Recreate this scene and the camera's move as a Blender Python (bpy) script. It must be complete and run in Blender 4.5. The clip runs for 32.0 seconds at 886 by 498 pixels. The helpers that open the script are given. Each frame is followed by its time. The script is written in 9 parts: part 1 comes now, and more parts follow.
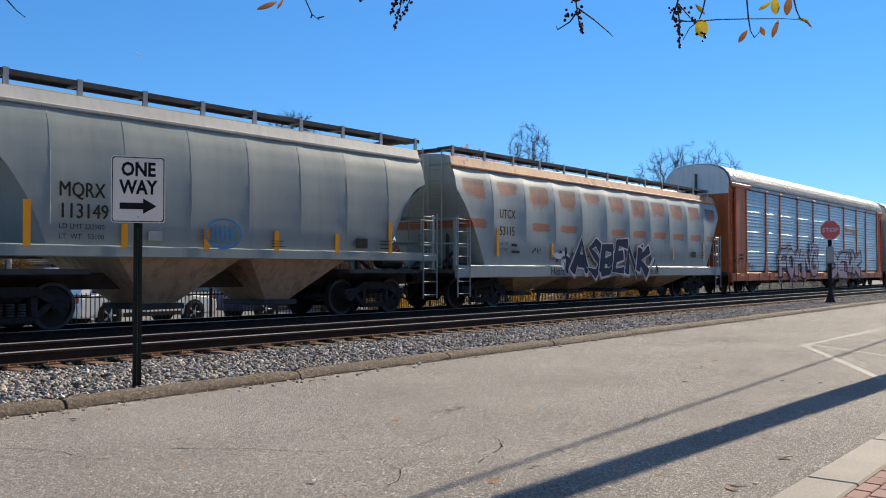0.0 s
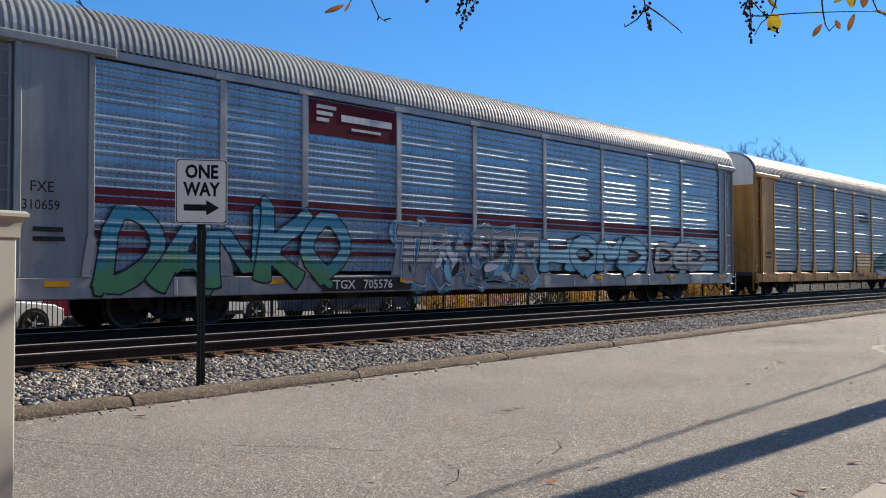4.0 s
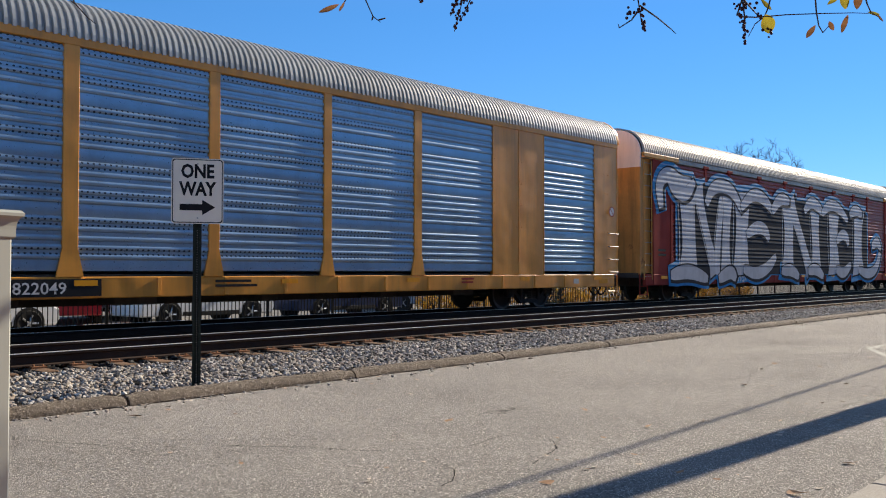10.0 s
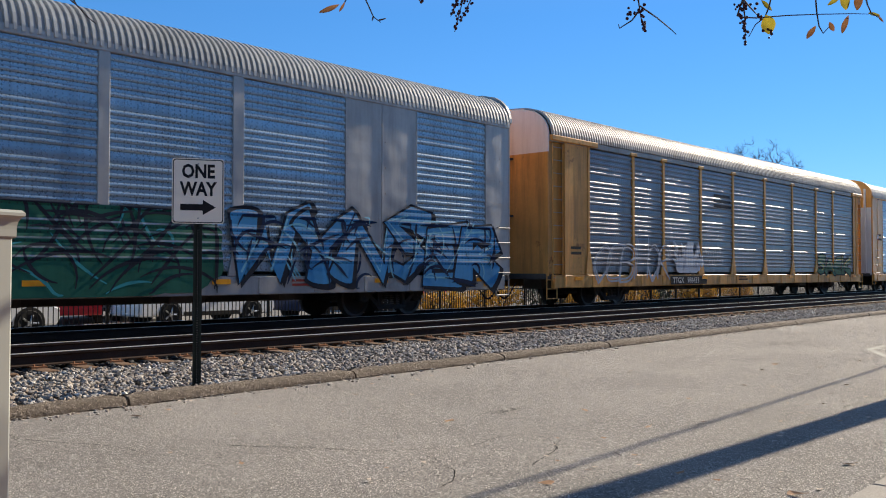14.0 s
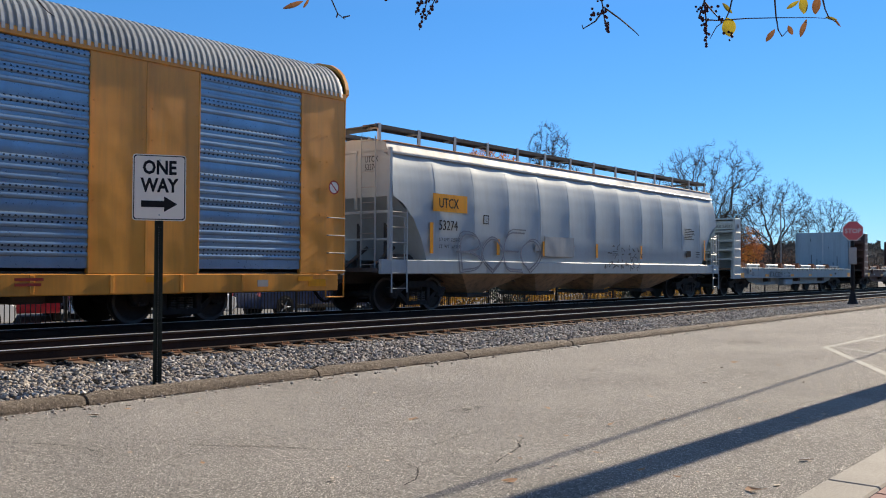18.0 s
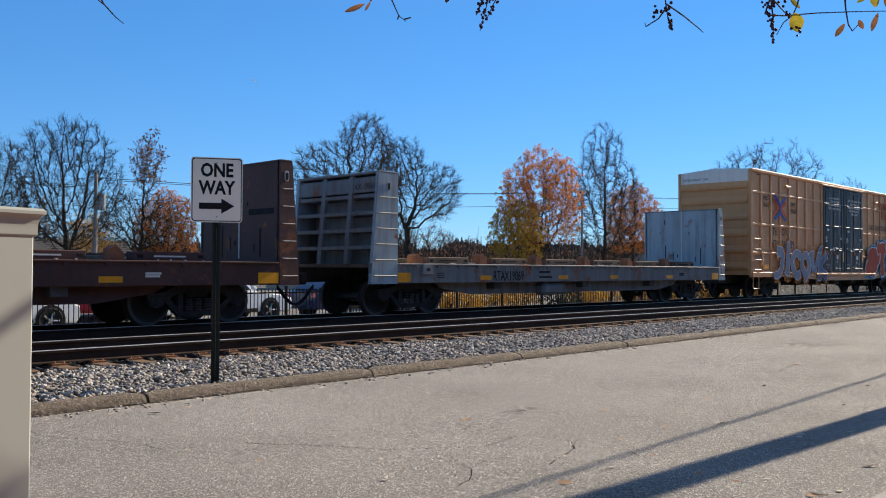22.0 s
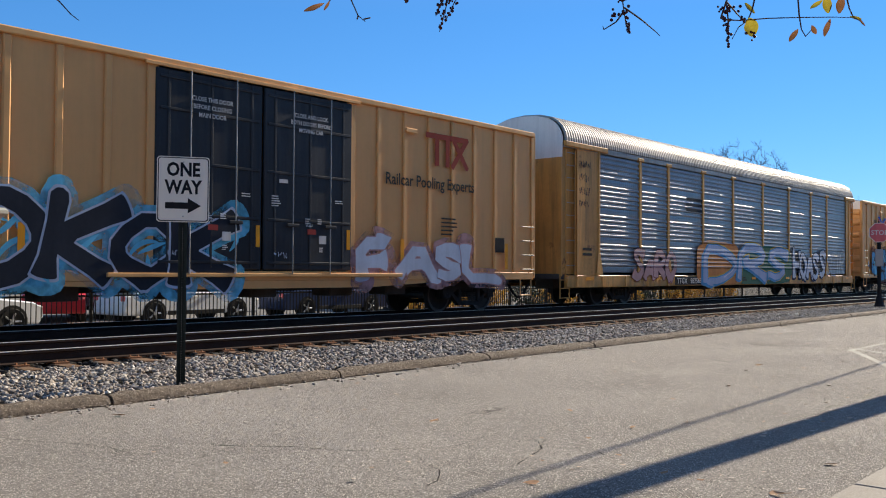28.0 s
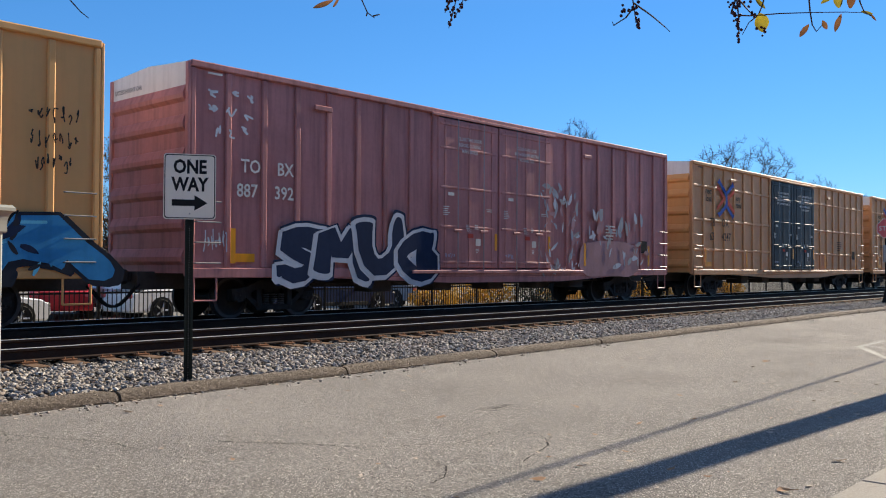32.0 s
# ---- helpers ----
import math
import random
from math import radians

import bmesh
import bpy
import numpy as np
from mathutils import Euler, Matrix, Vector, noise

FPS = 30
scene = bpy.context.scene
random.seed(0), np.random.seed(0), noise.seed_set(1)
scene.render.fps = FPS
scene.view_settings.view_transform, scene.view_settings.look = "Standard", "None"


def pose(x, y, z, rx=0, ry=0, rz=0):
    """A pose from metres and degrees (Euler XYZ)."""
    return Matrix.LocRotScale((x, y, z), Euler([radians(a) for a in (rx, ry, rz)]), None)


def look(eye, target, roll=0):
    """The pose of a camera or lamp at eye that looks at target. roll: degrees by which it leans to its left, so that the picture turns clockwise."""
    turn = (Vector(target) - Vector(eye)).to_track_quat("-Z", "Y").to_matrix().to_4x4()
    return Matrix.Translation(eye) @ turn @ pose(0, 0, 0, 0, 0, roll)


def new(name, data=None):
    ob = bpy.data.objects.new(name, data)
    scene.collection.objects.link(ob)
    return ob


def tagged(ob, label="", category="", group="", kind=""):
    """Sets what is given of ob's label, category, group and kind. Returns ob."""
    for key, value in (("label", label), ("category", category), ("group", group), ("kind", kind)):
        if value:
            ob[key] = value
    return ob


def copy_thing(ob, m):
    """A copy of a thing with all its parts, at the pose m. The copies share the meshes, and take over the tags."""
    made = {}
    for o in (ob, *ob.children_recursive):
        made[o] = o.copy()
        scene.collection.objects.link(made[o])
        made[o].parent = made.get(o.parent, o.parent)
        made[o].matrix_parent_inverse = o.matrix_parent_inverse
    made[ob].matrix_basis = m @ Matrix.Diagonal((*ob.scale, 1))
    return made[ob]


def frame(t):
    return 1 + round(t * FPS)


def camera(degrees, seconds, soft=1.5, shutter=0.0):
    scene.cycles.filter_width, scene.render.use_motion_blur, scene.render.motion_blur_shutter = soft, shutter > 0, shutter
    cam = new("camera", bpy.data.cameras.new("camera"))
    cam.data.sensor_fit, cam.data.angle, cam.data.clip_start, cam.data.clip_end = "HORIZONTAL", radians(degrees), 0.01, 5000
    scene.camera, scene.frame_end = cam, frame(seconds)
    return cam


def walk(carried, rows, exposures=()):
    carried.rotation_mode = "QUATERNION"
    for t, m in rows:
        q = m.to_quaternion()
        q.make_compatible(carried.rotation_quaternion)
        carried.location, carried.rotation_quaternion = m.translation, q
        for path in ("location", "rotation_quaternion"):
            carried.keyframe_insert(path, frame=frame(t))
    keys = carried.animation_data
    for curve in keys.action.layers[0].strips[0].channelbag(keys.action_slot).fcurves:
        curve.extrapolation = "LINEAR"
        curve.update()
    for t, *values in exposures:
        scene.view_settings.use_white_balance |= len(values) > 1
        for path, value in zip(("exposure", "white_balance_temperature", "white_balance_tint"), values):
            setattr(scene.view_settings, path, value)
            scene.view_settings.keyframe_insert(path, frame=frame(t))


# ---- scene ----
# Units: metres. x runs along the tracks, y away from the viewer across street and tracks, z up from the road.
EYE = 1.34            # camera height over the road
RAIL = 0.26           # top of rail over the road
LOT = -0.3           # ground behind the tracks, below the road
TRACK_NEAR, TRACK_FAR = 12.65, 16.53   # centre lines
SPEED = 15.6          # m/s of the train towards -x

cam = camera(53.2, 32.0, soft=1.05)
PATH = [
    (0.0, -50.85, 1.41, 0.04),
    (0.5, -50.83, 1.35, 0.03),
    (1.0, -50.83, 1.36, 0.02),
    (1.5, -50.61, 1.41, 0.04),
    (2.0, -49.38, 1.38, 0.05),
    (2.5, -48.27, 1.40, 0.19),
    (3.0, -47.53, 1.41, 0.14),
    (3.5, -47.20, 1.42, 0.09),
    (4.0, -47.10, 1.42, 0.09),
    (4.5, -47.10, 1.43, 0.10),
    (6.5, -47.13, 1.42, 0.05),
    (7.0, -47.29, 1.42, 0.04),
    (7.5, -47.37, 1.42, 0.02),
    (8.0, -47.37, 1.40, 0.02),
    (8.5, -47.36, 1.42, -0.01),
    (9.0, -47.36, 1.43, -0.02),
    (9.5, -47.35, 1.42, -0.03),
    (10.0, -47.35, 1.43, -0.02),
    (10.5, -47.33, 1.43, -0.04),
    (11.0, -47.32, 1.42, -0.02),
    (11.5, -47.32, 1.44, -0.06),
    (12.0, -47.32, 1.43, -0.03),
    (12.5, -47.32, 1.44, -0.06),
    (13.0, -47.32, 1.41, -0.06),
    (13.5, -47.32, 1.43, -0.09),
    (14.0, -47.32, 1.45, -0.09),
    (14.5, -47.32, 1.42, -0.12),
    (15.0, -47.59, 1.42, -0.10),
    (15.5, -48.54, 1.33, -0.28),
    (17.5, -50.61, 1.42, -0.23),
    (18.0, -49.64, 1.35, -0.27),
    (18.5, -48.14, 1.27, -0.16),
    (19.0, -47.16, 1.33, -0.15),
    (19.5, -46.49, 1.37, -0.13),
    (20.0, -46.25, 1.36, -0.18),
    (20.5, -46.19, 1.35, -0.13),
    (21.0, -46.21, 1.37, -0.20),
    (21.5, -46.21, 1.38, -0.23),
    (22.0, -46.20, 1.38, -0.23),
    (22.5, -46.20, 1.38, -0.23),
    (23.0, -46.19, 1.40, -0.23),
    (23.5, -46.19, 1.39, -0.23),
    (24.0, -46.19, 1.38, -0.27),
    (24.5, -46.32, 1.45, -0.26),
    (26.5, -47.88, 1.44, -0.31),
    (27.0, -47.94, 1.43, -0.31),
    (27.5, -48.11, 1.44, -0.35),
    (28.0, -48.24, 1.44, -0.35),
    (28.5, -47.93, 1.44, -0.25),
    (29.0, -47.88, 1.52, -0.18),
    (29.5, -47.85, 1.48, -0.19),
    (30.0, -47.78, 1.22, -0.19),
    (30.5, -47.82, 1.06, -0.25),
    (31.0, -47.84, 1.10, -0.19),
    (31.5, -47.86, 1.17, -0.27),
    (32.0, -47.83, 1.22, -0.26),
]
walk(cam, [(t, pose(0, 0, EYE, 90 + p, r, w)) for t, w, p, r in PATH])

# ---- world and sun ----
SUN_EL, SUN_AZ = radians(27), radians(-2.2)     # azimuth from +x, towards the viewer's side
world = bpy.data.worlds.new("sky")
scene.world = world
world.use_nodes = True
wn = world.node_tree
sky = wn.nodes.new("ShaderNodeTexSky")
sky.sky_type, sky.sun_disc = "NISHITA", False
sky.sun_elevation, sky.sun_rotation = SUN_EL, radians(90) - SUN_AZ
sky.altitude, sky.air_density, sky.dust_density, sky.ozone_density = 250, 1.0, 0.0, 3.0
rich = wn.nodes.new("ShaderNodeHueSaturation")
even_sky = wn.nodes.new("ShaderNodeGamma")
even_sky.inputs["Gamma"].default_value = 0.65
tint = wn.nodes.new("ShaderNodeMix")
tint.data_type, tint.blend_type = "RGBA", "MULTIPLY"
tint.inputs[0].default_value, tint.inputs[7].default_value = 1.0, (0.606, 0.915, 1.35, 1)
wn.links.new(sky.outputs[0], even_sky.inputs["Color"])
wn.links.new(even_sky.outputs[0], tint.inputs[6])
wn.links.new(tint.outputs[2], rich.inputs["Color"])
# the dome pales towards the zenith
dome = wn.nodes.new("ShaderNodeTexCoord")
height = wn.nodes.new("ShaderNodeSeparateXYZ")
pale = wn.nodes.new("ShaderNodeMapRange")
pale.inputs["From Min"].default_value, pale.inputs["From Max"].default_value = 0.28, 0.85
pale.inputs["To Min"].default_value, pale.inputs["To Max"].default_value = 1.14, 0.74
wn.links.new(dome.outputs["Generated"], height.inputs[0])
wn.links.new(height.outputs[2], pale.inputs["Value"])
wn.links.new(pale.outputs[0], rich.inputs["Saturation"])
deep = wn.nodes.new("ShaderNodeMapRange")
deep.inputs["From Min"].default_value, deep.inputs["From Max"].default_value = 0.35, 0.9
deep.inputs["To Min"].default_value, deep.inputs["To Max"].default_value = 1.0, 0.62
wn.links.new(height.outputs[2], deep.inputs["Value"])
wn.links.new(deep.outputs[0], rich.inputs["Value"])
wn.links.new(rich.outputs[0], wn.nodes["Background"].inputs[0])
wn.nodes["Background"].inputs[1].default_value = 0.14
sun_data = bpy.data.lights.new("sun", "SUN")
sun_data.energy, sun_data.angle, sun_data.color = 5.0, radians(0.53), (1.0, 0.885, 0.71)
sun = new("sun", sun_data)
sun.matrix_basis = look((0, 0, 0), (-math.cos(SUN_EL) * math.cos(SUN_AZ), -math.cos(SUN_EL) * math.sin(SUN_AZ), -math.sin(SUN_EL)))
scene.view_settings.exposure = 0.58


# ---- mesh building ----
class G:
    """A list of faces that grows by boxes, tubes, prisms and sheets."""

    def __init__(self):
        self.v, self.f = [], []

    def add(self, v, f):
        o = len(self.v)
        self.v += v
        self.f += [tuple(i + o for i in q) for q in f]
        return self

    def box(self, x0, x1, y0, y1, z0, z1):
        v = [(x, y, z) for z in (z0, z1) for y in (y0, y1) for x in (x0, x1)]
        return self.add(v, [(0, 2, 3, 1), (4, 5, 7, 6), (0, 1, 5, 4), (2, 6, 7, 3), (0, 4, 6, 2), (1, 3, 7, 5)])

    def soft(self, x0, x1, y0, y1, z0, z1, b=0.02):
        """A box with bevelled edges."""
        v, f = [], []
        for ax in range(3):
            for s in (0, 1):
                for k in range(4):
                    a, c = k & 1, k >> 1
                    p = [0, 0, 0]
                    lo, hi = (x0, y0, z0), (x1, y1, z1)
                    o1, o2 = (ax + 1) % 3, (ax + 2) % 3
                    p[ax] = hi[ax] if s else lo[ax]
                    p[o1] = hi[o1] - b if a else lo[o1] + b
                    p[o2] = hi[o2] - b if c else lo[o2] + b
                    v.append(tuple(p))
        idx = lambda ax, s, a, c: ax * 8 + s * 4 + a + 2 * c
        for ax in range(3):
            for s in (0, 1):
                q = (idx(ax, s, 0, 0), idx(ax, s, 1, 0), idx(ax, s, 1, 1), idx(ax, s, 0, 1))
                f.append(q if s else q[::-1])
        def at(bits, ax):
            o1, o2 = (ax + 1) % 3, (ax + 2) % 3
            return idx(ax, bits[ax], bits[o1], bits[o2])
        for n in range(8):
            bits = (n & 1, n >> 1 & 1, n >> 2 & 1)
            f.append((at(bits, 0), at(bits, 1), at(bits, 2)))
            for ax in range(3):
                if bits[ax] == 0:
                    b2 = list(bits)
                    b2[ax] = 1
                    o1, o2 = (ax + 1) % 3, (ax + 2) % 3
                    f.append((at(bits, o1), at(b2, o1), at(b2, o2), at(bits, o2)))
        return self.add(v, f)

    def tube(self, p, q, r, n=6, r2=None, caps=True):
        p, q = Vector(p), Vector(q)
        d = (q - p).normalized()
        a = d.orthogonal().normalized()
        b = d.cross(a)
        r2 = r if r2 is None else r2
        v = []
        for c, k in ((p, r), (q, r2)):
            for i in range(n):
                w = 2 * math.pi * i / n
                v.append(tuple(c + a * (k * math.cos(w)) + b * (k * math.sin(w))))
        f = [(i, (i + 1) % n, n + (i + 1) % n, n + i) for i in range(n)]
        return self.add(v, f + ([tuple(range(n))[::-1], tuple(range(n, 2 * n))] if caps else []))

    def rope(self, pts, r, n=3):
        """One bent rod through the points."""
        pts = [Vector(p) for p in pts]
        o = len(self.v)
        for i, p in enumerate(pts):
            d = (pts[min(i + 1, len(pts) - 1)] - pts[max(i - 1, 0)]).normalized()
            u = d.cross(Vector((0.31, 0.17, 0.93))).normalized()
            w = d.cross(u)
            self.v += [tuple(p + (u * math.cos(6.2832 * k / n) + w * math.sin(6.2832 * k / n)) * r) for k in range(n)]
        self.f += [(o + i * n + k, o + i * n + (k + 1) % n, o + (i + 1) * n + (k + 1) % n, o + (i + 1) * n + k) for i in range(len(pts) - 1) for k in range(n)]
        return self

    def prism(self, prof, axis, a, b):
        """The polygon prof of two coordinates, drawn out along axis from a to b."""
        put = {"x": lambda u, w, t: (t, u, w), "y": lambda u, w, t: (u, t, w), "z": lambda u, w, t: (u, w, t)}[axis]
        n = len(prof)
        v = [put(u, w, a) for u, w in prof] + [put(u, w, b) for u, w in prof]
        f = [(i, (i + 1) % n, n + (i + 1) % n, n + i) for i in range(n)]
        return self.add(v, f + [tuple(range(n))[::-1], tuple(range(n, 2 * n))])

    def sheet(self, fn, nu, nv):
        v = [fn(i / nu, j / nv) for j in range(nv + 1) for i in range(nu + 1)]
        w = nu + 1
        return self.add(v, [(j * w + i, j * w + i + 1, (j + 1) * w + i + 1, (j + 1) * w + i) for j in range(nv) for i in range(nu)])

    def poly(self, pts):
        return self.add([tuple(p) for p in pts], [tuple(range(len(pts)))])

    def mesh(self, name, smooth=0):
        me = bpy.data.meshes.new(name)
        me.from_pydata(self.v, [], self.f)
        bm = bmesh.new()
        bm.from_mesh(me)
        if len(self.f) < 60000:
            bmesh.ops.recalc_face_normals(bm, faces=bm.faces)
        bm.to_mesh(me)
        bm.free()
        if smooth:
            me.polygons.foreach_set("use_smooth", [True] * len(me.polygons))
            me.set_sharp_from_angle(angle=radians(smooth))
        return me


def part(name, g, material, parent=None, label="", smooth=0, at=None):
    """One mesh object under a thing or under a part. g: a G, or a finished mesh."""
    me = g if isinstance(g, bpy.types.Mesh) else g.mesh(name, smooth)
    if not me.materials:
        me.materials.append(material)
    ob = new(name, me)
    ob.parent = parent
    if at is not None:
        ob.matrix_basis = at
    return tagged(ob, label)


def thing(name, label, category, m=None, group="", kind=""):
    ob = new(name)
    ob.empty_display_size = 0.2
    if m is not None:
        ob.matrix_basis = m
    return tagged(ob, label, category, group, kind)


# ---- materials ----
def ramp(nt, fac, stops):
    n = nt.nodes.new("ShaderNodeValToRGB")
    e = n.color_ramp.elements
    while len(e) < len(stops):
        e.new(0.5)
    for k, (p, c) in zip(e, stops):
        k.position, k.color = p, (c, c, c, 1) if not isinstance(c, tuple) else (*c, 1)
    nt.links.new(fac, n.inputs[0])
    return n.outputs[0]


def noise_at(nt, co, scale, detail=4, rough=0.55, stretch=None):
    if stretch:
        m = nt.nodes.new("ShaderNodeMapping")
        m.inputs["Scale"].default_value = stretch
        nt.links.new(co, m.inputs[0])
        co = m.outputs[0]
    n = nt.nodes.new("ShaderNodeTexNoise")
    n.inputs["Scale"].default_value, n.inputs["Detail"].default_value, n.inputs["Roughness"].default_value = scale, detail, rough
    nt.links.new(co, n.inputs["Vector"])
    return n.outputs[0]


def blend(nt, fac, a, b, kind="MIX"):
    n = nt.nodes.new("ShaderNodeMix")
    n.data_type, n.blend_type = "RGBA", kind
    for s, x in ((n.inputs[0], fac), (n.inputs[6], a), (n.inputs[7], b)):
        if isinstance(x, tuple):
            s.default_value = (*x, 1)
        elif isinstance(x, (int, float)):
            s.default_value = x
        else:
            nt.links.new(x, s)
    return n.outputs[2]


def calc(nt, op, a, b=None, c=None):
    n = nt.nodes.new("ShaderNodeMath")
    n.operation = op
    for s, x in zip(n.inputs, (a, b, c)):
        if isinstance(x, (int, float)):
            s.default_value = x
        elif x is not None:
            nt.links.new(x, s)
    return n.outputs[0]


def base_material(name):
    m = bpy.data.materials.new(name)
    m.use_nodes = True
    nt = m.node_tree
    bs = nt.nodes["Principled BSDF"]
    tc = nt.nodes.new("ShaderNodeTexCoord")
    return m, nt, bs, tc.outputs["Object"]


def paint(name, col, rough=0.5, metal=0.0, var=0.18, big=0.7, fine=14, dirt=(0.07, 0.055, 0.045), dirty=0.35, rust=0.0, bump=0.12, sway=0.06, wave=0.0, gloss=0.22):
    """Weathered paint or metal: broad tone changes, grain, streaks of dirt that run down, patches of rust, and slight dents."""
    m, nt, bs, co = base_material(name)
    info = nt.nodes.new("ShaderNodeObjectInfo")
    a = noise_at(nt, co, big, 3)
    b = noise_at(nt, co, fine, 5)
    lo, hi = tuple(x * (1 - var) for x in col), tuple(min(1, x * (1 + var)) for x in col)
    c = blend(nt, ramp(nt, a, [(0.3, 0.0), (0.7, 1.0)]), lo, hi)
    c = blend(nt, calc(nt, "MULTIPLY", ramp(nt, b, [(0.42, 0.0), (0.75, 1.0)]), 0.35 * var * 3), c, tuple(x * 0.55 for x in col))
    s = noise_at(nt, co, 1.0, 4, 0.6, (5.5, 5.5, 0.45))
    s = calc(nt, "MULTIPLY", ramp(nt, s, [(0.45, 0.0), (0.8, 1.0)]), dirty)
    c = blend(nt, s, c, dirt)
    if rust:
        r = ramp(nt, noise_at(nt, co, 1.1, 8, 0.7), [(0.62 - rust * 0.16, 0.0), (0.68 - rust * 0.14, 1.0)])
        rc = blend(nt, b, (0.16, 0.05, 0.02), (0.36, 0.13, 0.045))
        c = blend(nt, calc(nt, "MULTIPLY", r, 0.85), c, rc)
    v = calc(nt, "MULTIPLY_ADD", info.outputs["Random"], 2 * sway, 1 - sway)
    c = blend(nt, 1.0, c, v, "MULTIPLY")
    nt.links.new(c, bs.inputs["Base Color"])
    rr = calc(nt, "MULTIPLY_ADD", b, 0.25, rough - 0.12)
    nt.links.new(rr, bs.inputs["Roughness"])
    bs.inputs["Metallic"].default_value = metal
    bs.inputs["Specular IOR Level"].default_value = gloss
    bp = nt.nodes.new("ShaderNodeBump")
    bp.inputs["Strength"].default_value, bp.inputs["Distance"].default_value = bump, 0.01
    nt.links.new(b, bp.inputs["Height"])
    if wave:
        b2 = nt.nodes.new("ShaderNodeBump")
        b2.inputs["Strength"].default_value, b2.inputs["Distance"].default_value = wave, 0.12
        nt.links.new(noise_at(nt, co, 1.3, 1, 0.4), b2.inputs["Height"])
        nt.links.new(bp.outputs[0], b2.inputs["Normal"])
        bp = b2
    nt.links.new(bp.outputs[0], bs.inputs["Normal"])
    return m


def stony(name, stops, scale, rough=0.9, bump=0.6, dist=0.01, speck=0.0, speck_scale=260, big=0.4, cracks=0.0):
    """Ground of grains: colour by fine noise over broad stains, with light specks and cracks."""
    m, nt, bs, co = base_material(name)
    f = noise_at(nt, co, scale, 8, 0.72)
    g = noise_at(nt, co, big, 5, 0.6)
    c = ramp(nt, f, stops)
    c = blend(nt, ramp(nt, g, [(0.3, 0.0), (0.75, 0.55)]), c, tuple(x * 0.72 for x in stops[0][1]), "MIX")
    if speck:
        vo = nt.nodes.new("ShaderNodeTexVoronoi")
        vo.inputs["Scale"].default_value = speck_scale
        nt.links.new(co, vo.inputs["Vector"])
        sp = calc(nt, "MULTIPLY", ramp(nt, vo.outputs["Color"], [(0.72, 0.0), (0.86, 1.0)]), speck)
        c = blend(nt, sp, c, tuple(min(1, x * 1.9) for x in stops[-1][1]))
        dk = calc(nt, "MULTIPLY", ramp(nt, vo.outputs["Color"], [(0.16, 1.0), (0.3, 0.0)]), speck)
        c = blend(nt, dk, c, tuple(x * 0.35 for x in stops[0][1]))
    if cracks:
        wob = nt.nodes.new("ShaderNodeVectorMath")
        wob.operation = "MULTIPLY_ADD"
        nn = nt.nodes.new("ShaderNodeTexNoise")
        nn.inputs["Scale"].default_value = 1.7
        nn.inputs["Detail"].default_value = 6
        nt.links.new(co, nn.inputs["Vector"])
        nt.links.new(nn.outputs["Color"], wob.inputs[0])
        wob.inputs[1].default_value = (1.6, 1.6, 1.6)
        nt.links.new(co, wob.inputs[2])
        vo = nt.nodes.new("ShaderNodeTexVoronoi")
        vo.feature = "DISTANCE_TO_EDGE"
        vo.inputs["Scale"].default_value = 0.28
        nt.links.new(wob.outputs[0], vo.inputs["Vector"])
        gate = ramp(nt, noise_at(nt, co, 0.35, 3), [(0.48, 0.0), (0.6, 1.0)])
        cr = calc(nt, "MULTIPLY", ramp(nt, vo.outputs["Distance"], [(0.0, 1.0), (0.006, 0.0)]), calc(nt, "MULTIPLY", gate, cracks))
        c = blend(nt, cr, c, (0.02, 0.02, 0.02))
    nt.links.new(c, bs.inputs["Base Color"])
    bs.inputs["Roughness"].default_value = rough
    bs.inputs["Specular IOR Level"].default_value = 0.2
    bp = nt.nodes.new("ShaderNodeBump")
    bp.inputs["Strength"].default_value, bp.inputs["Distance"].default_value = bump, dist
    nt.links.new(f, bp.inputs["Height"])
    nt.links.new(bp.outputs[0], bs.inputs["Normal"])
    return m


def by_piece(name, cols, rough=0.85, island=True, bump=0.3, grain=60):
    """Each loose piece takes one of the colours; with grain."""
    m, nt, bs, co = base_material(name)
    n = nt.nodes.new("ShaderNodeNewGeometry" if island else "ShaderNodeObjectInfo")
    r = n.outputs["Random Per Island"] if island else n.outputs["Random"]
    e = ramp(nt, r, [(i / max(1, len(cols) - 1), c) for i, c in enumerate(cols)])
    f = noise_at(nt, co, grain, 4)
    e = blend(nt, calc(nt, "MULTIPLY", f, 0.5), e, tuple(x * 0.5 for x in cols[0]))
    nt.links.new(e, bs.inputs["Base Color"])
    bs.inputs["Roughness"].default_value = rough
    bp = nt.nodes.new("ShaderNodeBump")
    bp.inputs["Strength"].default_value, bp.inputs["Distance"].default_value = bump, 0.004
    nt.links.new(f, bp.inputs["Height"])
    nt.links.new(bp.outputs[0], bs.inputs["Normal"])
    return m


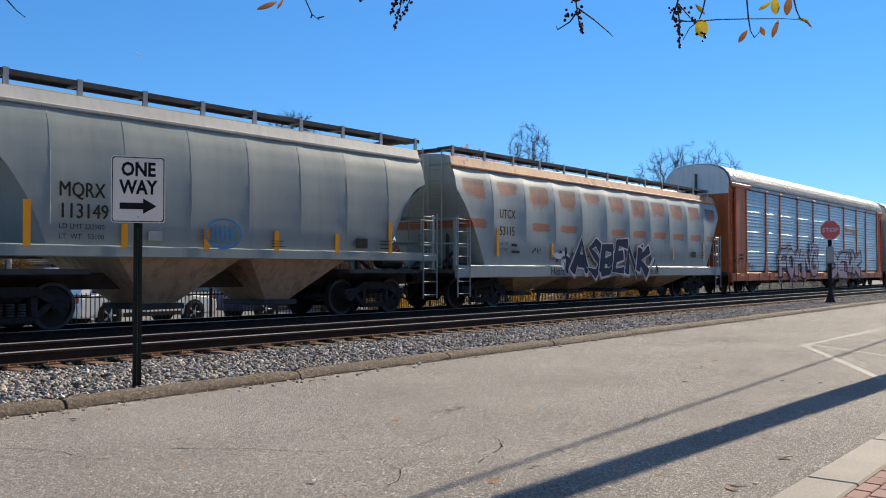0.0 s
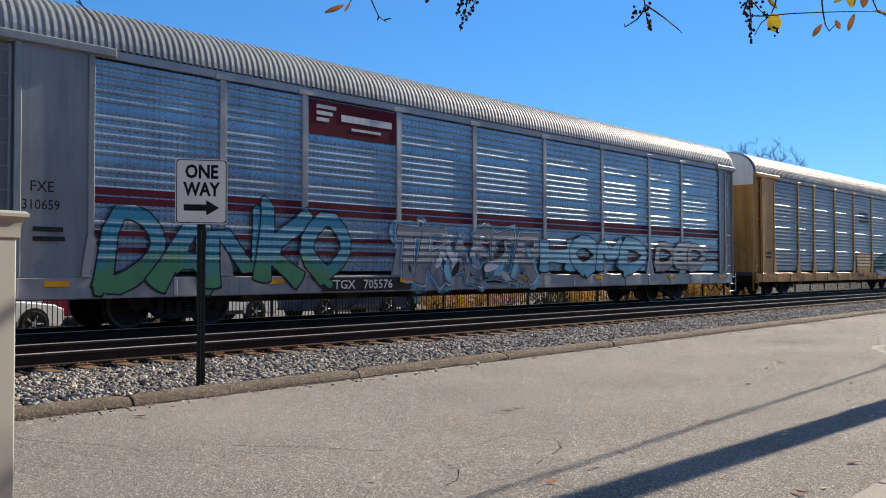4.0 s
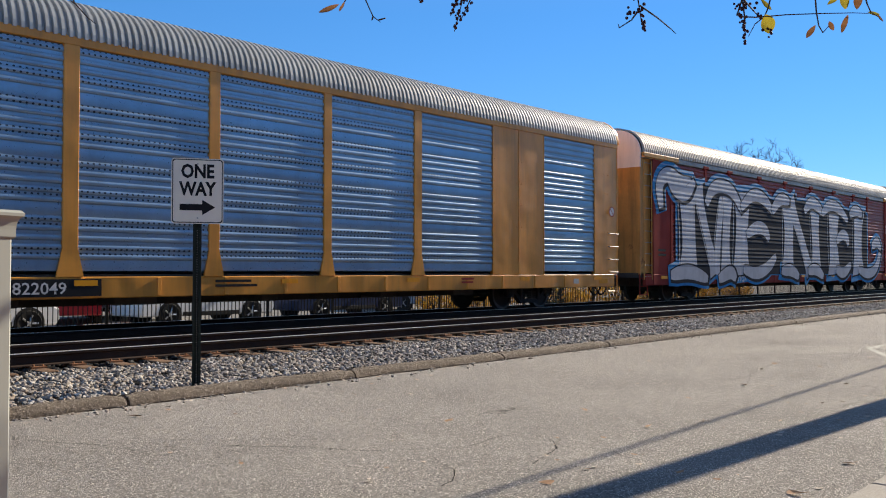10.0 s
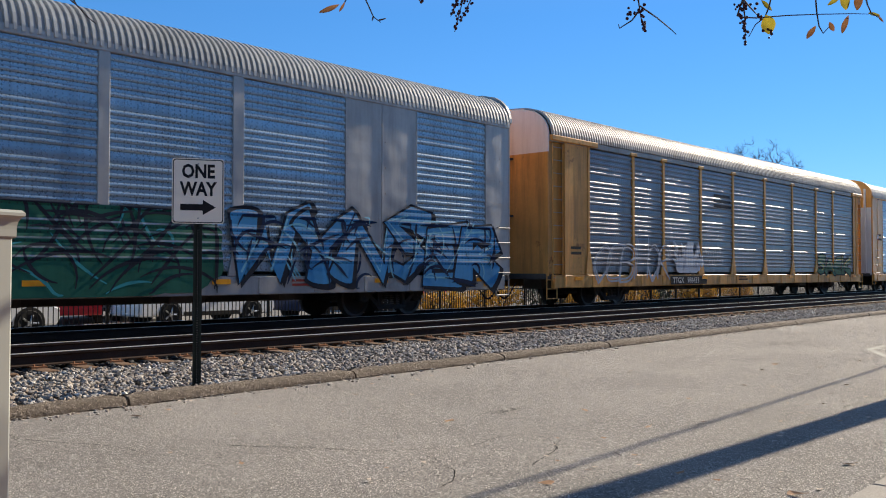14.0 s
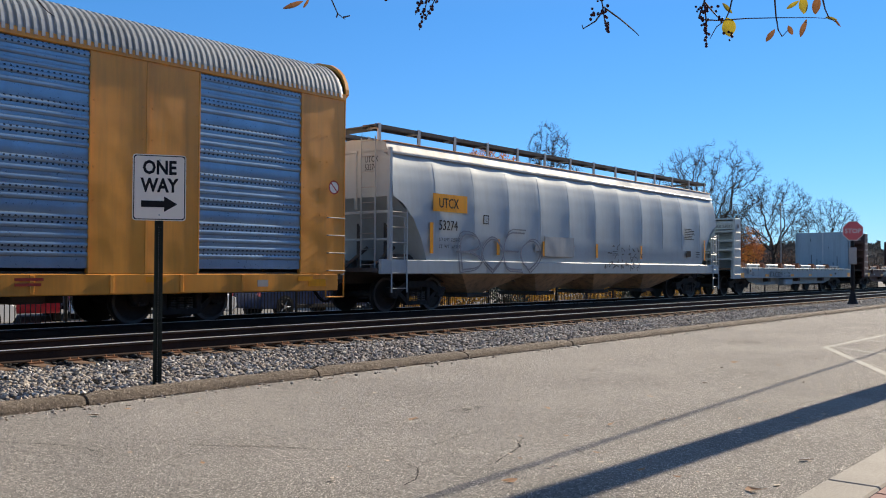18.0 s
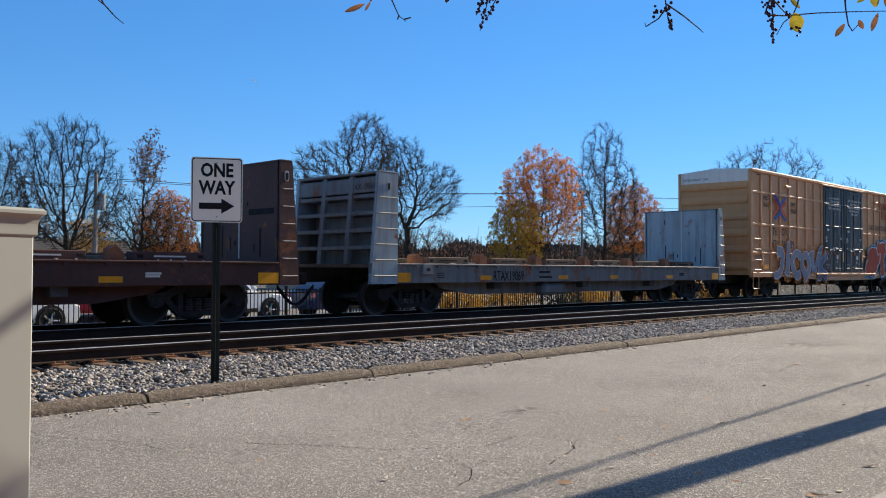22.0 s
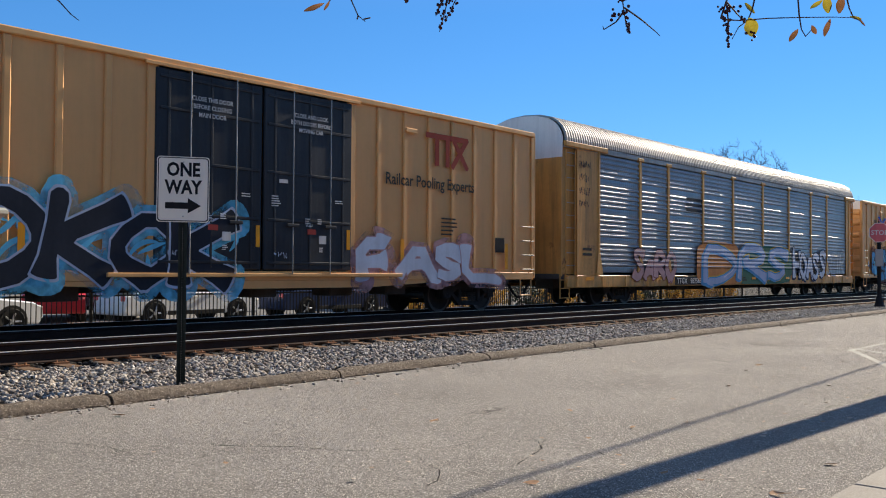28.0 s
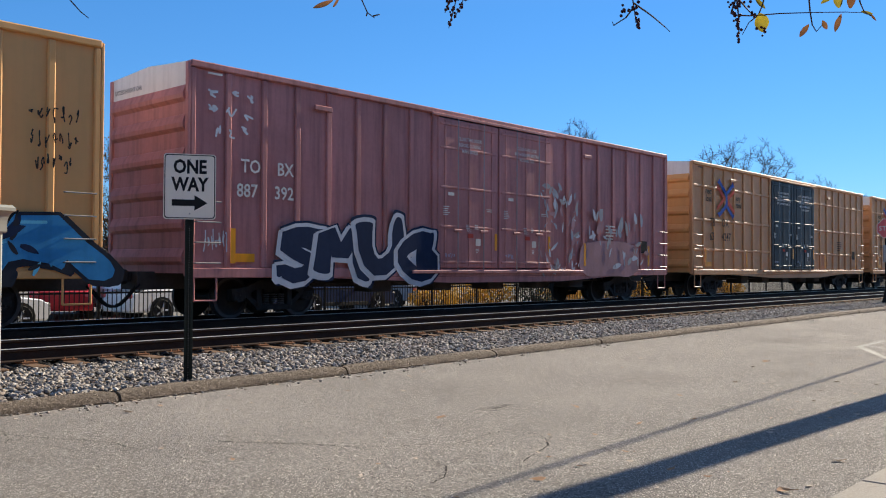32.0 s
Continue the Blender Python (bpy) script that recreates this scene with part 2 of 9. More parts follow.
def perforated(name, col, rough, metal, hole=0.75, dirty=0.25, band=0.62, columns=False):
    """Ribbed steel sheet with round holes in bands, or with slots in upright columns."""
    m = paint(name, col, rough, metal, 0.14, 0.9, 20, (0.09, 0.09, 0.09), dirty, 0.0, 0.08, 0.07)
    nt = m.node_tree
    bs = nt.nodes["Principled BSDF"]
    tc = nt.nodes.new("ShaderNodeTexCoord")
    sp = nt.nodes.new("ShaderNodeSeparateXYZ")
    nt.links.new(tc.outputs["Object"], sp.inputs[0])
    fx, fz = (8.0, 13.0) if columns else (9.5, 12.0)
    u = calc(nt, "SUBTRACT", calc(nt, "FRACT", calc(nt, "MULTIPLY", sp.outputs[0], fx)), 0.5)
    w = calc(nt, "SUBTRACT", calc(nt, "FRACT", calc(nt, "MULTIPLY", sp.outputs[2], fz)), 0.5)
    if columns:
        u = calc(nt, "MULTIPLY", u, 1.9)
        gate = ramp(nt, noise_at(nt, tc.outputs["Object"], 0.5, 2), [(0.35, 0.35), (0.6, 1.0)])
    else:
        gate = calc(nt, "GREATER_THAN", calc(nt, "FRACT", calc(nt, "MULTIPLY", sp.outputs[2], 2.0)), band)
    d = calc(nt, "SQRT", calc(nt, "ADD", calc(nt, "MULTIPLY", u, u), calc(nt, "MULTIPLY", w, w)))
    k = calc(nt, "MULTIPLY", calc(nt, "MULTIPLY", calc(nt, "LESS_THAN", d, 0.24 if columns else 0.21), gate), hole)
    old = bs.inputs["Base Color"].links[0].from_socket
    nt.links.new(blend(nt, k, old, (0.012, 0.014, 0.018)), bs.inputs["Base Color"])
    return m


def rust_patches(name, col):
    """Grey paint eaten by rust under the roof, bay by bay: a dark core above, speckled orange below, a second spot in some bays."""
    m = paint(name, col, 0.5, 0, 0.10, 0.4, 9, (0.24, 0.19, 0.15), 0.3, 0.0, 0.1, 0.03, 0.02)
    nt = m.node_tree
    bs = nt.nodes["Principled BSDF"]
    tc = nt.nodes.new("ShaderNodeTexCoord")
    sp = nt.nodes.new("ShaderNodeSeparateXYZ")
    nt.links.new(tc.outputs["Object"], sp.inputs[0])
    x, z = sp.outputs[0], sp.outputs[2]
    lane = calc(nt, "DIVIDE", calc(nt, "SUBTRACT", x, 0.15), 1.673)
    off = calc(nt, "ABSOLUTE", calc(nt, "SUBTRACT", calc(nt, "FRACT", lane), 0.5))
    mid = ramp(nt, off, [(0.22, 1.0), (0.42, 0.0)])
    luck = nt.nodes.new("ShaderNodeTexWhiteNoise")
    luck.noise_dimensions = "1D"
    nt.links.new(calc(nt, "FLOOR", lane), luck.inputs["W"])
    reach = calc(nt, "MULTIPLY_ADD", luck.outputs["Value"], 0.5, 0.55)
    t = calc(nt, "SUBTRACT", 3.72, z)
    fall = ramp(nt, calc(nt, "DIVIDE", t, reach), [(0.0, 0.0), (0.06, 1.0), (0.35, 0.92), (1.0, 0.0)])
    spot = calc(nt, "MULTIPLY", ramp(nt, calc(nt, "ABSOLUTE", calc(nt, "SUBTRACT", z, 2.42)), [(0.08, 1.0), (0.2, 0.0)]), calc(nt, "GREATER_THAN", luck.outputs["Value"], 0.45))
    body = calc(nt, "MULTIPLY", calc(nt, "MAXIMUM", fall, calc(nt, "MULTIPLY", spot, 0.8)), mid)
    coarse = noise_at(nt, tc.outputs["Object"], 1.6, 5, 0.6)
    speck = noise_at(nt, tc.outputs["Object"], 17, 5, 0.75, (1, 1, 1.8))
    sum_ = calc(nt, "ADD", body, calc(nt, "ADD", calc(nt, "MULTIPLY_ADD", coarse, 0.7, -0.35), calc(nt, "MULTIPLY_ADD", speck, 1.5, -0.75)))
    k = ramp(nt, sum_, [(0.44, 0.0), (0.56, 1.0)])
    rc = blend(nt, ramp(nt, calc(nt, "ADD", t, coarse), [(0.55, 0.0), (0.95, 1.0)]), (0.13, 0.045, 0.028), (0.44, 0.155, 0.06))
    old = bs.inputs["Base Color"].links[0].from_socket
    nt.links.new(blend(nt, calc(nt, "MULTIPLY", k, 0.92), old, rc), bs.inputs["Base Color"])
    return m


def fade(name, low, high, z0, z1):
    """Spray paint that fades from one colour at the foot to another at the top, with blotches."""
    m = paint(name, low, 0.7, 0, 0.1)
    nt = m.node_tree
    bs = nt.nodes["Principled BSDF"]
    tc = nt.nodes.new("ShaderNodeTexCoord")
    sp = nt.nodes.new("ShaderNodeSeparateXYZ")
    nt.links.new(tc.outputs["Object"], sp.inputs[0])
    k = calc(nt, "ADD", calc(nt, "DIVIDE", calc(nt, "SUBTRACT", sp.outputs[2], z0), z1 - z0), calc(nt, "MULTIPLY_ADD", noise_at(nt, tc.outputs["Object"], 1.6, 2), 1.6, -0.8))
    nt.links.new(blend(nt, ramp(nt, k, [(0.25, 0.0), (0.75, 1.0)]), bs.inputs["Base Color"].links[0].from_socket, high), bs.inputs["Base Color"])
    return m


def see_through(m, share=0.45):
    """Let some light through, as leaves do."""
    nt = m.node_tree
    bs = nt.nodes["Principled BSDF"]
    tr = nt.nodes.new("ShaderNodeBsdfTranslucent")
    nt.links.new(bs.inputs["Base Color"].links[0].from_socket, tr.inputs[0])
    mx = nt.nodes.new("ShaderNodeMixShader")
    mx.inputs[0].default_value = share
    out = nt.nodes["Material Output"]
    nt.links.new(bs.outputs[0], mx.inputs[1])
    nt.links.new(tr.outputs[0], mx.inputs[2])
    nt.links.new(mx.outputs[0], out.inputs[0])
    return m


def leafy(name, cols, rough=0.7):
    return see_through(by_piece(name, cols, rough))


M = {}
M["asphalt"] = stony("asphalt", [(0.30, (0.165, 0.149, 0.131)), (0.70, (0.50, 0.452, 0.397))], 85, 0.95, 1.0, 0.014, 0.95, 150, 0.5, 0.7)
M["concrete"] = stony("kerb_concrete", [(0.3, (0.12, 0.09, 0.066)), (0.7, (0.32, 0.26, 0.20))], 22, 0.9, 1.0, 0.03, 0.5, 110, 2.4)
M["slab"] = stony("sidewalk_concrete", [(0.3, (0.34, 0.30, 0.25)), (0.7, (0.50, 0.45, 0.38))], 60, 0.88, 0.3, 0.003, 0.2, 240, 1.1)
M["walk"] = stony("brick_tone_paving", [(0.3, (0.24, 0.13, 0.10)), (0.7, (0.36, 0.21, 0.16))], 40, 0.9, 0.4, 0.006, 0.2, 120, 0.9)
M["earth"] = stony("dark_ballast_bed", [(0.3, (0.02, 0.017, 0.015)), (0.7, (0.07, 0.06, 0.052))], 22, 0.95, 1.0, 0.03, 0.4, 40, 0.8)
M["field"] = stony("parking_ground", [(0.3, (0.17, 0.155, 0.135)), (0.7, (0.30, 0.28, 0.245))], 30, 0.95, 0.4, 0.01, 0.2, 90, 0.2)
M["stone"] = by_piece("ballast_stone", [(0.07, 0.062, 0.055), (0.46, 0.40, 0.335), (0.34, 0.25, 0.18), (0.74, 0.66, 0.56), (0.10, 0.088, 0.075), (0.56, 0.46, 0.36), (0.30, 0.265, 0.23), (0.90, 0.83, 0.73)], 0.8)
M["stone_dark"] = by_piece("dark_ballast_stone", [(0.015, 0.014, 0.013), (0.045, 0.04, 0.036), (0.025, 0.022, 0.02), (0.06, 0.055, 0.05)], 0.85)
M["brick"] = by_piece("paving_brick", [(0.24, 0.10, 0.075), (0.33, 0.15, 0.11), (0.28, 0.13, 0.10), (0.38, 0.20, 0.16)], 0.85, False)
M["tie"] = paint("weathered_timber", (0.21, 0.125, 0.075), 0.85, 0, 0.35, 3, 30, (0.05, 0.04, 0.03), 0.4, 0.25, 0.6)
M["old_timber"] = paint("silver_grey_timber", (0.27, 0.25, 0.23), 0.85, 0, 0.3, 2, 30, (0.12, 0.10, 0.09), 0.3, 0.0, 0.4)
M["rail_rust"] = paint("rusty_rail_steel", (0.045, 0.026, 0.018), 0.75, 0.15, 0.3, 2, 40, (0.03, 0.025, 0.02), 0.3, 0.0, 0.4)
M["rail_top"] = paint("polished_rail_steel", (0.86, 0.83, 0.78), 0.4, 0.35, 0.06, 2, 30, (0.4, 0.36, 0.32), 0.1, 0.0, 0.05)
M["plate"] = paint("rusty_tie_plate", (0.27, 0.125, 0.06), 0.8, 0.1, 0.3, 4, 40, (0.06, 0.04, 0.03), 0.3)
M["bogie"] = paint("grimy_cast_steel", (0.034, 0.031, 0.030), 0.75, 0.2, 0.35, 2, 25, (0.09, 0.075, 0.06), 0.5, 0.0, 0.3)
M["wheel"] = paint("dull_wheel_steel", (0.05, 0.045, 0.042), 0.6, 0.4, 0.25, 3, 30, (0.10, 0.07, 0.05), 0.3)
M["tread"] = paint("worn_wheel_rim", (0.12, 0.115, 0.11), 0.5, 0.6, 0.1, 3, 30)
M["under"] = paint("sooty_underframe", (0.10, 0.09, 0.082), 0.8, 0.1, 0.35, 1.5, 20, (0.10, 0.08, 0.065), 0.5, 0.0, 0.3)
M["galv"] = paint("galvanised_steel", (0.40, 0.39, 0.37), 0.55, 0.5, 0.12, 1.0, 18, (0.2, 0.19, 0.18), 0.3)
M["roof"] = paint("galvanised_roof", (0.41, 0.41, 0.40), 0.6, 0.4, 0.12, 0.6, 12, (0.18, 0.16, 0.14), 0.3)
M["roof_old"] = paint("weathered_roof", (0.43, 0.40, 0.36), 0.58, 0.35, 0.18, 0.6, 12, (0.15, 0.12, 0.09), 0.4)
M["yellow"] = paint("rack_yellow_paint", (0.80, 0.325, 0.045), 0.34, 0, 0.1, 0.5, 10, (0.20, 0.11, 0.04), 0.35, 0.0, 0.06, 0.05, 0.28, 0.45)
M["yellow_old"] = paint("faded_rack_yellow_paint", (0.72, 0.35, 0.09), 0.5, 0, 0.18, 0.6, 12, (0.14, 0.085, 0.04), 0.6, 0.1, 0.12)
M["orange"] = paint("rust_orange_paint", (0.66, 0.17, 0.05), 0.5, 0, 0.16, 0.6, 12, (0.12, 0.045, 0.025), 0.55, 0.1, 0.1)
M["silver"] = paint("silver_grey_paint", (0.43, 0.405, 0.375), 0.42, 0.25, 0.12, 0.6, 12, (0.17, 0.16, 0.16), 0.4, 0.0, 0.06, 0.05, 0.35)
M["slate"] = paint("blue_grey_paint", (0.33, 0.33, 0.32), 0.5, 0.1, 0.14, 0.6, 12, (0.12, 0.11, 0.11), 0.45)
# galvanised sheets; the blue of the reflected sky is put into their base colour
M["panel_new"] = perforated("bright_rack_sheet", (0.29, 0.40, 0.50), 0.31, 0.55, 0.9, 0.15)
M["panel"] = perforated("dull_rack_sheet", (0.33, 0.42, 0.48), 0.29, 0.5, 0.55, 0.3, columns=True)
M["panel_dark"] = perforated("grimy_rack_sheet", (0.22, 0.222, 0.24), 0.32, 0.33, 0.6, 0.35, columns=True)
M["maroon"] = perforated("maroon_rack_sheet", (0.30, 0.05, 0.04), 0.5, 0.0, 0.4, 0.35, columns=True)
M["hopper"] = paint("hopper_grey_paint", (0.335, 0.365, 0.325), 0.5, 0, 0.08, 0.35, 8, (0.22, 0.20, 0.17), 0.3, 0.0, 0.05, 0.03, 0.03)
M["hopper_rust"] = rust_patches("rust_eaten_grey_paint", (0.36, 0.40, 0.375))
M["hopper_light"] = paint("light_grey_paint", (0.41, 0.455, 0.465), 0.45, 0, 0.07, 0.35, 8, (0.26, 0.23, 0.20), 0.25, 0.0, 0.05, 0.03, 0.03)
M["rust_roof"] = paint("rusted_roof_edge", (0.60, 0.30, 0.15), 0.6, 0, 0.2, 0.9, 14, (0.3, 0.12, 0.05), 0.5, 0.55, 0.15)
M["chute"] = paint("dusty_tan_hopper_sheet", (0.66, 0.49, 0.32), 0.7, 0, 0.2, 0.8, 14, (0.08, 0.06, 0.05), 0.6)
M["box_tan"] = paint("boxcar_tan_paint", (0.82, 0.42, 0.145), 0.52, 0, 0.07, 0.35, 6, (0.34, 0.19, 0.08), 0.16, 0.0, 0.05, 0.05, 0.12, 0.32)
M["box_tan_old"] = paint("sunburnt_boxcar_paint", (0.70, 0.345, 0.145), 0.54, 0, 0.10, 0.35, 6, (0.34, 0.17, 0.08), 0.22, 0.0, 0.06, 0.05, 0.15, 0.32)
M["box_brown"] = paint("boxcar_maroon_paint", (0.56, 0.235, 0.21), 0.5, 0, 0.18, 0.5, 10, (0.07, 0.03, 0.03), 0.45, 0.0, 0.1)
M["door_black"] = paint("black_door_paint", (0.028, 0.031, 0.035), 0.5, 0, 0.25, 0.6, 12, (0.10, 0.085, 0.07), 0.3)
M["white"] = paint("white_paint", (0.84, 0.79, 0.72), 0.5, 0, 0.07, 0.8, 14, (0.30, 0.26, 0.21), 0.3)
M["flat_rusty"] = paint("flatcar_rusty_paint", (0.21, 0.22, 0.22), 0.65, 0, 0.16, 0.6, 10, (0.11, 0.07, 0.05), 0.75, 0.25, 0.12)
M["flat_grey"] = paint("flatcar_grey_paint", (0.36, 0.44, 0.47), 0.6, 0, 0.08, 0.6, 10, (0.17, 0.16, 0.16), 0.3, 0.0, 0.08)
M["flat_stained"] = paint("stained_bulkhead_paint", (0.36, 0.43, 0.46), 0.6, 0, 0.12, 0.6, 10, (0.10, 0.065, 0.05), 0.6, 0.12, 0.1)
M["flat_brown"] = paint("flatcar_brown_paint", (0.10, 0.047, 0.039), 0.6, 0, 0.2, 0.6, 10, (0.06, 0.04, 0.035), 0.5, 0.15, 0.12)
M["deck"] = paint("worn_deck_timber", (0.17, 0.12, 0.085), 0.85, 0, 0.3, 2, 20, (0.05, 0.04, 0.03), 0.4, 0.2, 0.4)
M["ink"] = paint("black_lettering", (0.012, 0.012, 0.014), 0.75, 0, 0.1)
M["chalk"] = paint("white_lettering", (0.72, 0.68, 0.62), 0.5, 0, 0.05)
M["reflector"] = paint("yellow_reflective_tape", (0.92, 0.37, 0.02), 0.35, 0, 0.06)
# sign sheet, white paint and white lettering are toned warm against blue shade light
M["sign_white"] = paint("warm_white_sign_sheet", (0.92, 0.83, 0.70), 0.4, 0, 0.03, 1, 20, (0.3, 0.3, 0.3), 0.05)
M["sign_red"] = paint("red_sign_sheet", (0.75, 0.16, 0.16), 0.4, 0, 0.05)
M["post"] = paint("dark_green_post", (0.022, 0.03, 0.024), 0.5, 0.2, 0.2)
M["iron"] = paint("black_painted_iron", (0.013, 0.013, 0.014), 0.45, 0.2, 0.2)
M["line"] = stony("worn_road_paint", [(0.35, (0.34, 0.31, 0.26)), (0.6, (0.56, 0.52, 0.45))], 70, 0.8, 0.5, 0.004, 0.5, 280, 0.9)
M["column"] = paint("cream_column_paint", (0.42, 0.435, 0.39), 0.55, 0, 0.02, 1, 30, (0.6, 0.55, 0.48), 0.04, 0, 0.02)
M["bark"] = stony("grey_bark", [(0.3, (0.035, 0.026, 0.020)), (0.7, (0.095, 0.072, 0.055))], 14, 0.95, 0.8, 0.02, 0, 90, 1.5)
M["leaf_orange"] = leafy("orange_leaves", [(0.60, 0.20, 0.04), (0.76, 0.29, 0.06), (0.64, 0.23, 0.05), (0.46, 0.18, 0.07)])
M["leaf_yellow"] = leafy("yellow_leaves", [(0.62, 0.34, 0.03), (0.76, 0.44, 0.05), (0.46, 0.30, 0.05), (0.68, 0.33, 0.04)])
M["leaf_brown"] = leafy("dry_brown_leaves", [(0.20, 0.10, 0.055), (0.30, 0.14, 0.07), (0.40, 0.18, 0.08)])
M["leaf_green"] = by_piece("dark_green_needles", [(0.035, 0.06, 0.03), (0.06, 0.09, 0.045), (0.05, 0.075, 0.04)], 0.8)
M["leaf_litter"] = by_piece("fallen_leaves", [(0.42, 0.23, 0.12), (0.80, 0.66, 0.50), (0.28, 0.15, 0.08), (0.60, 0.33, 0.16), (0.90, 0.80, 0.66), (0.80, 0.64, 0.47)], 0.8)
M["woods"] = by_piece("distant_woods", [(0.10, 0.08, 0.065), (0.16, 0.125, 0.10), (0.13, 0.09, 0.065), (0.09, 0.085, 0.07), (0.19, 0.13, 0.085)], 0.95, True, 0.8, 6)
M["berry"] = paint("dark_red_berry", (0.045, 0.012, 0.022), 0.35, 0, 0.3)
M["twig"] = paint("twig_bark", (0.10, 0.075, 0.06), 0.8, 0, 0.3, 4, 60)
M["shingle"] = by_piece("grey_roof_shingle", [(0.055, 0.05, 0.05), (0.085, 0.08, 0.08), (0.07, 0.065, 0.065)], 0.9)
M["siding"] = paint("pale_house_siding", (0.48, 0.41, 0.33), 0.6, 0, 0.08)
M["chimney"] = stony("chimney_brick", [(0.3, (0.16, 0.07, 0.05)), (0.7, (0.26, 0.12, 0.09))], 20)
M["glass"] = paint("dark_window_glass", (0.02, 0.025, 0.03), 0.12, 0, 0.1, 1, 20, (0.05, 0.05, 0.05), 0.1)
M["rubber"] = paint("tyre_rubber", (0.02, 0.02, 0.02), 0.8, 0, 0.2)
M["alloy"] = paint("alloy_wheel", (0.55, 0.56, 0.58), 0.3, 0.9, 0.05)
for key, c in dict(car_silver=(0.80, 0.81, 0.83), car_red=(0.62, 0.04, 0.05), car_white=(0.86, 0.87, 0.88), car_blue=(0.02, 0.035, 0.09), car_grey=(0.32, 0.34, 0.37)).items():
    M[key] = paint(key + "_paint", c, 0.3, 0.0, 0.03, 1, 20, (0.2, 0.2, 0.2), 0.05, 0, 0.0)
for key, c in dict(spray_black=(0.032, 0.036, 0.045), spray_white=(0.62, 0.64, 0.66), spray_silver=(0.42, 0.44, 0.47), spray_teal=(0.05, 0.33, 0.34), spray_green=(0.02, 0.12, 0.075), spray_blue=(0.05, 0.26, 0.50), spray_sky=(0.18, 0.46, 0.58), spray_red=(0.42, 0.05, 0.05), spray_orange=(0.55, 0.20, 0.05), spray_navy=(0.02, 0.035, 0.075), spray_violet=(0.13, 0.08, 0.17), spray_fog=(0.42, 0.415, 0.405), spray_mist=(0.24, 0.25, 0.275), spray_cyan=(0.16, 0.55, 0.74), spray_rose=(0.46, 0.27, 0.27), spray_ice=(0.50, 0.56, 0.66), spray_chrome=(0.50, 0.51, 0.54), spray_steel=(0.19, 0.24, 0.33), spray_powder=(0.30, 0.40, 0.60), spray_mustard=(0.56, 0.36, 0.03), spray_wine=(0.13, 0.022, 0.03), spray_pine=(0.03, 0.14, 0.13), spray_maroon=(0.32, 0.055, 0.04), emblem_blue=(0.03, 0.10, 0.36), emblem_red=(0.58, 0.10, 0.07)).items():
    M[key] = paint(key, c, 0.75, 0, 0.14, 1.2, 14, tuple(x * 0.5 for x in c), 0.35, gloss=0.08)
M["spray_candy"] = fade("pink_and_blue_spray", (0.50, 0.34, 0.38), (0.27, 0.35, 0.45), 0.9, 1.7)
M["spray_lagoon"] = fade("teal_and_sky_spray", (0.08, 0.26, 0.13), (0.04, 0.25, 0.36), 0.9, 1.7)
M["roof_cream"] = paint("cream_roof_edge", (0.62, 0.58, 0.50), 0.6, 0, 0.08, 0.6, 12, (0.25, 0.2, 0.15), 0.3)
M["winch"] = paint("rusty_winch_steel", (0.30, 0.12, 0.06), 0.8, 0, 0.3, 3, 30, (0.05, 0.03, 0.02), 0.5)
M["roof_streak"] = paint("grey_roof_edge_with_rust", (0.50, 0.47, 0.42), 0.6, 0, 0.1, 0.6, 12, (0.45, 0.19, 0.06), 0.7, 0.3, 0.12)


# ---- ground, street and tracks ----
def kerb_y(x):
    return 8.15 + 0.022 * x


ground = part("ground", G().box(-900, 2500, 19.2, 2500, -0.8, LOT).box(-900, 2500, -1500, -30, -0.4, -0.004), M["field"], None)
tagged(ground, "grey ground of the car park and the land beyond", "ground", kind="structure")
road = G()
road.prism([(-200, -30), (400, -30), (400, kerb_y(400)), (-200, kerb_y(-200))], "z", -0.3, 0.0)
tagged(part("road", road, M["asphalt"]), "worn grey asphalt street strewn with dry leaves", "road", kind="structure")
bed = G()
prof = lambda x: [(kerb_y(x) + 0.17, 0.06), (9.6, 0.03), (10.9, 0.02), (11.4, 0.03), (13.9, 0.04), (14.4, -0.02), (14.9, 0.04), (18.1, 0.04), (19.4, LOT - 0.05)]
bed.sheet(lambda u, w: (-200 + 600 * u, *prof(-200 + 600 * u)[round(w * 8)]), 60, 8)
tagged(part("track_bed", bed, M["earth"]), "dark ballast bed of the two tracks", "track bed", kind="structure")

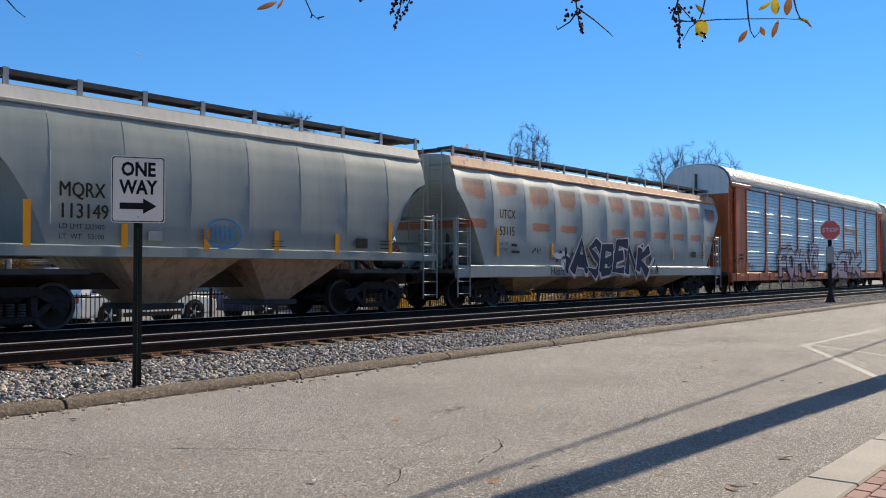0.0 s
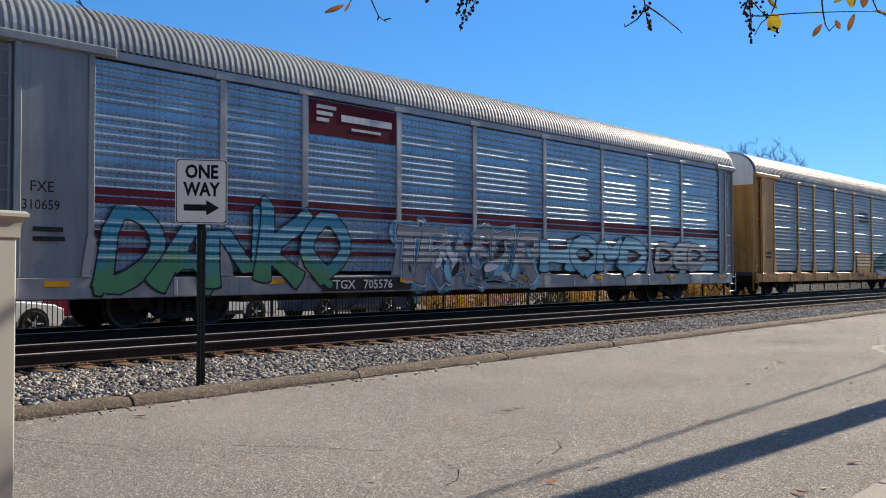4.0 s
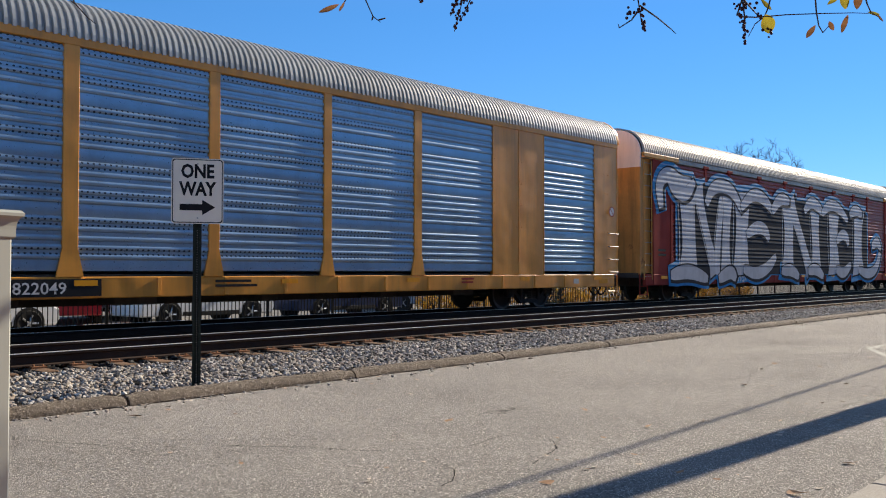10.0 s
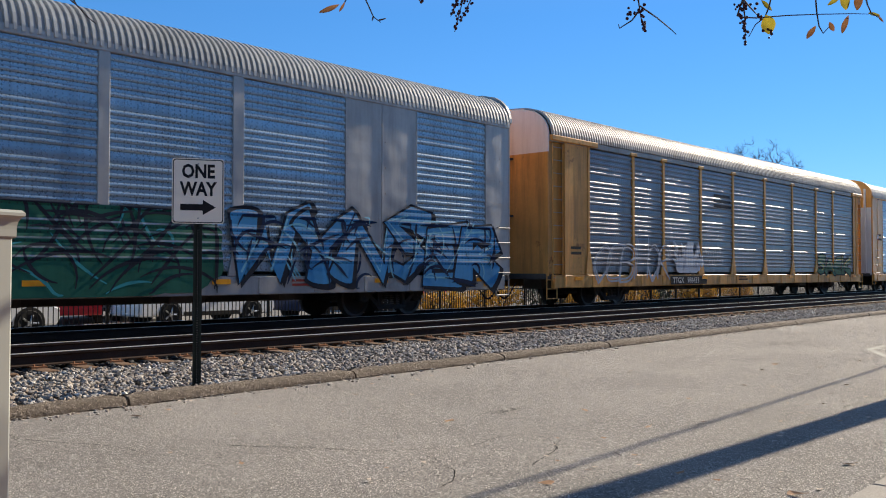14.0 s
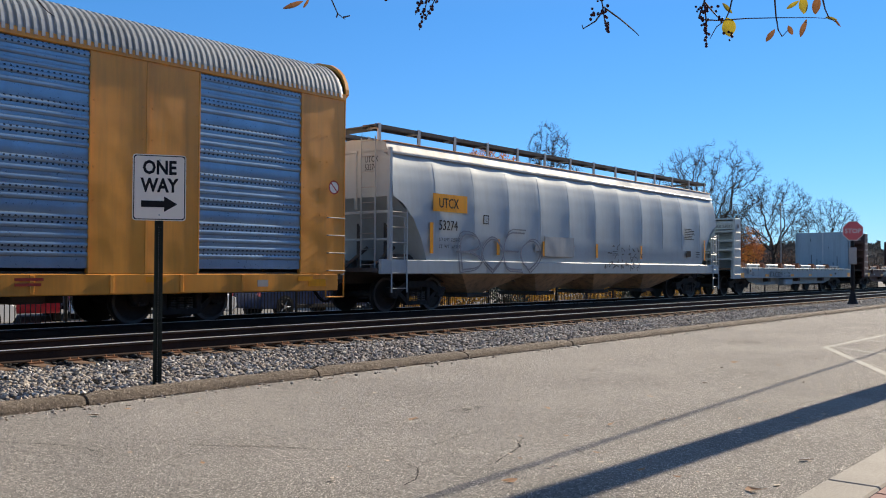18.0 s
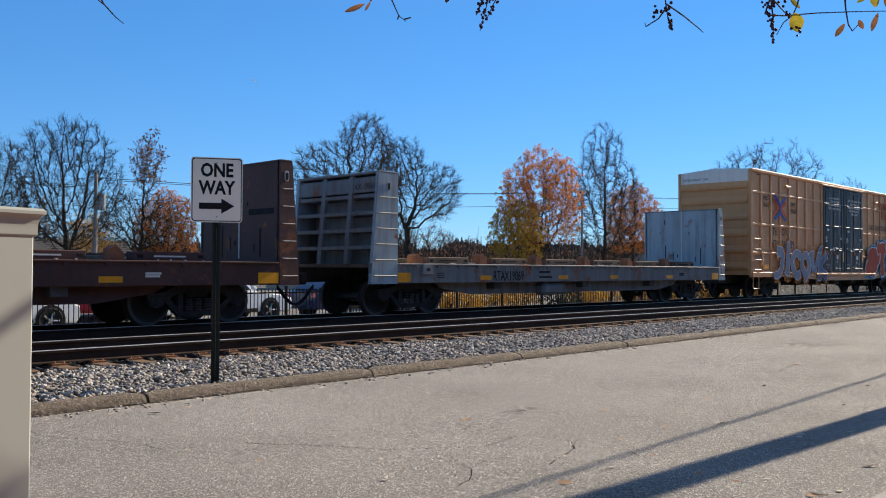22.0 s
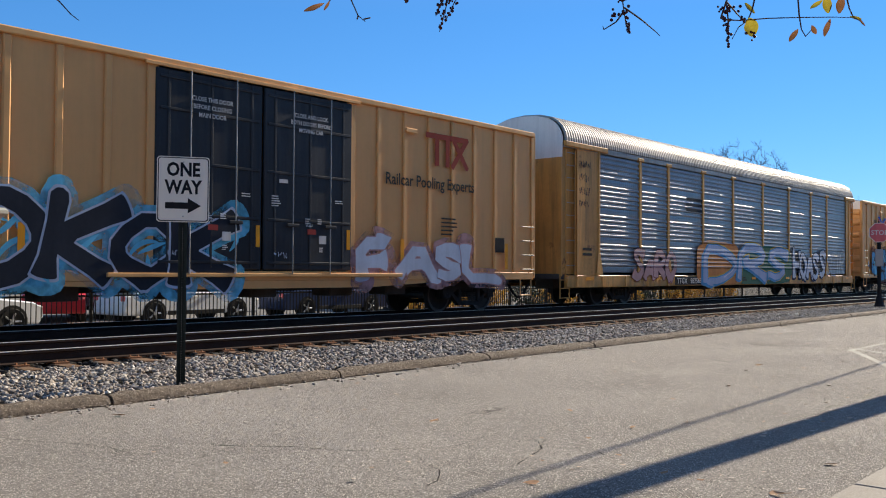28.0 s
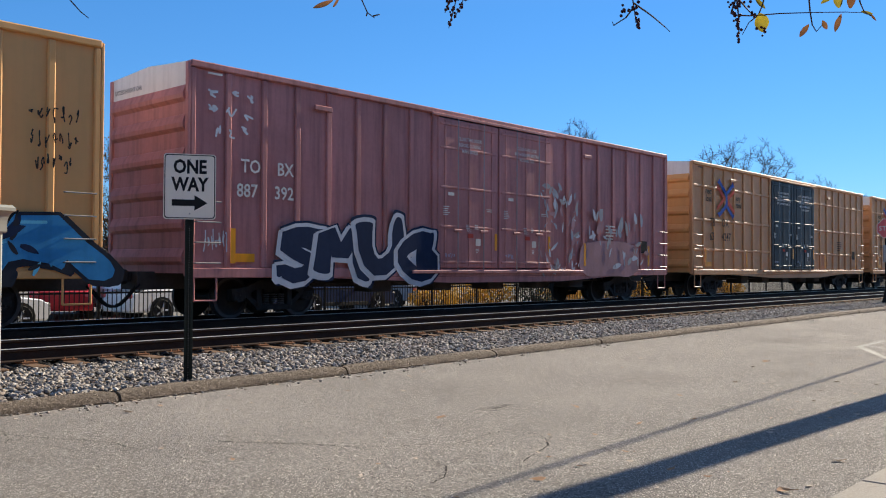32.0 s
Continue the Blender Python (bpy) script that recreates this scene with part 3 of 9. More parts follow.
# kerb of long cast pieces with broken joints
kerb = thing("kerb", "low weathered concrete kerb along the ballast, cracked at its joints", "kerb", kind="structure")
cuts, x = [], 4.35
while x < 120:
    cuts.append(x)
    x += 3.05
cuts = [4.35 - 3.05 * k for k in range(12, 0, -1)] + cuts
for a, b in zip(cuts, cuts[1:]):
    j = random.uniform(-0.012, 0.012)
    g = G()
    n = 26
    ring = [(0.0, -0.05), (-0.014, 0.02), (0.004, 0.06), (0.028, 0.09), (0.062, 0.108), (0.11, 0.112), (0.15, 0.108), (0.178, 0.08), (0.178, -0.05)]
    vs, fs = [], []
    for i in range(n + 1):
        xx = a + 0.016 + (b - a - 0.032) * i / n
        for k, (dy, z) in enumerate(ring):
            e = 0.011 * noise.noise((xx * 4.1, k * 3.7, 0)) + 0.008 * noise.noise((xx * 13.0, k * 5.1, 2.0))
            e -= 0.022 * max(0.0, noise.noise((xx * 1.7, 7.7, 0.3)) - 0.15) * (1 < k < 5)
            e -= 0.02 * (i in (0, n)) * (1 < k < 7)
            vs.append((xx, kerb_y(xx) + dy + e + j, z + e))
    m = len(ring)
    for i in range(n):
        for k in range(m):
            fs.append((i * m + k, i * m + (k + 1) % m, (i + 1) * m + (k + 1) % m, (i + 1) * m + k))
    fs += [tuple(range(m)), tuple(range(n * m, n * m + m))]
    g.add(vs, fs)
    part("kerb_stone", g, M["concrete"], kerb, smooth=35)

# sidewalk with a concrete edge and brick paving
walkway = thing("sidewalk", "sidewalk with a pale concrete edge strip and red brick paving", "sidewalk", kind="structure")
part("base", G().box(-30, 45, -8.9, 1.30, -0.2, 0.085), M["walk"], walkway)
for i in range(-8, 20):
    part("edge_slab", G().soft(i * 1.52 + 0.9 + 0.006, i * 1.52 + 2.42 - 0.006, 1.375, 1.67, -0.1, 0.118, 0.012), M["slab"], walkway)
brick_mesh = G().soft(-0.098, 0.098, -0.047, 0.047, 0.03, 0.115, 0.006).mesh("brick")
brick_mesh.materials.append(M["brick"])
for r in range(9):
    for c in range(30):
        o = part("brick", brick_mesh, M["brick"], walkway)
        o.matrix_basis = pose(3.4 + c * 0.202 + (0.101 if r % 2 else 0), 1.32 - r * 0.1, random.uniform(-0.002, 0.002), random.uniform(-0.6, 0.6), random.uniform(-0.5, 0.5), random.uniform(-0.7, 0.7))
rest = G()
for r in range(14):
    for c in range(40):
        rest.box(9.5 + c * 0.41, 9.9 + c * 0.41, 1.27 - r * 0.2, 1.365 - r * 0.2, 0.05, 0.113)
tagged(part("more_bricks", rest, M["brick"], walkway), kind="stuff")

# painted lines of a no-parking corner
marks = G()


def stripe(g, a, b, w, z=0.004):
    a, b = Vector((*a, 0)), Vector((*b, 0))
    n = (b - a).normalized().cross(Vector((0, 0, 1))) * w / 2
    g.poly([(p.x, p.y, z) for p in (a - n, b - n, b + n, a + n)])


tri = [(16.33, 5.01), (12.1, 2.8), (26.5, 5.1)]
stripe(marks, (16.35, 5.0), (11.9, 2.72), 0.11)
stripe(marks, (16.30, 5.0), (30, 5.1), 0.11)
for k in range(6):
    stripe(marks, (16.6 + k * 2.0, 4.97), (12.9 + k * 2.6 + 2.2, 3.3), 0.09, 0.005)
tagged(part("road_marking", marks, M["line"]), "worn cream hatched lines painted on the asphalt", "road marking", kind="structure")

# rails, ties, plates
rail_prof = [(-0.07, 0), (0.07, 0), (0.07, 0.012), (0.015, 0.03), (0.010, 0.12), (0.034, 0.135), (0.034, 0.165), (-0.034, 0.165), (-0.034, 0.135), (-0.010, 0.12), (-0.015, 0.03), (-0.07, 0.012)]
tie_mesh = G().soft(-0.115, 0.115, -1.29, 1.29, -0.17, 0.0, 0.012).mesh("tie")
plate_mesh = G().box(-0.10, 0.10, -0.16, 0.16, 0.0, 0.022).tube((-0.06, -0.11, 0.02), (-0.06, -0.11, 0.05), 0.016, 5).tube((0.06, -0.11, 0.02), (0.06, -0.11, 0.045), 0.016, 5).mesh("tie_plate")
tie_mesh.materials.append(M["tie"])
plate_mesh.materials.append(M["plate"])
for y0, label, count in ((TRACK_NEAR, "empty railway track with rust-brown rails on timber ties", 150), (TRACK_FAR, "railway track under the passing train", 110)):
    track = thing("railway_track", label, "railway track", pose(0, y0, RAIL), kind="structure")
    for s in (-1, 1):
        part("rail", G().prism([(s * 0.752 + u, w - 0.172) for u, w in rail_prof], "x", -160, 380), M["rail_rust"], track)
        part("rail_head", G().box(-160, 380, s * 0.752 - 0.029, s * 0.752 + 0.029, -0.009, 0.0), M["rail_top"], track, "polished running surface")
    for i in range(count):
        xx = -12 + 0.53 * i
        o = part("tie", tie_mesh, M["tie"], track)
        o.matrix_basis = pose(xx + random.uniform(-0.02, 0.02), random.uniform(-0.03, 0.03), -0.195, 0, 0, random.uniform(-0.6, 0.6))
        if y0 == TRACK_NEAR:
            for s in (-1, 1):
                q = part("tie_plate", plate_mesh, M["plate"], track)
                q.matrix_basis = pose(xx, s * 0.752, -0.194)


# loose stones
def stones(name, label, n, box_, height, size, material, seed):
    rng = np.random.default_rng(seed)
    bm = bmesh.new()
    bmesh.ops.create_icosphere(bm, subdivisions=1, radius=1.0)
    bv = np.array([v.co[:] for v in bm.verts])
    bf = np.array([[v.index for v in f.verts] for f in bm.faces])
    bm.free()
    kinds = []
    for k in range(10):
        v = bv * rng.uniform(0.62, 1.2, (len(bv), 1))
        kinds.append(v * np.array([1.25, 0.95, 0.75]))
    x0, x1, y0, y1 = box_
    xs = x0 + (x1 - x0) * rng.random(n) ** 1.35
    ys = rng.uniform(0, 1, n)
    V, F, o = [], [], 0
    for i in range(n):
        lo = kerb_y(xs[i]) + 0.2 if y0 is None else y0
        y = kerb_y(xs[i]) - 0.02 - 0.3 * ys[i] ** 3 if y0 == "foot" else lo + (y1 - lo) * ys[i]
        s = size * rng.uniform(0.55, 1.3)
        a, t = rng.uniform(0, 6.28), rng.uniform(-0.6, 0.6)
        c, d = math.cos(a), math.sin(a)
        e, g = math.cos(t), math.sin(t)
        R = np.array([[c, -d * e, d * g], [d, c * e, -c * g], [0, g, e]])
        V.append(kinds[rng.integers(10)] @ R.T * s + (xs[i], y, height(xs[i], y) + rng.uniform(-0.2, 0.6) * size))
        F.append(bf + o)
        o += len(bv)
    me = bpy.data.meshes.new(name)
    me.from_pydata(np.concatenate(V).tolist(), [], np.concatenate(F).tolist())
    me.materials.append(material)
    return tagged(new(name, me), label, "gravel", kind="stuff")


def slope(x, y):
    a = kerb_y(x) + 0.17
    return 0.085 - 0.055 * min(1, max(0, (y - a) / 2.6)) + 0.015 * noise.noise((x * 1.3, y * 1.3, 0))


stones("ballast", "grey and tan crushed-stone ballast between kerb and track", 31000, (-4, 40, None, 11.5), slope, 0.030, M["stone"], 3)
stones("ballast", "grey crushed-stone ballast along the far stretch", 7000, (40, 110, None, 11.5), slope, 0.045, M["stone"], 4)
stones("track_ballast", "dark stones between the rails", 9000, (-2, 60, 11.4, 15.2), lambda x, y: 0.035, 0.045, M["stone_dark"], 5)
stones("kerb_gravel", "small stones spilled along the foot of the kerb", 700, (0, 40, "foot", 0), lambda x, y: 0.004, 0.015, M["stone"], 6)

# fallen leaves and grit on the street
rng = random.Random(8)


def leaf_shape(g, x, y, z, s, turn, curl):
    pts = []
    for k in range(7):
        w = 2 * math.pi * k / 7
        r = s * (1.0 + 0.25 * math.cos(3 * w + turn)) * (0.75 if k % 2 else 1.1)
        u, v = r * math.cos(w), 0.62 * r * math.sin(w)
        pts.append((x + u * math.cos(turn) - v * math.sin(turn), y + u * math.sin(turn) + v * math.cos(turn), z + curl * s * abs(math.sin(w * 0.5 + turn))))
    c = len(g.v)
    g.v += pts + [(x, y, z + curl * s * 0.15 + 0.004)]
    g.f += [(c + k, c + (k + 1) % 7, c + 7) for k in range(7)]


litter = G()
for k in range(640):
    x = rng.uniform(0.5, 30)
    y = rng.choice((rng.uniform(1.75, 8.0), rng.uniform(1.75, 4.5), 8.1 + 0.022 * x - abs(rng.gauss(0, 0.15))))
    leaf_shape(litter, x, y, 0.004, rng.uniform(0.008, 0.034), rng.uniform(0, 6.3), rng.uniform(0.05, 0.45))
tagged(part("leaf_litter", litter, M["leaf_litter"]), "dry brown leaf scraps scattered over the street", "leaves", kind="stuff")
for x, y, s in ((4.57, 3.31, 0.05), (5.84, 5.32, 0.045), (4.1, 7.6, 0.05), (4.49, 7.72, 0.03), (7.2, 4.78, 0.04), (6.79, 3.87, 0.045), (8.61, 4.43, 0.03), (10.07, 4.47, 0.04), (7.35, 3.64, 0.04), (5.35, 2.07, 0.055), (12.63, 5.15, 0.05), (12.69, 4.53, 0.04), (6.41, 7.18, 0.03), (5.19, 7.22, 0.03), (5.41, 2.84, 0.035), (6.45, 2.12, 0.04), (3.59, 5.21, 0.025)):
    g = G()
    leaf_shape(g, 0, 0, 0, s, rng.uniform(0, 6), 0.35)
    g.tube((0, 0, 0.004), (s * 1.5, s * 0.3, 0.02), 0.0015, 4)
    lf = part("dry_leaf", g, M["leaf_litter"])
    lf.matrix_basis = pose(x, y, 0.004, 0, 0, rng.uniform(0, 360))
    tagged(lf, "curled dry brown leaf lying on the asphalt", "leaf", "fallen leaves")

# cracks and a seam in the asphalt
rc = random.Random(21)


def crack(x, y, heading, steps, width):
    g = G()
    p = (x, y)
    for k in range(steps):
        heading += rc.gauss(0, 0.28)
        q = (p[0] + 0.16 * math.cos(heading), p[1] + 0.16 * math.sin(heading))
        w = width * (0.5 + rc.random()) * (1 - 0.6 * k / steps)
        n = (-math.sin(heading) * w, math.cos(heading) * w)
        g.poly([(p[0] - n[0], p[1] - n[1], 0.0035), (q[0] - n[0], q[1] - n[1], 0.0035), (q[0] + n[0], q[1] + n[1], 0.0035), (p[0] + n[0], p[1] + n[1], 0.0035)])
        p = q
    o = part("road_crack", g, M["crack"])
    return tagged(o, "thin dark crack in the asphalt", "crack", kind="structure")


M["crack"] = stony("crack_dirt", [(0.3, (0.035, 0.03, 0.027)), (0.7, (0.09, 0.08, 0.07))], 60)
crack(4.06, 3.76, 0.05, 6, 0.004)
crack(4.95, 3.72, 0.45, 6, 0.004)
crack(5.5, 3.9, 0.85, 4, 0.004)
crack(2.9, 7.35, -0.95, 12, 0.005)
crack(3.9, 5.85, -0.8, 16, 0.006)
crack(5.72, 3.55, -1.5, 10, 0.003)
crack(7.28, 5.34, -0.4, 6, 0.003)
crack(7.4, 5.4, 0.05, 36, 0.0025)
crack(12.0, 6.2, 0.1, 30, 0.003)
crack(9.0, 3.0, 0.3, 14, 0.003)
crack(2.6, 6.9, 0.05, 26, 0.0028)


# ---- signs, column, fence, parked cars, trees ----
LETTER = {}


def words(text, size, material, parent, x, y, z, name="lettering", squeeze=1.0, align="LEFT", face=None, heavy=0.0):
    """Flat letters on a wall that faces the street (or on face)."""
    key = (text, size, squeeze, align, heavy, material.name)
    if key not in LETTER:
        cu = bpy.data.curves.new(name, "FONT")
        cu.body, cu.size, cu.align_x, cu.resolution_u, cu.offset = text, size, align, 2, heavy
        ob = bpy.data.objects.new(name, cu)
        me = bpy.data.meshes.new_from_object(ob)
        bpy.data.objects.remove(ob)
        me.transform(Matrix.Diagonal((squeeze, 1, 1, 1)))
        me.materials.clear()
        me.materials.append(material)
        LETTER[key] = me
    ob = new(name, LETTER[key])
    ob.parent = parent
    ob.matrix_basis = face if face is not None else pose(x, y, z, 90, 0, 0)
    return ob


def turned_sign(base, yaw):
    return pose(*base, 0, 0, yaw)


# one-way sign on a perforated post; local -y faces the viewer
sign = thing("one_way_sign", "white one way sign with black arrow on perforated steel post", "road sign", turned_sign((5.36, 8.64, 0.06), -31))
post = G()
for sx in (-0.024, 0.024):
    post.box(sx - 0.004, sx + 0.004, -0.012, 0.03, 0, 1.86)
post.box(-0.02, 0.02, 0.022, 0.03, 0, 1.86)
for k in range(62):
    post.box(-0.02, 0.02, 0.0225, 0.0295, 0.03 + k * 0.028, 0.045 + k * 0.028)
post.box(-0.046, -0.024, -0.014, -0.008, 0, 1.86).box(0.024, 0.046, -0.014, -0.008, 0, 1.86)
part("post", post, M["post"], sign)
hole = G()
for k in range(64):
    hole.tube((0, 0.0215, 0.03 + k * 0.027), (0, 0.0205, 0.03 + k * 0.027), 0.005, 6)
part("post_holes", hole, M["galv"], sign)


def round_rect(w, h, r, n=5):
    out = []
    for cx, cz, a0 in ((w - r, h - r, 0), (-w + r, h - r, 90), (-w + r, -h + r, 180), (w - r, -h + r, 270)):
        out += [(cx + r * math.cos(radians(a0 + 90 * k / n)), cz + r * math.sin(radians(a0 + 90 * k / n))) for k in range(n + 1)]
    return out


cz = 2.165
face = [(u, cz + w) for u, w in round_rect(0.279, 0.362, 0.035)]
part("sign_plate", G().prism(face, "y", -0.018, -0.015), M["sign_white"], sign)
rim = G()
for (a, b) in zip(round_rect(0.269, 0.352, 0.03), round_rect(0.269, 0.352, 0.03)[1:] + round_rect(0.269, 0.352, 0.03)[:1]):
    k = lambda p: (p[0] * 0.966, p[1] * 0.973)
    rim.poly([(a[0], -0.020, cz + a[1]), (b[0], -0.020, cz + b[1]), (k(b)[0], -0.020, cz + k(b)[1]), (k(a)[0], -0.020, cz + k(a)[1])])
part("border", rim, M["ink"], sign)
words("ONE", 0.208, M["ink"], sign, 0, -0.0205, cz + 0.15, squeeze=0.81, align="CENTER", heavy=0.007)
words("WAY", 0.208, M["ink"], sign, 0, -0.0205, cz - 0.045, squeeze=0.79, align="CENTER", heavy=0.007)
arrow = G().poly([(u, -0.0205, cz + w) for u, w in ((-0.19, -0.215), (0.05, -0.215), (0.05, -0.265), (0.19, -0.18), (0.05, -0.095), (0.05, -0.145), (-0.19, -0.145))])
part("arrow", arrow, M["ink"], sign)
for q in (-0.30, 0.30):
    part("bolt", G().tube((0, -0.016, cz + q), (0, -0.026, cz + q), 0.009, 6), M["galv"], sign)

# stop sign farther along
stop = thing("stop_sign", "faded red octagonal stop sign on a thick dark post", "road sign", turned_sign((36.38, 10.1, 0.08), -62))
part("post", G().tube((0, 0.02, 0), (0, 0.02, 3.15), 0.075, 10).tube((0, 0.02, 0), (0, 0.02, 0.12), 0.22, 10, 0.16).tube((0, 0.02, 0.12), (0, 0.02, 0.5), 0.16, 10, 0.08).tube((0, 0.02, 3.15), (0, 0.02, 3.28), 0.045, 8, 0.02), M["iron"], stop)
oct_ = [(0.40 * math.cos(radians(22.5 + 45 * k)), 2.84 + 0.40 * math.sin(radians(22.5 + 45 * k))) for k in range(8)]
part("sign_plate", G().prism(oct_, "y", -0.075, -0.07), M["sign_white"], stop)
oct2 = [(0.375 * math.cos(radians(22.5 + 45 * k)), 2.84 + 0.375 * math.sin(radians(22.5 + 45 * k))) for k in range(8)]
part("sign_face", G().prism(oct2, "y", -0.08, -0.076), M["sign_red"], stop)
words("STOP", 0.25, M["chalk"], stop, 0, -0.083, 2.755, align="CENTER", heavy=0.004)
part("box", G().soft(-0.16, 0.12, -0.12, -0.06, 1.55, 2.2, 0.015), M["galv"], stop, "small grey box strapped to the post")

# cream column beside the viewer
col = thing("column", "cream painted square column with a moulded cap", "column", pose(0.313, 1.273, 0.118, 0, 0, 13))
part("shaft", G().soft(-0.125, 0.125, -0.125, 0.125, 0, 1.268, 0.004), M["column"], col)
part("base", G().soft(-0.16, 0.16, -0.16, 0.16, 0, 0.14, 0.01), M["column"], col)
cap = G()
curve = [(0.126, 1.264), (0.1272, 1.266), (0.1272, 1.275), (0.1275, 1.280), (0.1285, 1.285), (0.1303, 1.289), (0.1325, 1.2915), (0.1346, 1.2925), (0.1346, 1.2965), (0.1315, 1.300)]
v = [(sx * r, sy * r, z) for r, z in curve for sx, sy in ((-1, -1), (1, -1), (1, 1), (-1, 1))]
cap.add(v, [(4 * i + k, 4 * i + (k + 1) % 4, 4 * i + 4 + (k + 1) % 4, 4 * i + 4 + k) for i in range(len(curve) - 1) for k in range(4)] + [(0, 3, 2, 1), tuple(range(len(v) - 4, len(v)))])
part("cap", cap, M["column"], col)

# picket fence behind the tracks
FY = 20.8
fence = thing("picket_fence", "black metal picket fence along the car park", "fence", pose(0, FY, LOT) @ Matrix.Diagonal((1, 1, 1.12, 1)))
for i in range(36):
    x0 = -4 + i * 2.4
    part("post", G().soft(x0 - 0.035, x0 + 0.035, -0.035, 0.035, 0, 1.02, 0.006).soft(x0 - 0.045, x0 + 0.045, -0.045, 0.045, 1.02, 1.05, 0.006), M["iron"], fence)
    part("rail", G().box(x0, x0 + 2.4, -0.018, 0.018, 0.86, 0.90), M["iron"], fence)
    part("rail", G().box(x0, x0 + 2.4, -0.018, 0.018, 0.12, 0.16), M["iron"], fence)
    g = G()
    for k in range(1, 20):
        g.box(x0 + k * 0.12 - 0.008, x0 + k * 0.12 + 0.008, -0.012, 0.012, 0.05, 0.97)
    tagged(part("picket_run", g, M["iron"], fence), kind="stuff")


def parked_car(label, x, y, yaw, paint_, length=4.6, height=1.5, van=False):
    """A parked car, its nose towards local +x."""
    c = thing("parked_car", label, "car", pose(x, y, LOT, 0, 0, yaw), "parked cars")
    h, L = height, length / 2
    low = [(-L, 0.35), (-L + 0.08, 0.28), (L - 0.1, 0.26), (L, 0.42), (L - 0.02, 0.66), (L - 0.25, 0.80), (L * 0.42, 0.93), (-L * 0.75, 0.98), (-L + 0.04, 0.86)]
    top = [(L * 0.42, 0.92), (L * 0.08, h - 0.05), (-L * 0.1, h), (-L * (0.80 if van else 0.55), h - 0.03), (-L * (0.97 if van else 0.86), 0.96)]
    cx, cz = 0.0, 0.6
    tuck = [(cx + (a - cx) * 0.985, cz + (z - cz) * 0.86) for a, z in low]
    n = len(low)
    body = G()
    layers = ((-0.90, tuck), (-0.83, low), (0.83, low), (0.90, tuck))
    body.add([(a, y, z) for y, pr in layers for a, z in pr], [(i * n + k, i * n + (k + 1) % n, (i + 1) * n + (k + 1) % n, (i + 1) * n + k) for i in range(3) for k in range(n)] + [tuple(range(n))[::-1], tuple(range(3 * n, 4 * n))])
    part("body", body, paint_, c, smooth=50)
    for s in (-1, 1):
        part("sill", G().soft(-L * 0.42, L * 0.42, s * 0.90 - 0.012, s * 0.90 + 0.012, 0.27, 0.40, 0.008), M["rubber"], c)
        part("door_handle", G().soft(-L * 0.08, L * 0.0, s * 0.91 - 0.015, s * 0.91 + 0.015, 0.80, 0.83, 0.008), paint_, c)
    roof = G()
    n = len(top)
    wide, slim = 0.84, 0.66
    v = [(a, -(wide if z < 1.0 else slim), z) for a, z in top] + [(a, (wide if z < 1.0 else slim), z) for a, z in top]
    roof.add(v, [tuple(range(n))[::-1], tuple(range(n, 2 * n))] + [(i, (i + 1) % n, n + (i + 1) % n, n + i) for i in range(n)])
    part("cabin", roof, paint_, c, smooth=40)
    for s in (-1, 1):
        w = G()
        w.poly([(L * 0.33, s * 0.845, 0.98), (L * 0.06, s * 0.69, h - 0.12), (-L * 0.14, s * 0.685, h - 0.08), (-L * 0.16, s * 0.845, 0.99)])
        w.poly([(-L * 0.19, s * 0.845, 0.99), (-L * 0.17, s * 0.685, h - 0.08), (-L * (0.74 if van else 0.52), s * 0.69, h - 0.11), (-L * (0.82 if van else 0.70), s * 0.845, 1.0)])
        part("side_window", w, M["glass"], c)
        for wx in (L * 0.62, -L * 0.60):
            tyre = G()
            prof = [(0.22, -0.10), (0.31, -0.11), (0.335, -0.08), (0.335, 0.08), (0.31, 0.11), (0.22, 0.10)]
            m = 22
            vs = [(wx + r * math.cos(2 * math.pi * i / m), s * 0.815 + u, 0.335 + r * math.sin(2 * math.pi * i / m)) for i in range(m) for r, u in prof]
            tyre.add(vs, [(i * 6 + k, i * 6 + (k + 1) % 6, ((i + 1) % m) * 6 + (k + 1) % 6, ((i + 1) % m) * 6 + k) for i in range(m) for k in range(6)])
            t = part("tyre", tyre, M["rubber"], c, smooth=40)
            part("wheel_arch", G().tube((wx, s * 0.70, 0.345), (wx, s * 0.905, 0.345), 0.395, 20), M["rubber"], c)
            g = G().tube((wx, s * 0.905, 0.335), (wx, s * 0.93, 0.335), 0.06, 10)
            for k in range(5):
                a = 2 * math.pi * k / 5
                g.tube((wx, s * 0.915, 0.335), (wx + 0.22 * math.cos(a), s * 0.915, 0.335 + 0.22 * math.sin(a)), 0.026, 5)
            part("rim", g, M["alloy"], t)
    part("windscreen", G().poly([(L * 0.43, -0.76, 0.945), (L * 0.43, 0.76, 0.945), (L * 0.1, 0.6, h - 0.06), (L * 0.1, -0.6, h - 0.06)]), M["glass"], c)
    for s in (-1, 1):
        part("headlight", G().soft(L - 0.22, L - 0.005, s * 0.70 - 0.15, s * 0.70 + 0.15, 0.60, 0.72, 0.03), M["chalk"], c)
        part("tail_light", G().soft(-L - 0.006, -L + 0.12, s * 0.74 - 0.10, s * 0.74 + 0.10, 0.70, 0.86, 0.03), M["sign_red"], c)
        part("mirror", G().soft(L * 0.30, L * 0.36, s * 0.98 - 0.08, s * 0.98 + 0.08, 0.98, 1.10, 0.03), paint_, c)
    return c


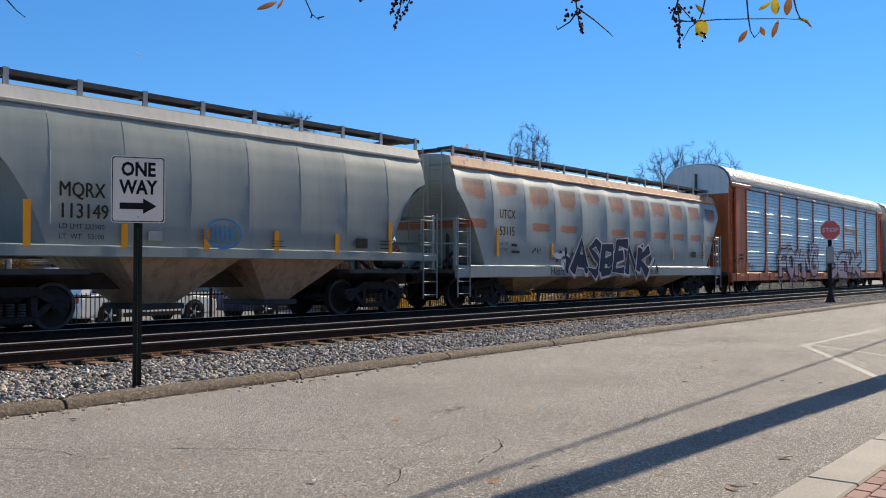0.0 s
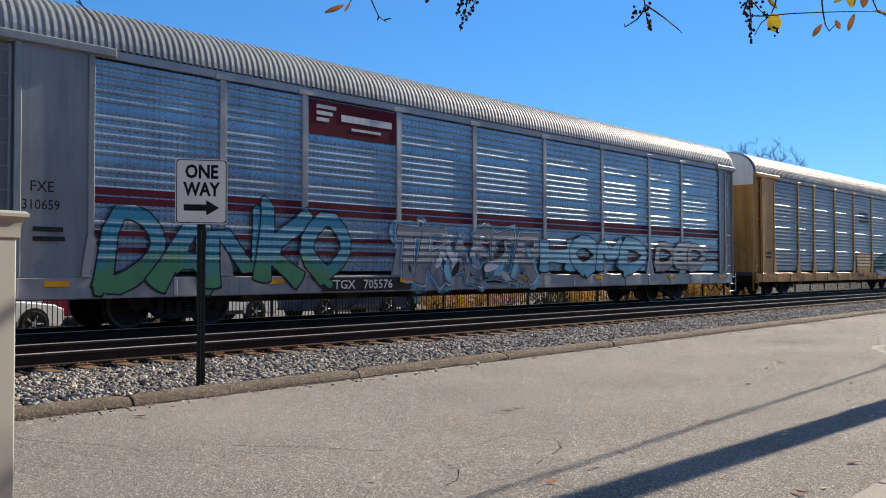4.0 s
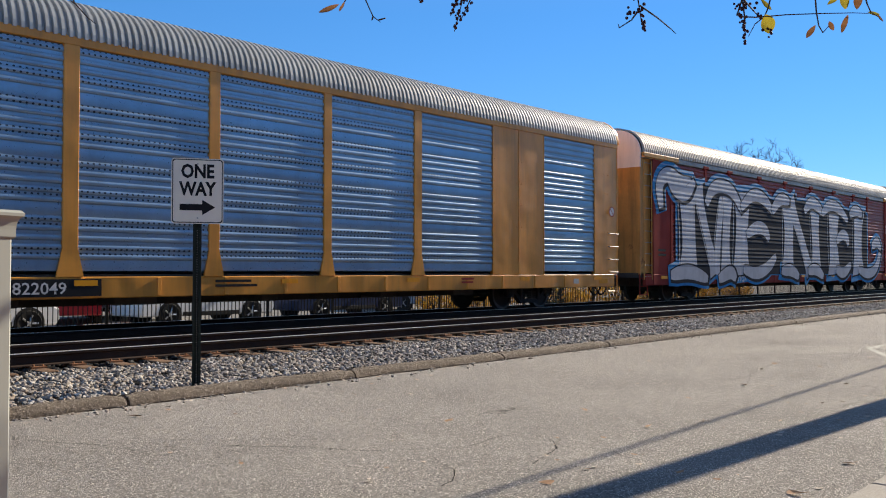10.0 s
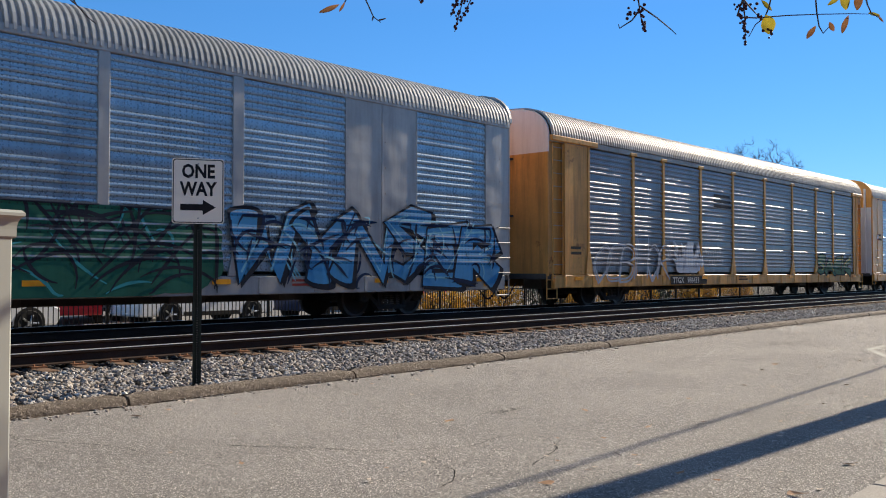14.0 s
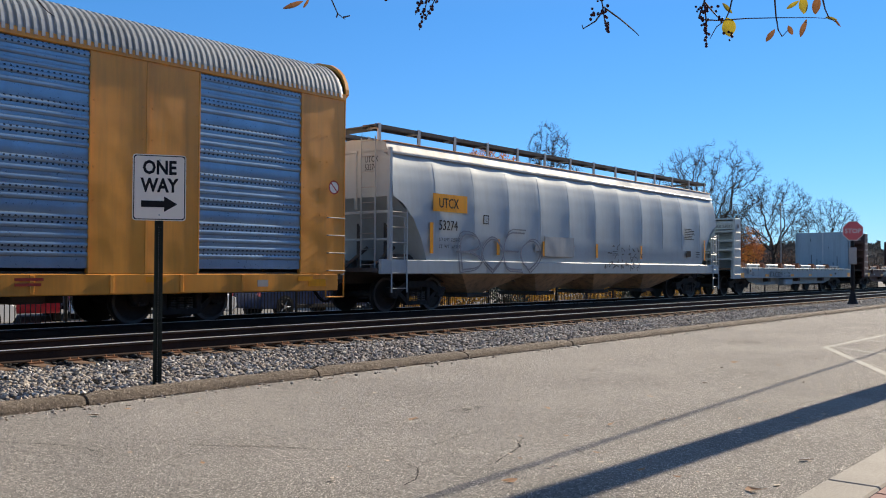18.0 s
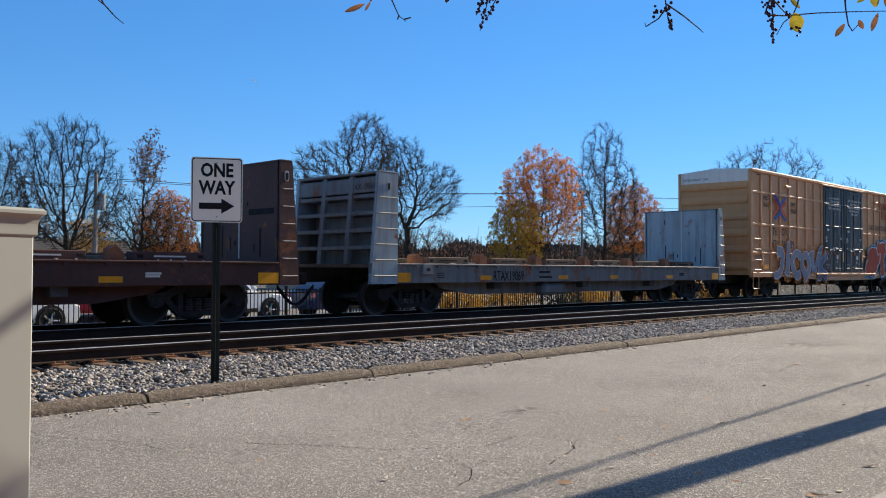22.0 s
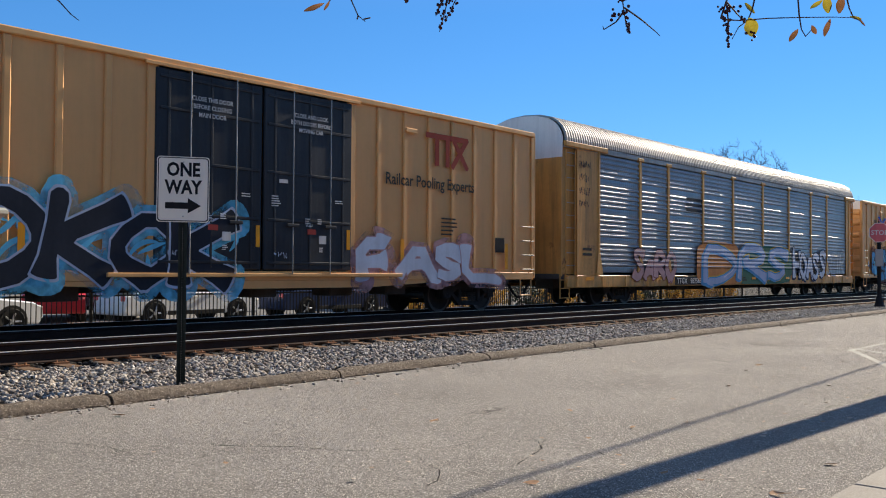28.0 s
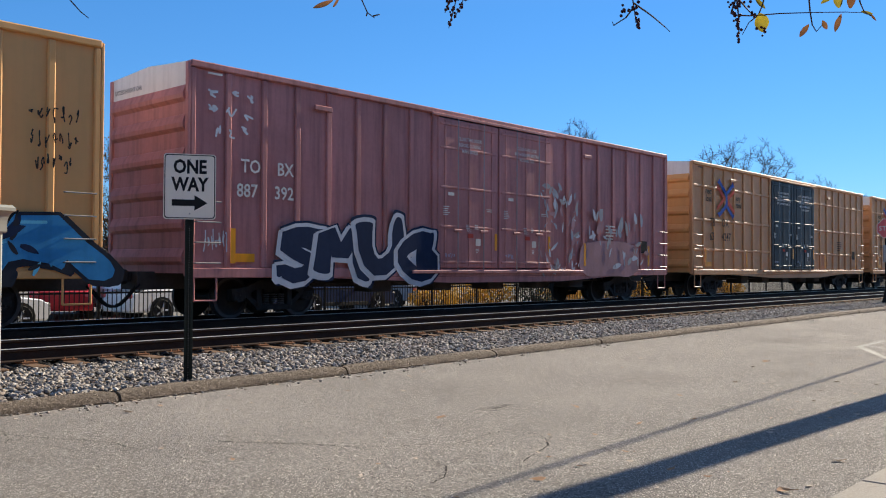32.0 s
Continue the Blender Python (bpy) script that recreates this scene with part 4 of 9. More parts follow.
parked_car("silver hatchback parked behind the fence", 7.8, 23.2, 5, M["car_silver"], 4.3, 1.42)
parked_car("red car parked behind the fence", 13.0, 28.5, 66, M["car_red"], 4.5, 1.46)
parked_car("white van parked behind the fence", 15.2, 29.0, 80, M["car_white"], 4.9, 1.75, True)
parked_car("pale silver sport utility car parked behind the fence", 15.4, 24.9, 2, M["car_white"], 4.9, 1.72, True)
parked_car("dark blue car parked behind the fence", 21.3, 24.9, 2, M["car_blue"], 5.2, 1.42)
parked_car("grey car parked in the lot", 26.6, 27.5, 95, M["car_grey"], 4.6, 1.45)


# trees: a bare crown of forking limbs ending in sprays of twigs, some with leaves left
def spike(g, p, q, r):
    """A thin tapering twig."""
    d = (q - p).normalized()
    a = d.orthogonal().normalized() * r
    b = d.cross(a)
    o = len(g.v)
    g.v += [tuple(p + a), tuple(p - a * 0.5 + b * 0.87), tuple(p - a * 0.5 - b * 0.87), tuple(q)]
    g.f += [(o, o + 1, o + 3), (o + 1, o + 2, o + 3), (o + 2, o, o + 3)]


def grow(seed, height, crown, bole=0.2, points=1300, step=0.026, trunk=0.02, leaves=0, leaf=0.07, twigs=4, gnarl=0.14, up=0.12, low=0.0):
    """Limbs that reach for points spread through the crown (ellipsoids in shares of the height), with sprays of twigs."""
    rng = np.random.default_rng(seed)
    size = np.array([e[3] * e[4] * e[5] for e in crown])
    aim = []
    for e, n in zip(crown, (points * size / size.sum()).astype(int)):
        d = rng.normal(size=(n, 3))
        d /= np.linalg.norm(d, axis=1)[:, None]
        aim.append(np.array(e[:3]) + d * (rng.random(n) ** 0.28)[:, None] * np.array(e[3:]))
    aim = np.concatenate(aim) * height
    d = step * height
    n0 = max(2, int(bole / step))
    pos = [np.array([0.0, 0.0, -0.2])]
    for k in range(n0):
        pos.append(pos[-1] + np.array([rng.normal(0, 0.06), rng.normal(0, 0.06), 1.0]) * d)
    up_of = list(range(-1, n0))
    kids = [1] * n0 + [0]
    near = np.zeros(len(aim), int)
    far = np.full(len(aim), 1e9)
    fresh = range(n0 - 1, n0 + 1)
    for _ in range(160):
        for k in fresh:
            q = np.linalg.norm(aim - pos[k], axis=1)
            m = q < far
            near[m], far[m] = k, q[m]
        keep = far > 1.5 * d
        aim, near, far = aim[keep], near[keep], far[keep]
        if not len(aim):
            break
        first = len(pos)
        for k in np.unique(near):
            if kids[k] > 3:
                continue
            w = aim[near == k] - pos[k]
            w = (w / np.linalg.norm(w, axis=1)[:, None]).sum(0)
            w /= np.linalg.norm(w) + 1e-6
            w += rng.normal(0, gnarl, 3) + np.array([0, 0, up])
            pos.append(pos[k] + w / np.linalg.norm(w) * d)
            up_of.append(int(k))
            kids[k] += 1
            kids.append(0)
        fresh = range(first, len(pos))
        if len(pos) > 5200:
            break
    n = len(pos)
    flow = [0.0] * n
    for k in range(n - 1, 0, -1):
        flow[k] = max(flow[k], 1.0)
        flow[up_of[k]] += flow[k]
    top_flow = max(flow[1], 1.0)
    base, tip = trunk * height, 0.0010 * height
    rad = [max(tip, base * (f / top_flow) ** 0.52) for f in flow]
    rad[0] = base * 1.25
    P = [Vector(p) for p in pos]
    wood, foliage, mark, ends = G(), G(), [], []
    for k in range(1, n):
        p, q = P[up_of[k]], P[k]
        r0 = min(rad[up_of[k]], rad[k] * 1.35)
        wood.tube(p, q, r0, 8 if k <= n0 else 5 if rad[k] > 0.25 * base else 3, rad[k], False)
        if k == n0:
            mark.extend((len(wood.v), len(wood.f)))
    r = random.Random(seed)
    centre = Vector((0, 0, 0.45 * height))
    for k in range(n0 + 1, n):
        if flow[k] > 14:
            continue
        out = ((P[k] - centre).normalized() + (P[k] - P[up_of[k]]).normalized()) * 0.5
        for j in range(twigs):
            side = (out + Vector((r.gauss(0, 0.6), r.gauss(0, 0.6), r.gauss(0.15, 0.5)))).normalized()
            e = P[k] + side * d * r.uniform(0.9, 2.3)
            spike(wood, P[k], e, 0.0010 * height)
            ends.append(e)
            for q in (0.35, 0.65):
                b = P[k].lerp(e, q)
                fine = (side + Vector((r.gauss(0, 0.7), r.gauss(0, 0.7), r.gauss(0.1, 0.5)))).normalized()
                spike(wood, b, b + fine * d * r.uniform(0.6, 1.4), 0.0008 * height)
    ends = [e for e in ends if e.z > low * height]
    for k in range(leaves):
        c = r.choice(ends) + Vector((r.gauss(0, 0.10), r.gauss(0, 0.10), r.gauss(0, 0.10)))
        u = Vector((r.gauss(0, 1), r.gauss(0, 1), r.gauss(0, 1))).normalized()
        w = u.orthogonal().normalized()
        s = leaf * r.uniform(0.6, 1.3)
        foliage.poly([c - u * s, c + w * s * 0.6, c + u * s, c - w * s * 0.6])
    return wood, foliage, mark


def make_tree(name, label, seed, height, leafmat=None, **kw):
    w, f, (nv, nf) = grow(seed, height, **kw)
    t = thing(name, label, "tree")
    me = bpy.data.meshes.new("trunk")
    me.from_pydata(w.v[:nv], [], w.f[:nf])
    part("trunk", me, M["bark"], t)
    me = bpy.data.meshes.new("limbs")
    me.from_pydata(w.v[nv:], [], [tuple(i - nv for i in q) for q in w.f[nf:]])
    part("crown", me, M["bark"], t)
    if f.f:
        me = bpy.data.meshes.new("leaves")
        me.from_pydata(f.v, [], f.f)
        tagged(part("leaves", me, leafmat, t), kind="stuff")
    return t


BARE = "bare grey-brown tree with a broad crown of fine twigs"
kinds = {
    "broad": make_tree("bare_tree", BARE, 11, 12, crown=[(0, 0, 0.60, 0.32, 0.32, 0.39)], bole=0.1, points=1500, trunk=0.021, up=0.2),
    "lobed": make_tree("bare_tree", "old bare tree with gnarled limbs and clumps of fine twigs", 23, 16, crown=[(-0.20, 0, 0.62, 0.17, 0.2, 0.20), (0.04, 0.02, 0.75, 0.17, 0.2, 0.23), (0.16, 0, 0.60, 0.14, 0.16, 0.14)], bole=0.24, points=1500, trunk=0.020, twigs=5, gnarl=0.3, up=0.0),
    "airy": make_tree("bare_tree", "bare tree with an open crown of upswept limbs", 37, 22, crown=[(0, 0, 0.64, 0.42, 0.42, 0.35)], bole=0.22, points=700, trunk=0.021, twigs=3, step=0.028, gnarl=0.2),
    "tall": make_tree("bare_tree", "tall slender tree with fine twigs and a few brown leaves", 29, 20, M["leaf_brown"], crown=[(0, 0, 0.50, 0.24, 0.24, 0.34), (0, 0, 0.80, 0.14, 0.14, 0.2)], bole=0.2, points=1300, trunk=0.013, step=0.022, leaves=2600, leaf=0.07),
    "far": make_tree("bare_tree", "far bare tree with a grey-brown crown", 71, 9, M["leaf_brown"], crown=[(0, 0, 0.6, 0.34, 0.34, 0.38)], points=180, step=0.05, trunk=0.022, leaves=200, leaf=0.12, twigs=4),
    "orange": make_tree("autumn_tree", "tree bearing a thinning crown of rust-orange autumn leaves", 41, 15, M["leaf_orange"], crown=[(0, 0, 0.60, 0.31, 0.31, 0.39)], bole=0.2, points=1300, trunk=0.017, leaves=30000, leaf=0.075, twigs=2, low=0.3, up=0.2),
    "russet": make_tree("autumn_tree", "slender tree with a few last russet leaves on its crown", 53, 11.5, M["leaf_brown"], crown=[(0, 0, 0.45, 0.25, 0.25, 0.21), (0.06, 0, 0.80, 0.10, 0.11, 0.20)], bole=0.14, points=900, trunk=0.017, leaves=1100, leaf=0.085, low=0.66, gnarl=0.22),
    "yellow": make_tree("autumn_tree", "small tree full of golden yellow autumn leaves", 61, 8, M["leaf_yellow"], crown=[(0, 0, 0.55, 0.32, 0.32, 0.44)], points=500, step=0.035, trunk=0.016, leaves=9500, leaf=0.08, twigs=2),
}
size0 = dict(far=9, broad=12, lobed=16, airy=22, tall=20, orange=15, russet=11.5, yellow=8)
TREES = (("broad", 20.4, 60, 10.4, 70), ("broad", 25.6, 60, 12.1, 10), ("russet", 30.8, 60, 11.5, -48), ("yellow", 29.2, 64, 5.8, 15), ("orange", 33.6, 61, 7.6, 130),
         ("broad", 46.9, 66, 9.4, 77), ("lobed", 51.5, 60, 16.1, -48), ("lobed", 60.6, 63, 15.2, 150), ("broad", 65, 70, 9.5, 300), ("yellow", 73.9, 60, 9.2, 60),
         ("orange", 79.6, 61, 15.4, 80), ("tall", 92.2, 61, 19.9, 160), ("orange", 103.6, 64, 13.3, 280), ("russet", 84, 66, 9.5, 35), ("airy", 137.0, 60, 22.5, 290),
         ("broad", 126, 66, 12, 15), ("tall", 166, 70, 17.5, 210), ("airy", 183, 66, 20.6, 260), ("broad", 158, 66, 13, 300), ("orange", 205, 80, 12, 30),
         ("broad", 112, 70, 9.5, 190), ("broad", 10, 70, 12, 150), ("airy", 228, 70, 20, 120), ("yellow", 215, 85, 8, 10))
used = set()
slim = dict(orange=1.0)
for kind, x, y, h, turn in TREES:
    s, q = h / size0[kind], slim.get(kind, 1.0)
    m = pose(x, y, LOT, 0, 0, turn)
    if kind not in used:
        used.add(kind)
        t = kinds[kind]
        t.matrix_basis = m @ Matrix.Diagonal((s * q, s * q, s, 1))
    else:
        t = copy_thing(kinds[kind], m)
        t.scale = (s * q, s * q, s)
    tagged(t, group="trees beyond the tracks")

rw = random.Random(303)
for k in range(90):
    kind = "far"
    h = rw.uniform(6, 10.5)
    x, y = -35 + k * 4.8 + rw.uniform(-3, 3), rw.uniform(84, 130)
    t = kinds["far"] if k == 0 else copy_thing(kinds[kind], pose(x, y, LOT - 0.1, 0, 0, rw.uniform(0, 360)))
    if k == 0:
        t.matrix_basis = pose(x, y, LOT - 0.1)
    t.scale = (h / size0[kind],) * 3
    tagged(t, group="far trees")

fir = thing("fir_tree", "dark green conifer among the bare trees", "tree", pose(121.5, 64, LOT))
part("trunk", G().tube((0, 0, 0), (0, 0, 9.6), 0.2, 6, 0.03), M["bark"], fir)
g = G()
rf = random.Random(5)
for k in range(900):
    z = 1.5 + 8.2 * rf.random() ** 0.8
    rad = 2.9 * (1 - (z - 1.2) / 8.8) * rf.uniform(0.25, 1.1)
    a = rf.uniform(0, 6.283)
    c = Vector((rad * math.cos(a), rad * math.sin(a), z - 0.25 * rad))
    o = Vector((math.cos(a), math.sin(a), -0.35)) * 0.45
    s = Vector((-math.sin(a), math.cos(a), 0)) * 0.2
    g.poly([c - o * 0.4, c + s, c + o, c - s])
tagged(part("needles", g, M["leaf_green"], fir), kind="stuff")


# shrubs with yellow leaves behind the fence, brushy far growth
def shrub(x, y, w, h, seed, mat_, label, n=900, leaf=0.08):
    r = random.Random(seed)
    t = thing("shrub", label, "shrub", pose(x, y, LOT), "shrubs along the fence")
    st = G()
    for k in range(26):
        a = r.uniform(0, 6.283)
        e = Vector((0.5 * w * math.cos(a) * r.uniform(0.2, 1), 0.3 * w * math.sin(a), h * r.uniform(0.6, 1)))
        st.tube((e.x * 0.2, e.y * 0.2, 0), e, 0.015, 3, 0.005)
    part("stem_clump", st, M["twig"], t)
    lv = G()
    for k in range(n):
        a, q = r.uniform(0, 6.283), r.random() ** 0.5
        z = h * (0.12 + 0.88 * r.random() ** 0.8)
        c = Vector((0.5 * w * q * math.cos(a), 0.4 * w * q * math.sin(a), z * (1 - 0.35 * q * q)))
        u = Vector((r.gauss(0, 1), r.gauss(0, 1), r.gauss(0, 1))).normalized()
        v = u.orthogonal().normalized()
        s = leaf * r.uniform(0.5, 1.3)
        lv.poly([c - u * s, c + v * s * 0.6, c + u * s, c - v * s * 0.6])
    tagged(part("leaves", lv, mat_, t), kind="stuff")
    return t


for k in range(13):
    shrub(24.0 + 2.1 * k, 22.2 + 0.3 * (k % 3), 2.2, 1.0 + 0.15 * (k % 4), 100 + k, M["leaf_yellow"] if k % 5 != 3 else M["leaf_green"], "yellow-leaved shrub behind the picket fence", 800)
rb = random.Random(77)
brush, brush_leaf = G(), G()
for k in range(3600):
    x, y = rb.uniform(-30, 330), rb.uniform(72, 110)
    h = rb.uniform(2.5, 6.5)
    wood_top = Vector((x + rb.gauss(0, 0.8), y, h))
    brush.tube((x, y, LOT - 0.05), wood_top, 0.06, 3, 0.012)
    for j in range(4):
        z = rb.uniform(0.35, 0.95)
        b = Vector((x, y, 0)).lerp(wood_top, z)
        brush.tube(b, b + Vector((rb.gauss(0, 0.9), rb.gauss(0, 0.5), rb.uniform(0.3, 1.4))), 0.025, 3, 0.008)
    if rb.random() < 0.45:
        for j in range(7):
            c = wood_top + Vector((rb.gauss(0, 0.9), rb.gauss(0, 0.5), -rb.random() * h * 0.7))
            u, v = Vector((rb.gauss(0, 1), 0.3, rb.gauss(0, 1))).normalized() * 0.2, Vector((0.12, 0, 0.15))
            brush_leaf.poly([c - u, c + v, c + u, c - v])
tagged(part("far_thicket", brush, M["bark"]), "bare brushwood along the far edge of the land", "thicket", kind="stuff")
tagged(part("far_thicket_leaves", brush_leaf, M["leaf_brown"]), "brown leaves on the far brushwood", "thicket", kind="stuff")


# woods that close the land off, far behind
rz = random.Random(404)
for y, lo, rise in ((112, 2.2, 0.016), (150, 2.8, 0.022), (190, 3.2, 0.027)):
    g = G()
    x, base = -120.0, 3.0
    while x < 760:
        w = rz.uniform(0.25, 0.8)
        mean = lo + rise * max(0, x)
        base = min(mean * 1.35, max(mean * 0.75, base + rz.gauss(0, 0.3) + 0.04 * (mean - base)))
        h = base + abs(rz.gauss(0, 0.7))
        g.prism([(x, LOT - 0.1), (x + w * 1.15, LOT - 0.1), (x + w * 0.9, h * 0.8), (x + w * 0.45, h), (x + w * 0.1, h * 0.78)], "y", y, y + 0.6)
        x += w
    tagged(part("far_woods", g, M["woods"]), "distant brown-grey woods along the horizon", "woods", kind="stuff")


# houses
def house(x, y, yaw, w, d, h, ridge, label, chimney=True):
    t = thing("house", label, "house", pose(x, y, LOT, 0, 0, yaw), "houses beyond the tracks")
    part("wall", G().box(-w, w, -d, d, 0, h), M["siding"], t)
    part("gable", G().prism([(-d, h), (d, h), (0, ridge)], "x", -w + 0.01, w - 0.01), M["siding"], t)
    for s in (-1, 1):
        n = 12
        for k in range(n):
            r = G()
            a, b = k / n, (k + 1.08) / n
            p = lambda q, lift: (s * d * 1.1 * (1 - q), h - 0.1 * (ridge - h) + (ridge - h) * 1.1 * q + lift)
            (y0, z0), (y1, z1) = p(a, 0.06), p(min(1, b), 0.03)
            r.box(-w - 0.3, w + 0.3, min(y0, y1), max(y0, y1), 0, 0.01)
            r.v[-8:] = [(vx, y0 if (vy == y0) else y1, (z0 if vy == y0 else z1) + (0.03 if vz > 0.005 else -0.04)) for vx, vy, vz in r.v[-8:]]
            part("shingle_course", r, M["shingle"], t)
    if chimney:
        part("chimney", G().box(w * 0.35, w * 0.35 + 0.9, -0.4, 0.4, ridge - 1.2, ridge + 1.1).box(w * 0.35 - 0.08, w * 0.35 + 0.98, -0.48, 0.48, ridge + 1.1, ridge + 1.25), M["chimney"], t)
    for k in range(3):
        wx = -w * 0.6 + k * w * 0.6
        wd = part("window", G().box(wx - 0.55, wx + 0.55, -d - 0.05, -d + 0.02, h * 0.35, h * 0.8), M["white"], t)
        part("pane", G().box(wx - 0.45, wx + 0.45, -d - 0.07, -d - 0.051, h * 0.38, h * 0.77), M["glass"], wd)
    return t


house(48.9, 62, -74, 3.6, 2.9, 2.7, 5.1, "low house with a dark grey shingle roof and a brick chimney")
house(130, 75, 10, 9, 4, 2.6, 5.4, "long low house with a grey roof among the trees", False)
house(27, 70, -10, 7, 4, 2.2, 3.9, "low pale building behind the trees", False)


# utility poles and wires
def utility_pole(x, y, h, label, arms=1, drum=False):
    t = thing("utility_pole", label, "utility pole", pose(x, y, LOT, 0, 0, 12), "utility poles")
    part("pole", G().tube((0, 0, 0), (0, 0, h), 0.17, 8, 0.11), M["old_timber"], t)
    for k in range(arms):
        arm = part("crossarm", G().box(-1.25, 1.25, -0.06, 0.06, h - 0.5 - 0.9 * k, h - 0.36 - 0.9 * k), M["old_timber"], t)
        for q in (-1.1, -0.6, 0.6, 1.1):
            part("insulator", G().tube((q, 0, h - 0.36 - 0.9 * k), (q, 0, h - 0.2 - 0.9 * k), 0.05, 6), M["galv"], arm)
    if drum:
        part("transformer", G().tube((0.4, -0.1, h - 2.6), (0.4, -0.1, h - 1.5), 0.28, 10), M["galv"], t)
    return t


utility_pole(26.7, 58, 8.2, "pale utility pole with a transformer drum", 0, True)
utility_pole(86.1, 60, 11.4, "timber utility pole with a crossarm", 1)
utility_pole(123.1, 60, 13.0, "timber utility pole with two crossarms", 2)
utility_pole(175.5, 62, 15.2, "timber utility pole with two crossarms", 2)
wires = thing("overhead_wires", "thin overhead wires strung between the poles", "wires")
for a, b, z in ((86.1, 123.1, (10.7, 12.4)), (123.1, 175.5, (12.4, 14.5)), (26.7, 86.1, (7.6, 10.6)), (-40, 26.7, (8.6, 7.0))):
    for dz, dy in ((0, -0.9), (0.05, 0.9), (-1.3, 0)):
        pts = [Vector((a + (b - a) * k / 10, 60 + dy, z[0] + (z[1] - z[0]) * k / 10 + dz - 2.4 * (k / 10) * (1 - k / 10))) for k in range(11)]
        part("wire", G().rope(pts, 0.025), M["iron"], wires)

# a street tree out of view whose trunk shades the road, and a cable along the street
plane = thing("street_tree", "thick-trunked street tree at the roadside", "tree", pose(15.6, 2.47, 0))
part("trunk", G().tube((0, 0, 0), (0, 0, 0.9), 0.29, 14, 0.235).tube((0, 0, 0.9), (0.0, 0.02, 3.5), 0.235, 14, 0.215).tube((0.0, 0.02, 3.5), (0.0, 0.03, 9), 0.20, 12, 0.17), M["bark"], plane)
cable = thing("street_cable", "overhead cable along the street", "cable")
part("cable", G().tube((-40, 0.26, 6.0), (120, 8.11, 6.0), 0.03, 6), M["iron"], cable)

# a short vapour trail drawn across the far sky
trail = thing("vapour_trail", "short thin white vapour trail high in the sky", "vapour trail", kind="stuff")
part("vapour", G().tube((-2.6, 0, 0), (2.6, 0, 0), 0.26, 6, 0.12), M["chalk"], trail)

# plain wall, never in view, added behind the viewer to close the street
closing_wall = thing("shopfront", "plain unseen brick wall added behind the viewer", "building", pose(0, -9, 0), kind="structure")
part("wall", G().box(-40, 60, -0.4, 0, 0, 7), M["chimney"], closing_wall)


# twigs of a street tree that hang into the view: u to the right, w up, in metres on a plane ahead
YAW = radians(-48.24)
NEAR = 2.6


def hang(u, w, depth=0.0):
    d = NEAR + depth
    f = Vector((-math.sin(YAW), math.cos(YAW), 0))
    rt = Vector((math.cos(YAW), math.sin(YAW), 0))
    return Vector((0, 0, EYE)) + f * d + rt * (u * d / NEAR) + Vector((0, 0, w * d / NEAR))


U = lambda x: (x - 784) / 1565.6 * NEAR
Wv = lambda y: (484 - y) / 1565.6 * NEAR
branch = thing("berry_tree", "street tree with drooping berry twigs and a few yellow leaves", "tree")
part("trunk", G().tube((-1.6, -1.9, 0.1), (-1.5, -1.7, 2.4), 0.12, 10, 0.10).tube((-1.5, -1.7, 2.4), (-0.9, 0.2, 3.3), 0.08, 8, 0.05).tube((-0.9, 0.2, 3.3), hang(-1.6, 1.30, 0.3), 0.05, 8, 0.014), M["bark"], branch)
rt_ = random.Random(19)
limb = G()
limb.tube(hang(-1.6, 1.30, 0.3), hang(-0.2, 1.02, 0.1), 0.012, 6, 0.010).tube(hang(-0.2, 1.02, 0.1), hang(1.6, 1.0, 0), 0.010, 6, 0.008)
spray = part("limb", limb, M["twig"], branch)


def twig(pts, r0=0.0028, r1=0.001):
    g = G()
    v = [hang(U(x), Wv(y), rt_.uniform(-0.02, 0.02)) for x, y in pts]
    for i, (p, q) in enumerate(zip(v, v[1:])):
        k = i / max(1, len(v) - 1)
        g.tube(p, q, r0 + (r1 - r0) * k, 5, r0 + (r1 - r0) * (k + 1 / len(v)))
    return part("twig", g, M["twig"], spray)


def berry_mesh():
    g = G()
    vs = [(1, 0, 0), (-1, 0, 0), (0, 1, 0), (0, -1, 0), (0, 0, 1), (0, 0, -1)] + [tuple(Vector((i, j, l)).normalized()) for i in (1, -1) for j in (1, -1) for l in (1, -1)]
    for ci in range(8):
        i, j, l = (0 if ci < 4 else 1), (2 if ci % 4 < 2 else 3), (4 if ci % 2 == 0 else 5)
        g.f += [(i, j, 6 + ci), (j, l, 6 + ci), (l, i, 6 + ci)]
    g.v += vs
    me = g.mesh("berry", 60)
    me.materials.append(M["berry"])
    return me


BERRY = berry_mesh()


def berries(x0, x1, y0, y1, n):
    for k in range(n):
        t = rt_.random()
        x = x0 + (x1 - x0) * t + rt_.gauss(0, 6 * (1.1 - t))
        y = y0 + (y1 - y0) * t + rt_.gauss(0, 4)
        c = hang(U(x), Wv(y), rt_.uniform(-0.04, 0.04))
        ob = new("berry", BERRY)
        ob.parent = spray
        ob.matrix_basis = Matrix.Translation(c) @ Matrix.Scale(rt_.uniform(0.0035, 0.0058), 4)


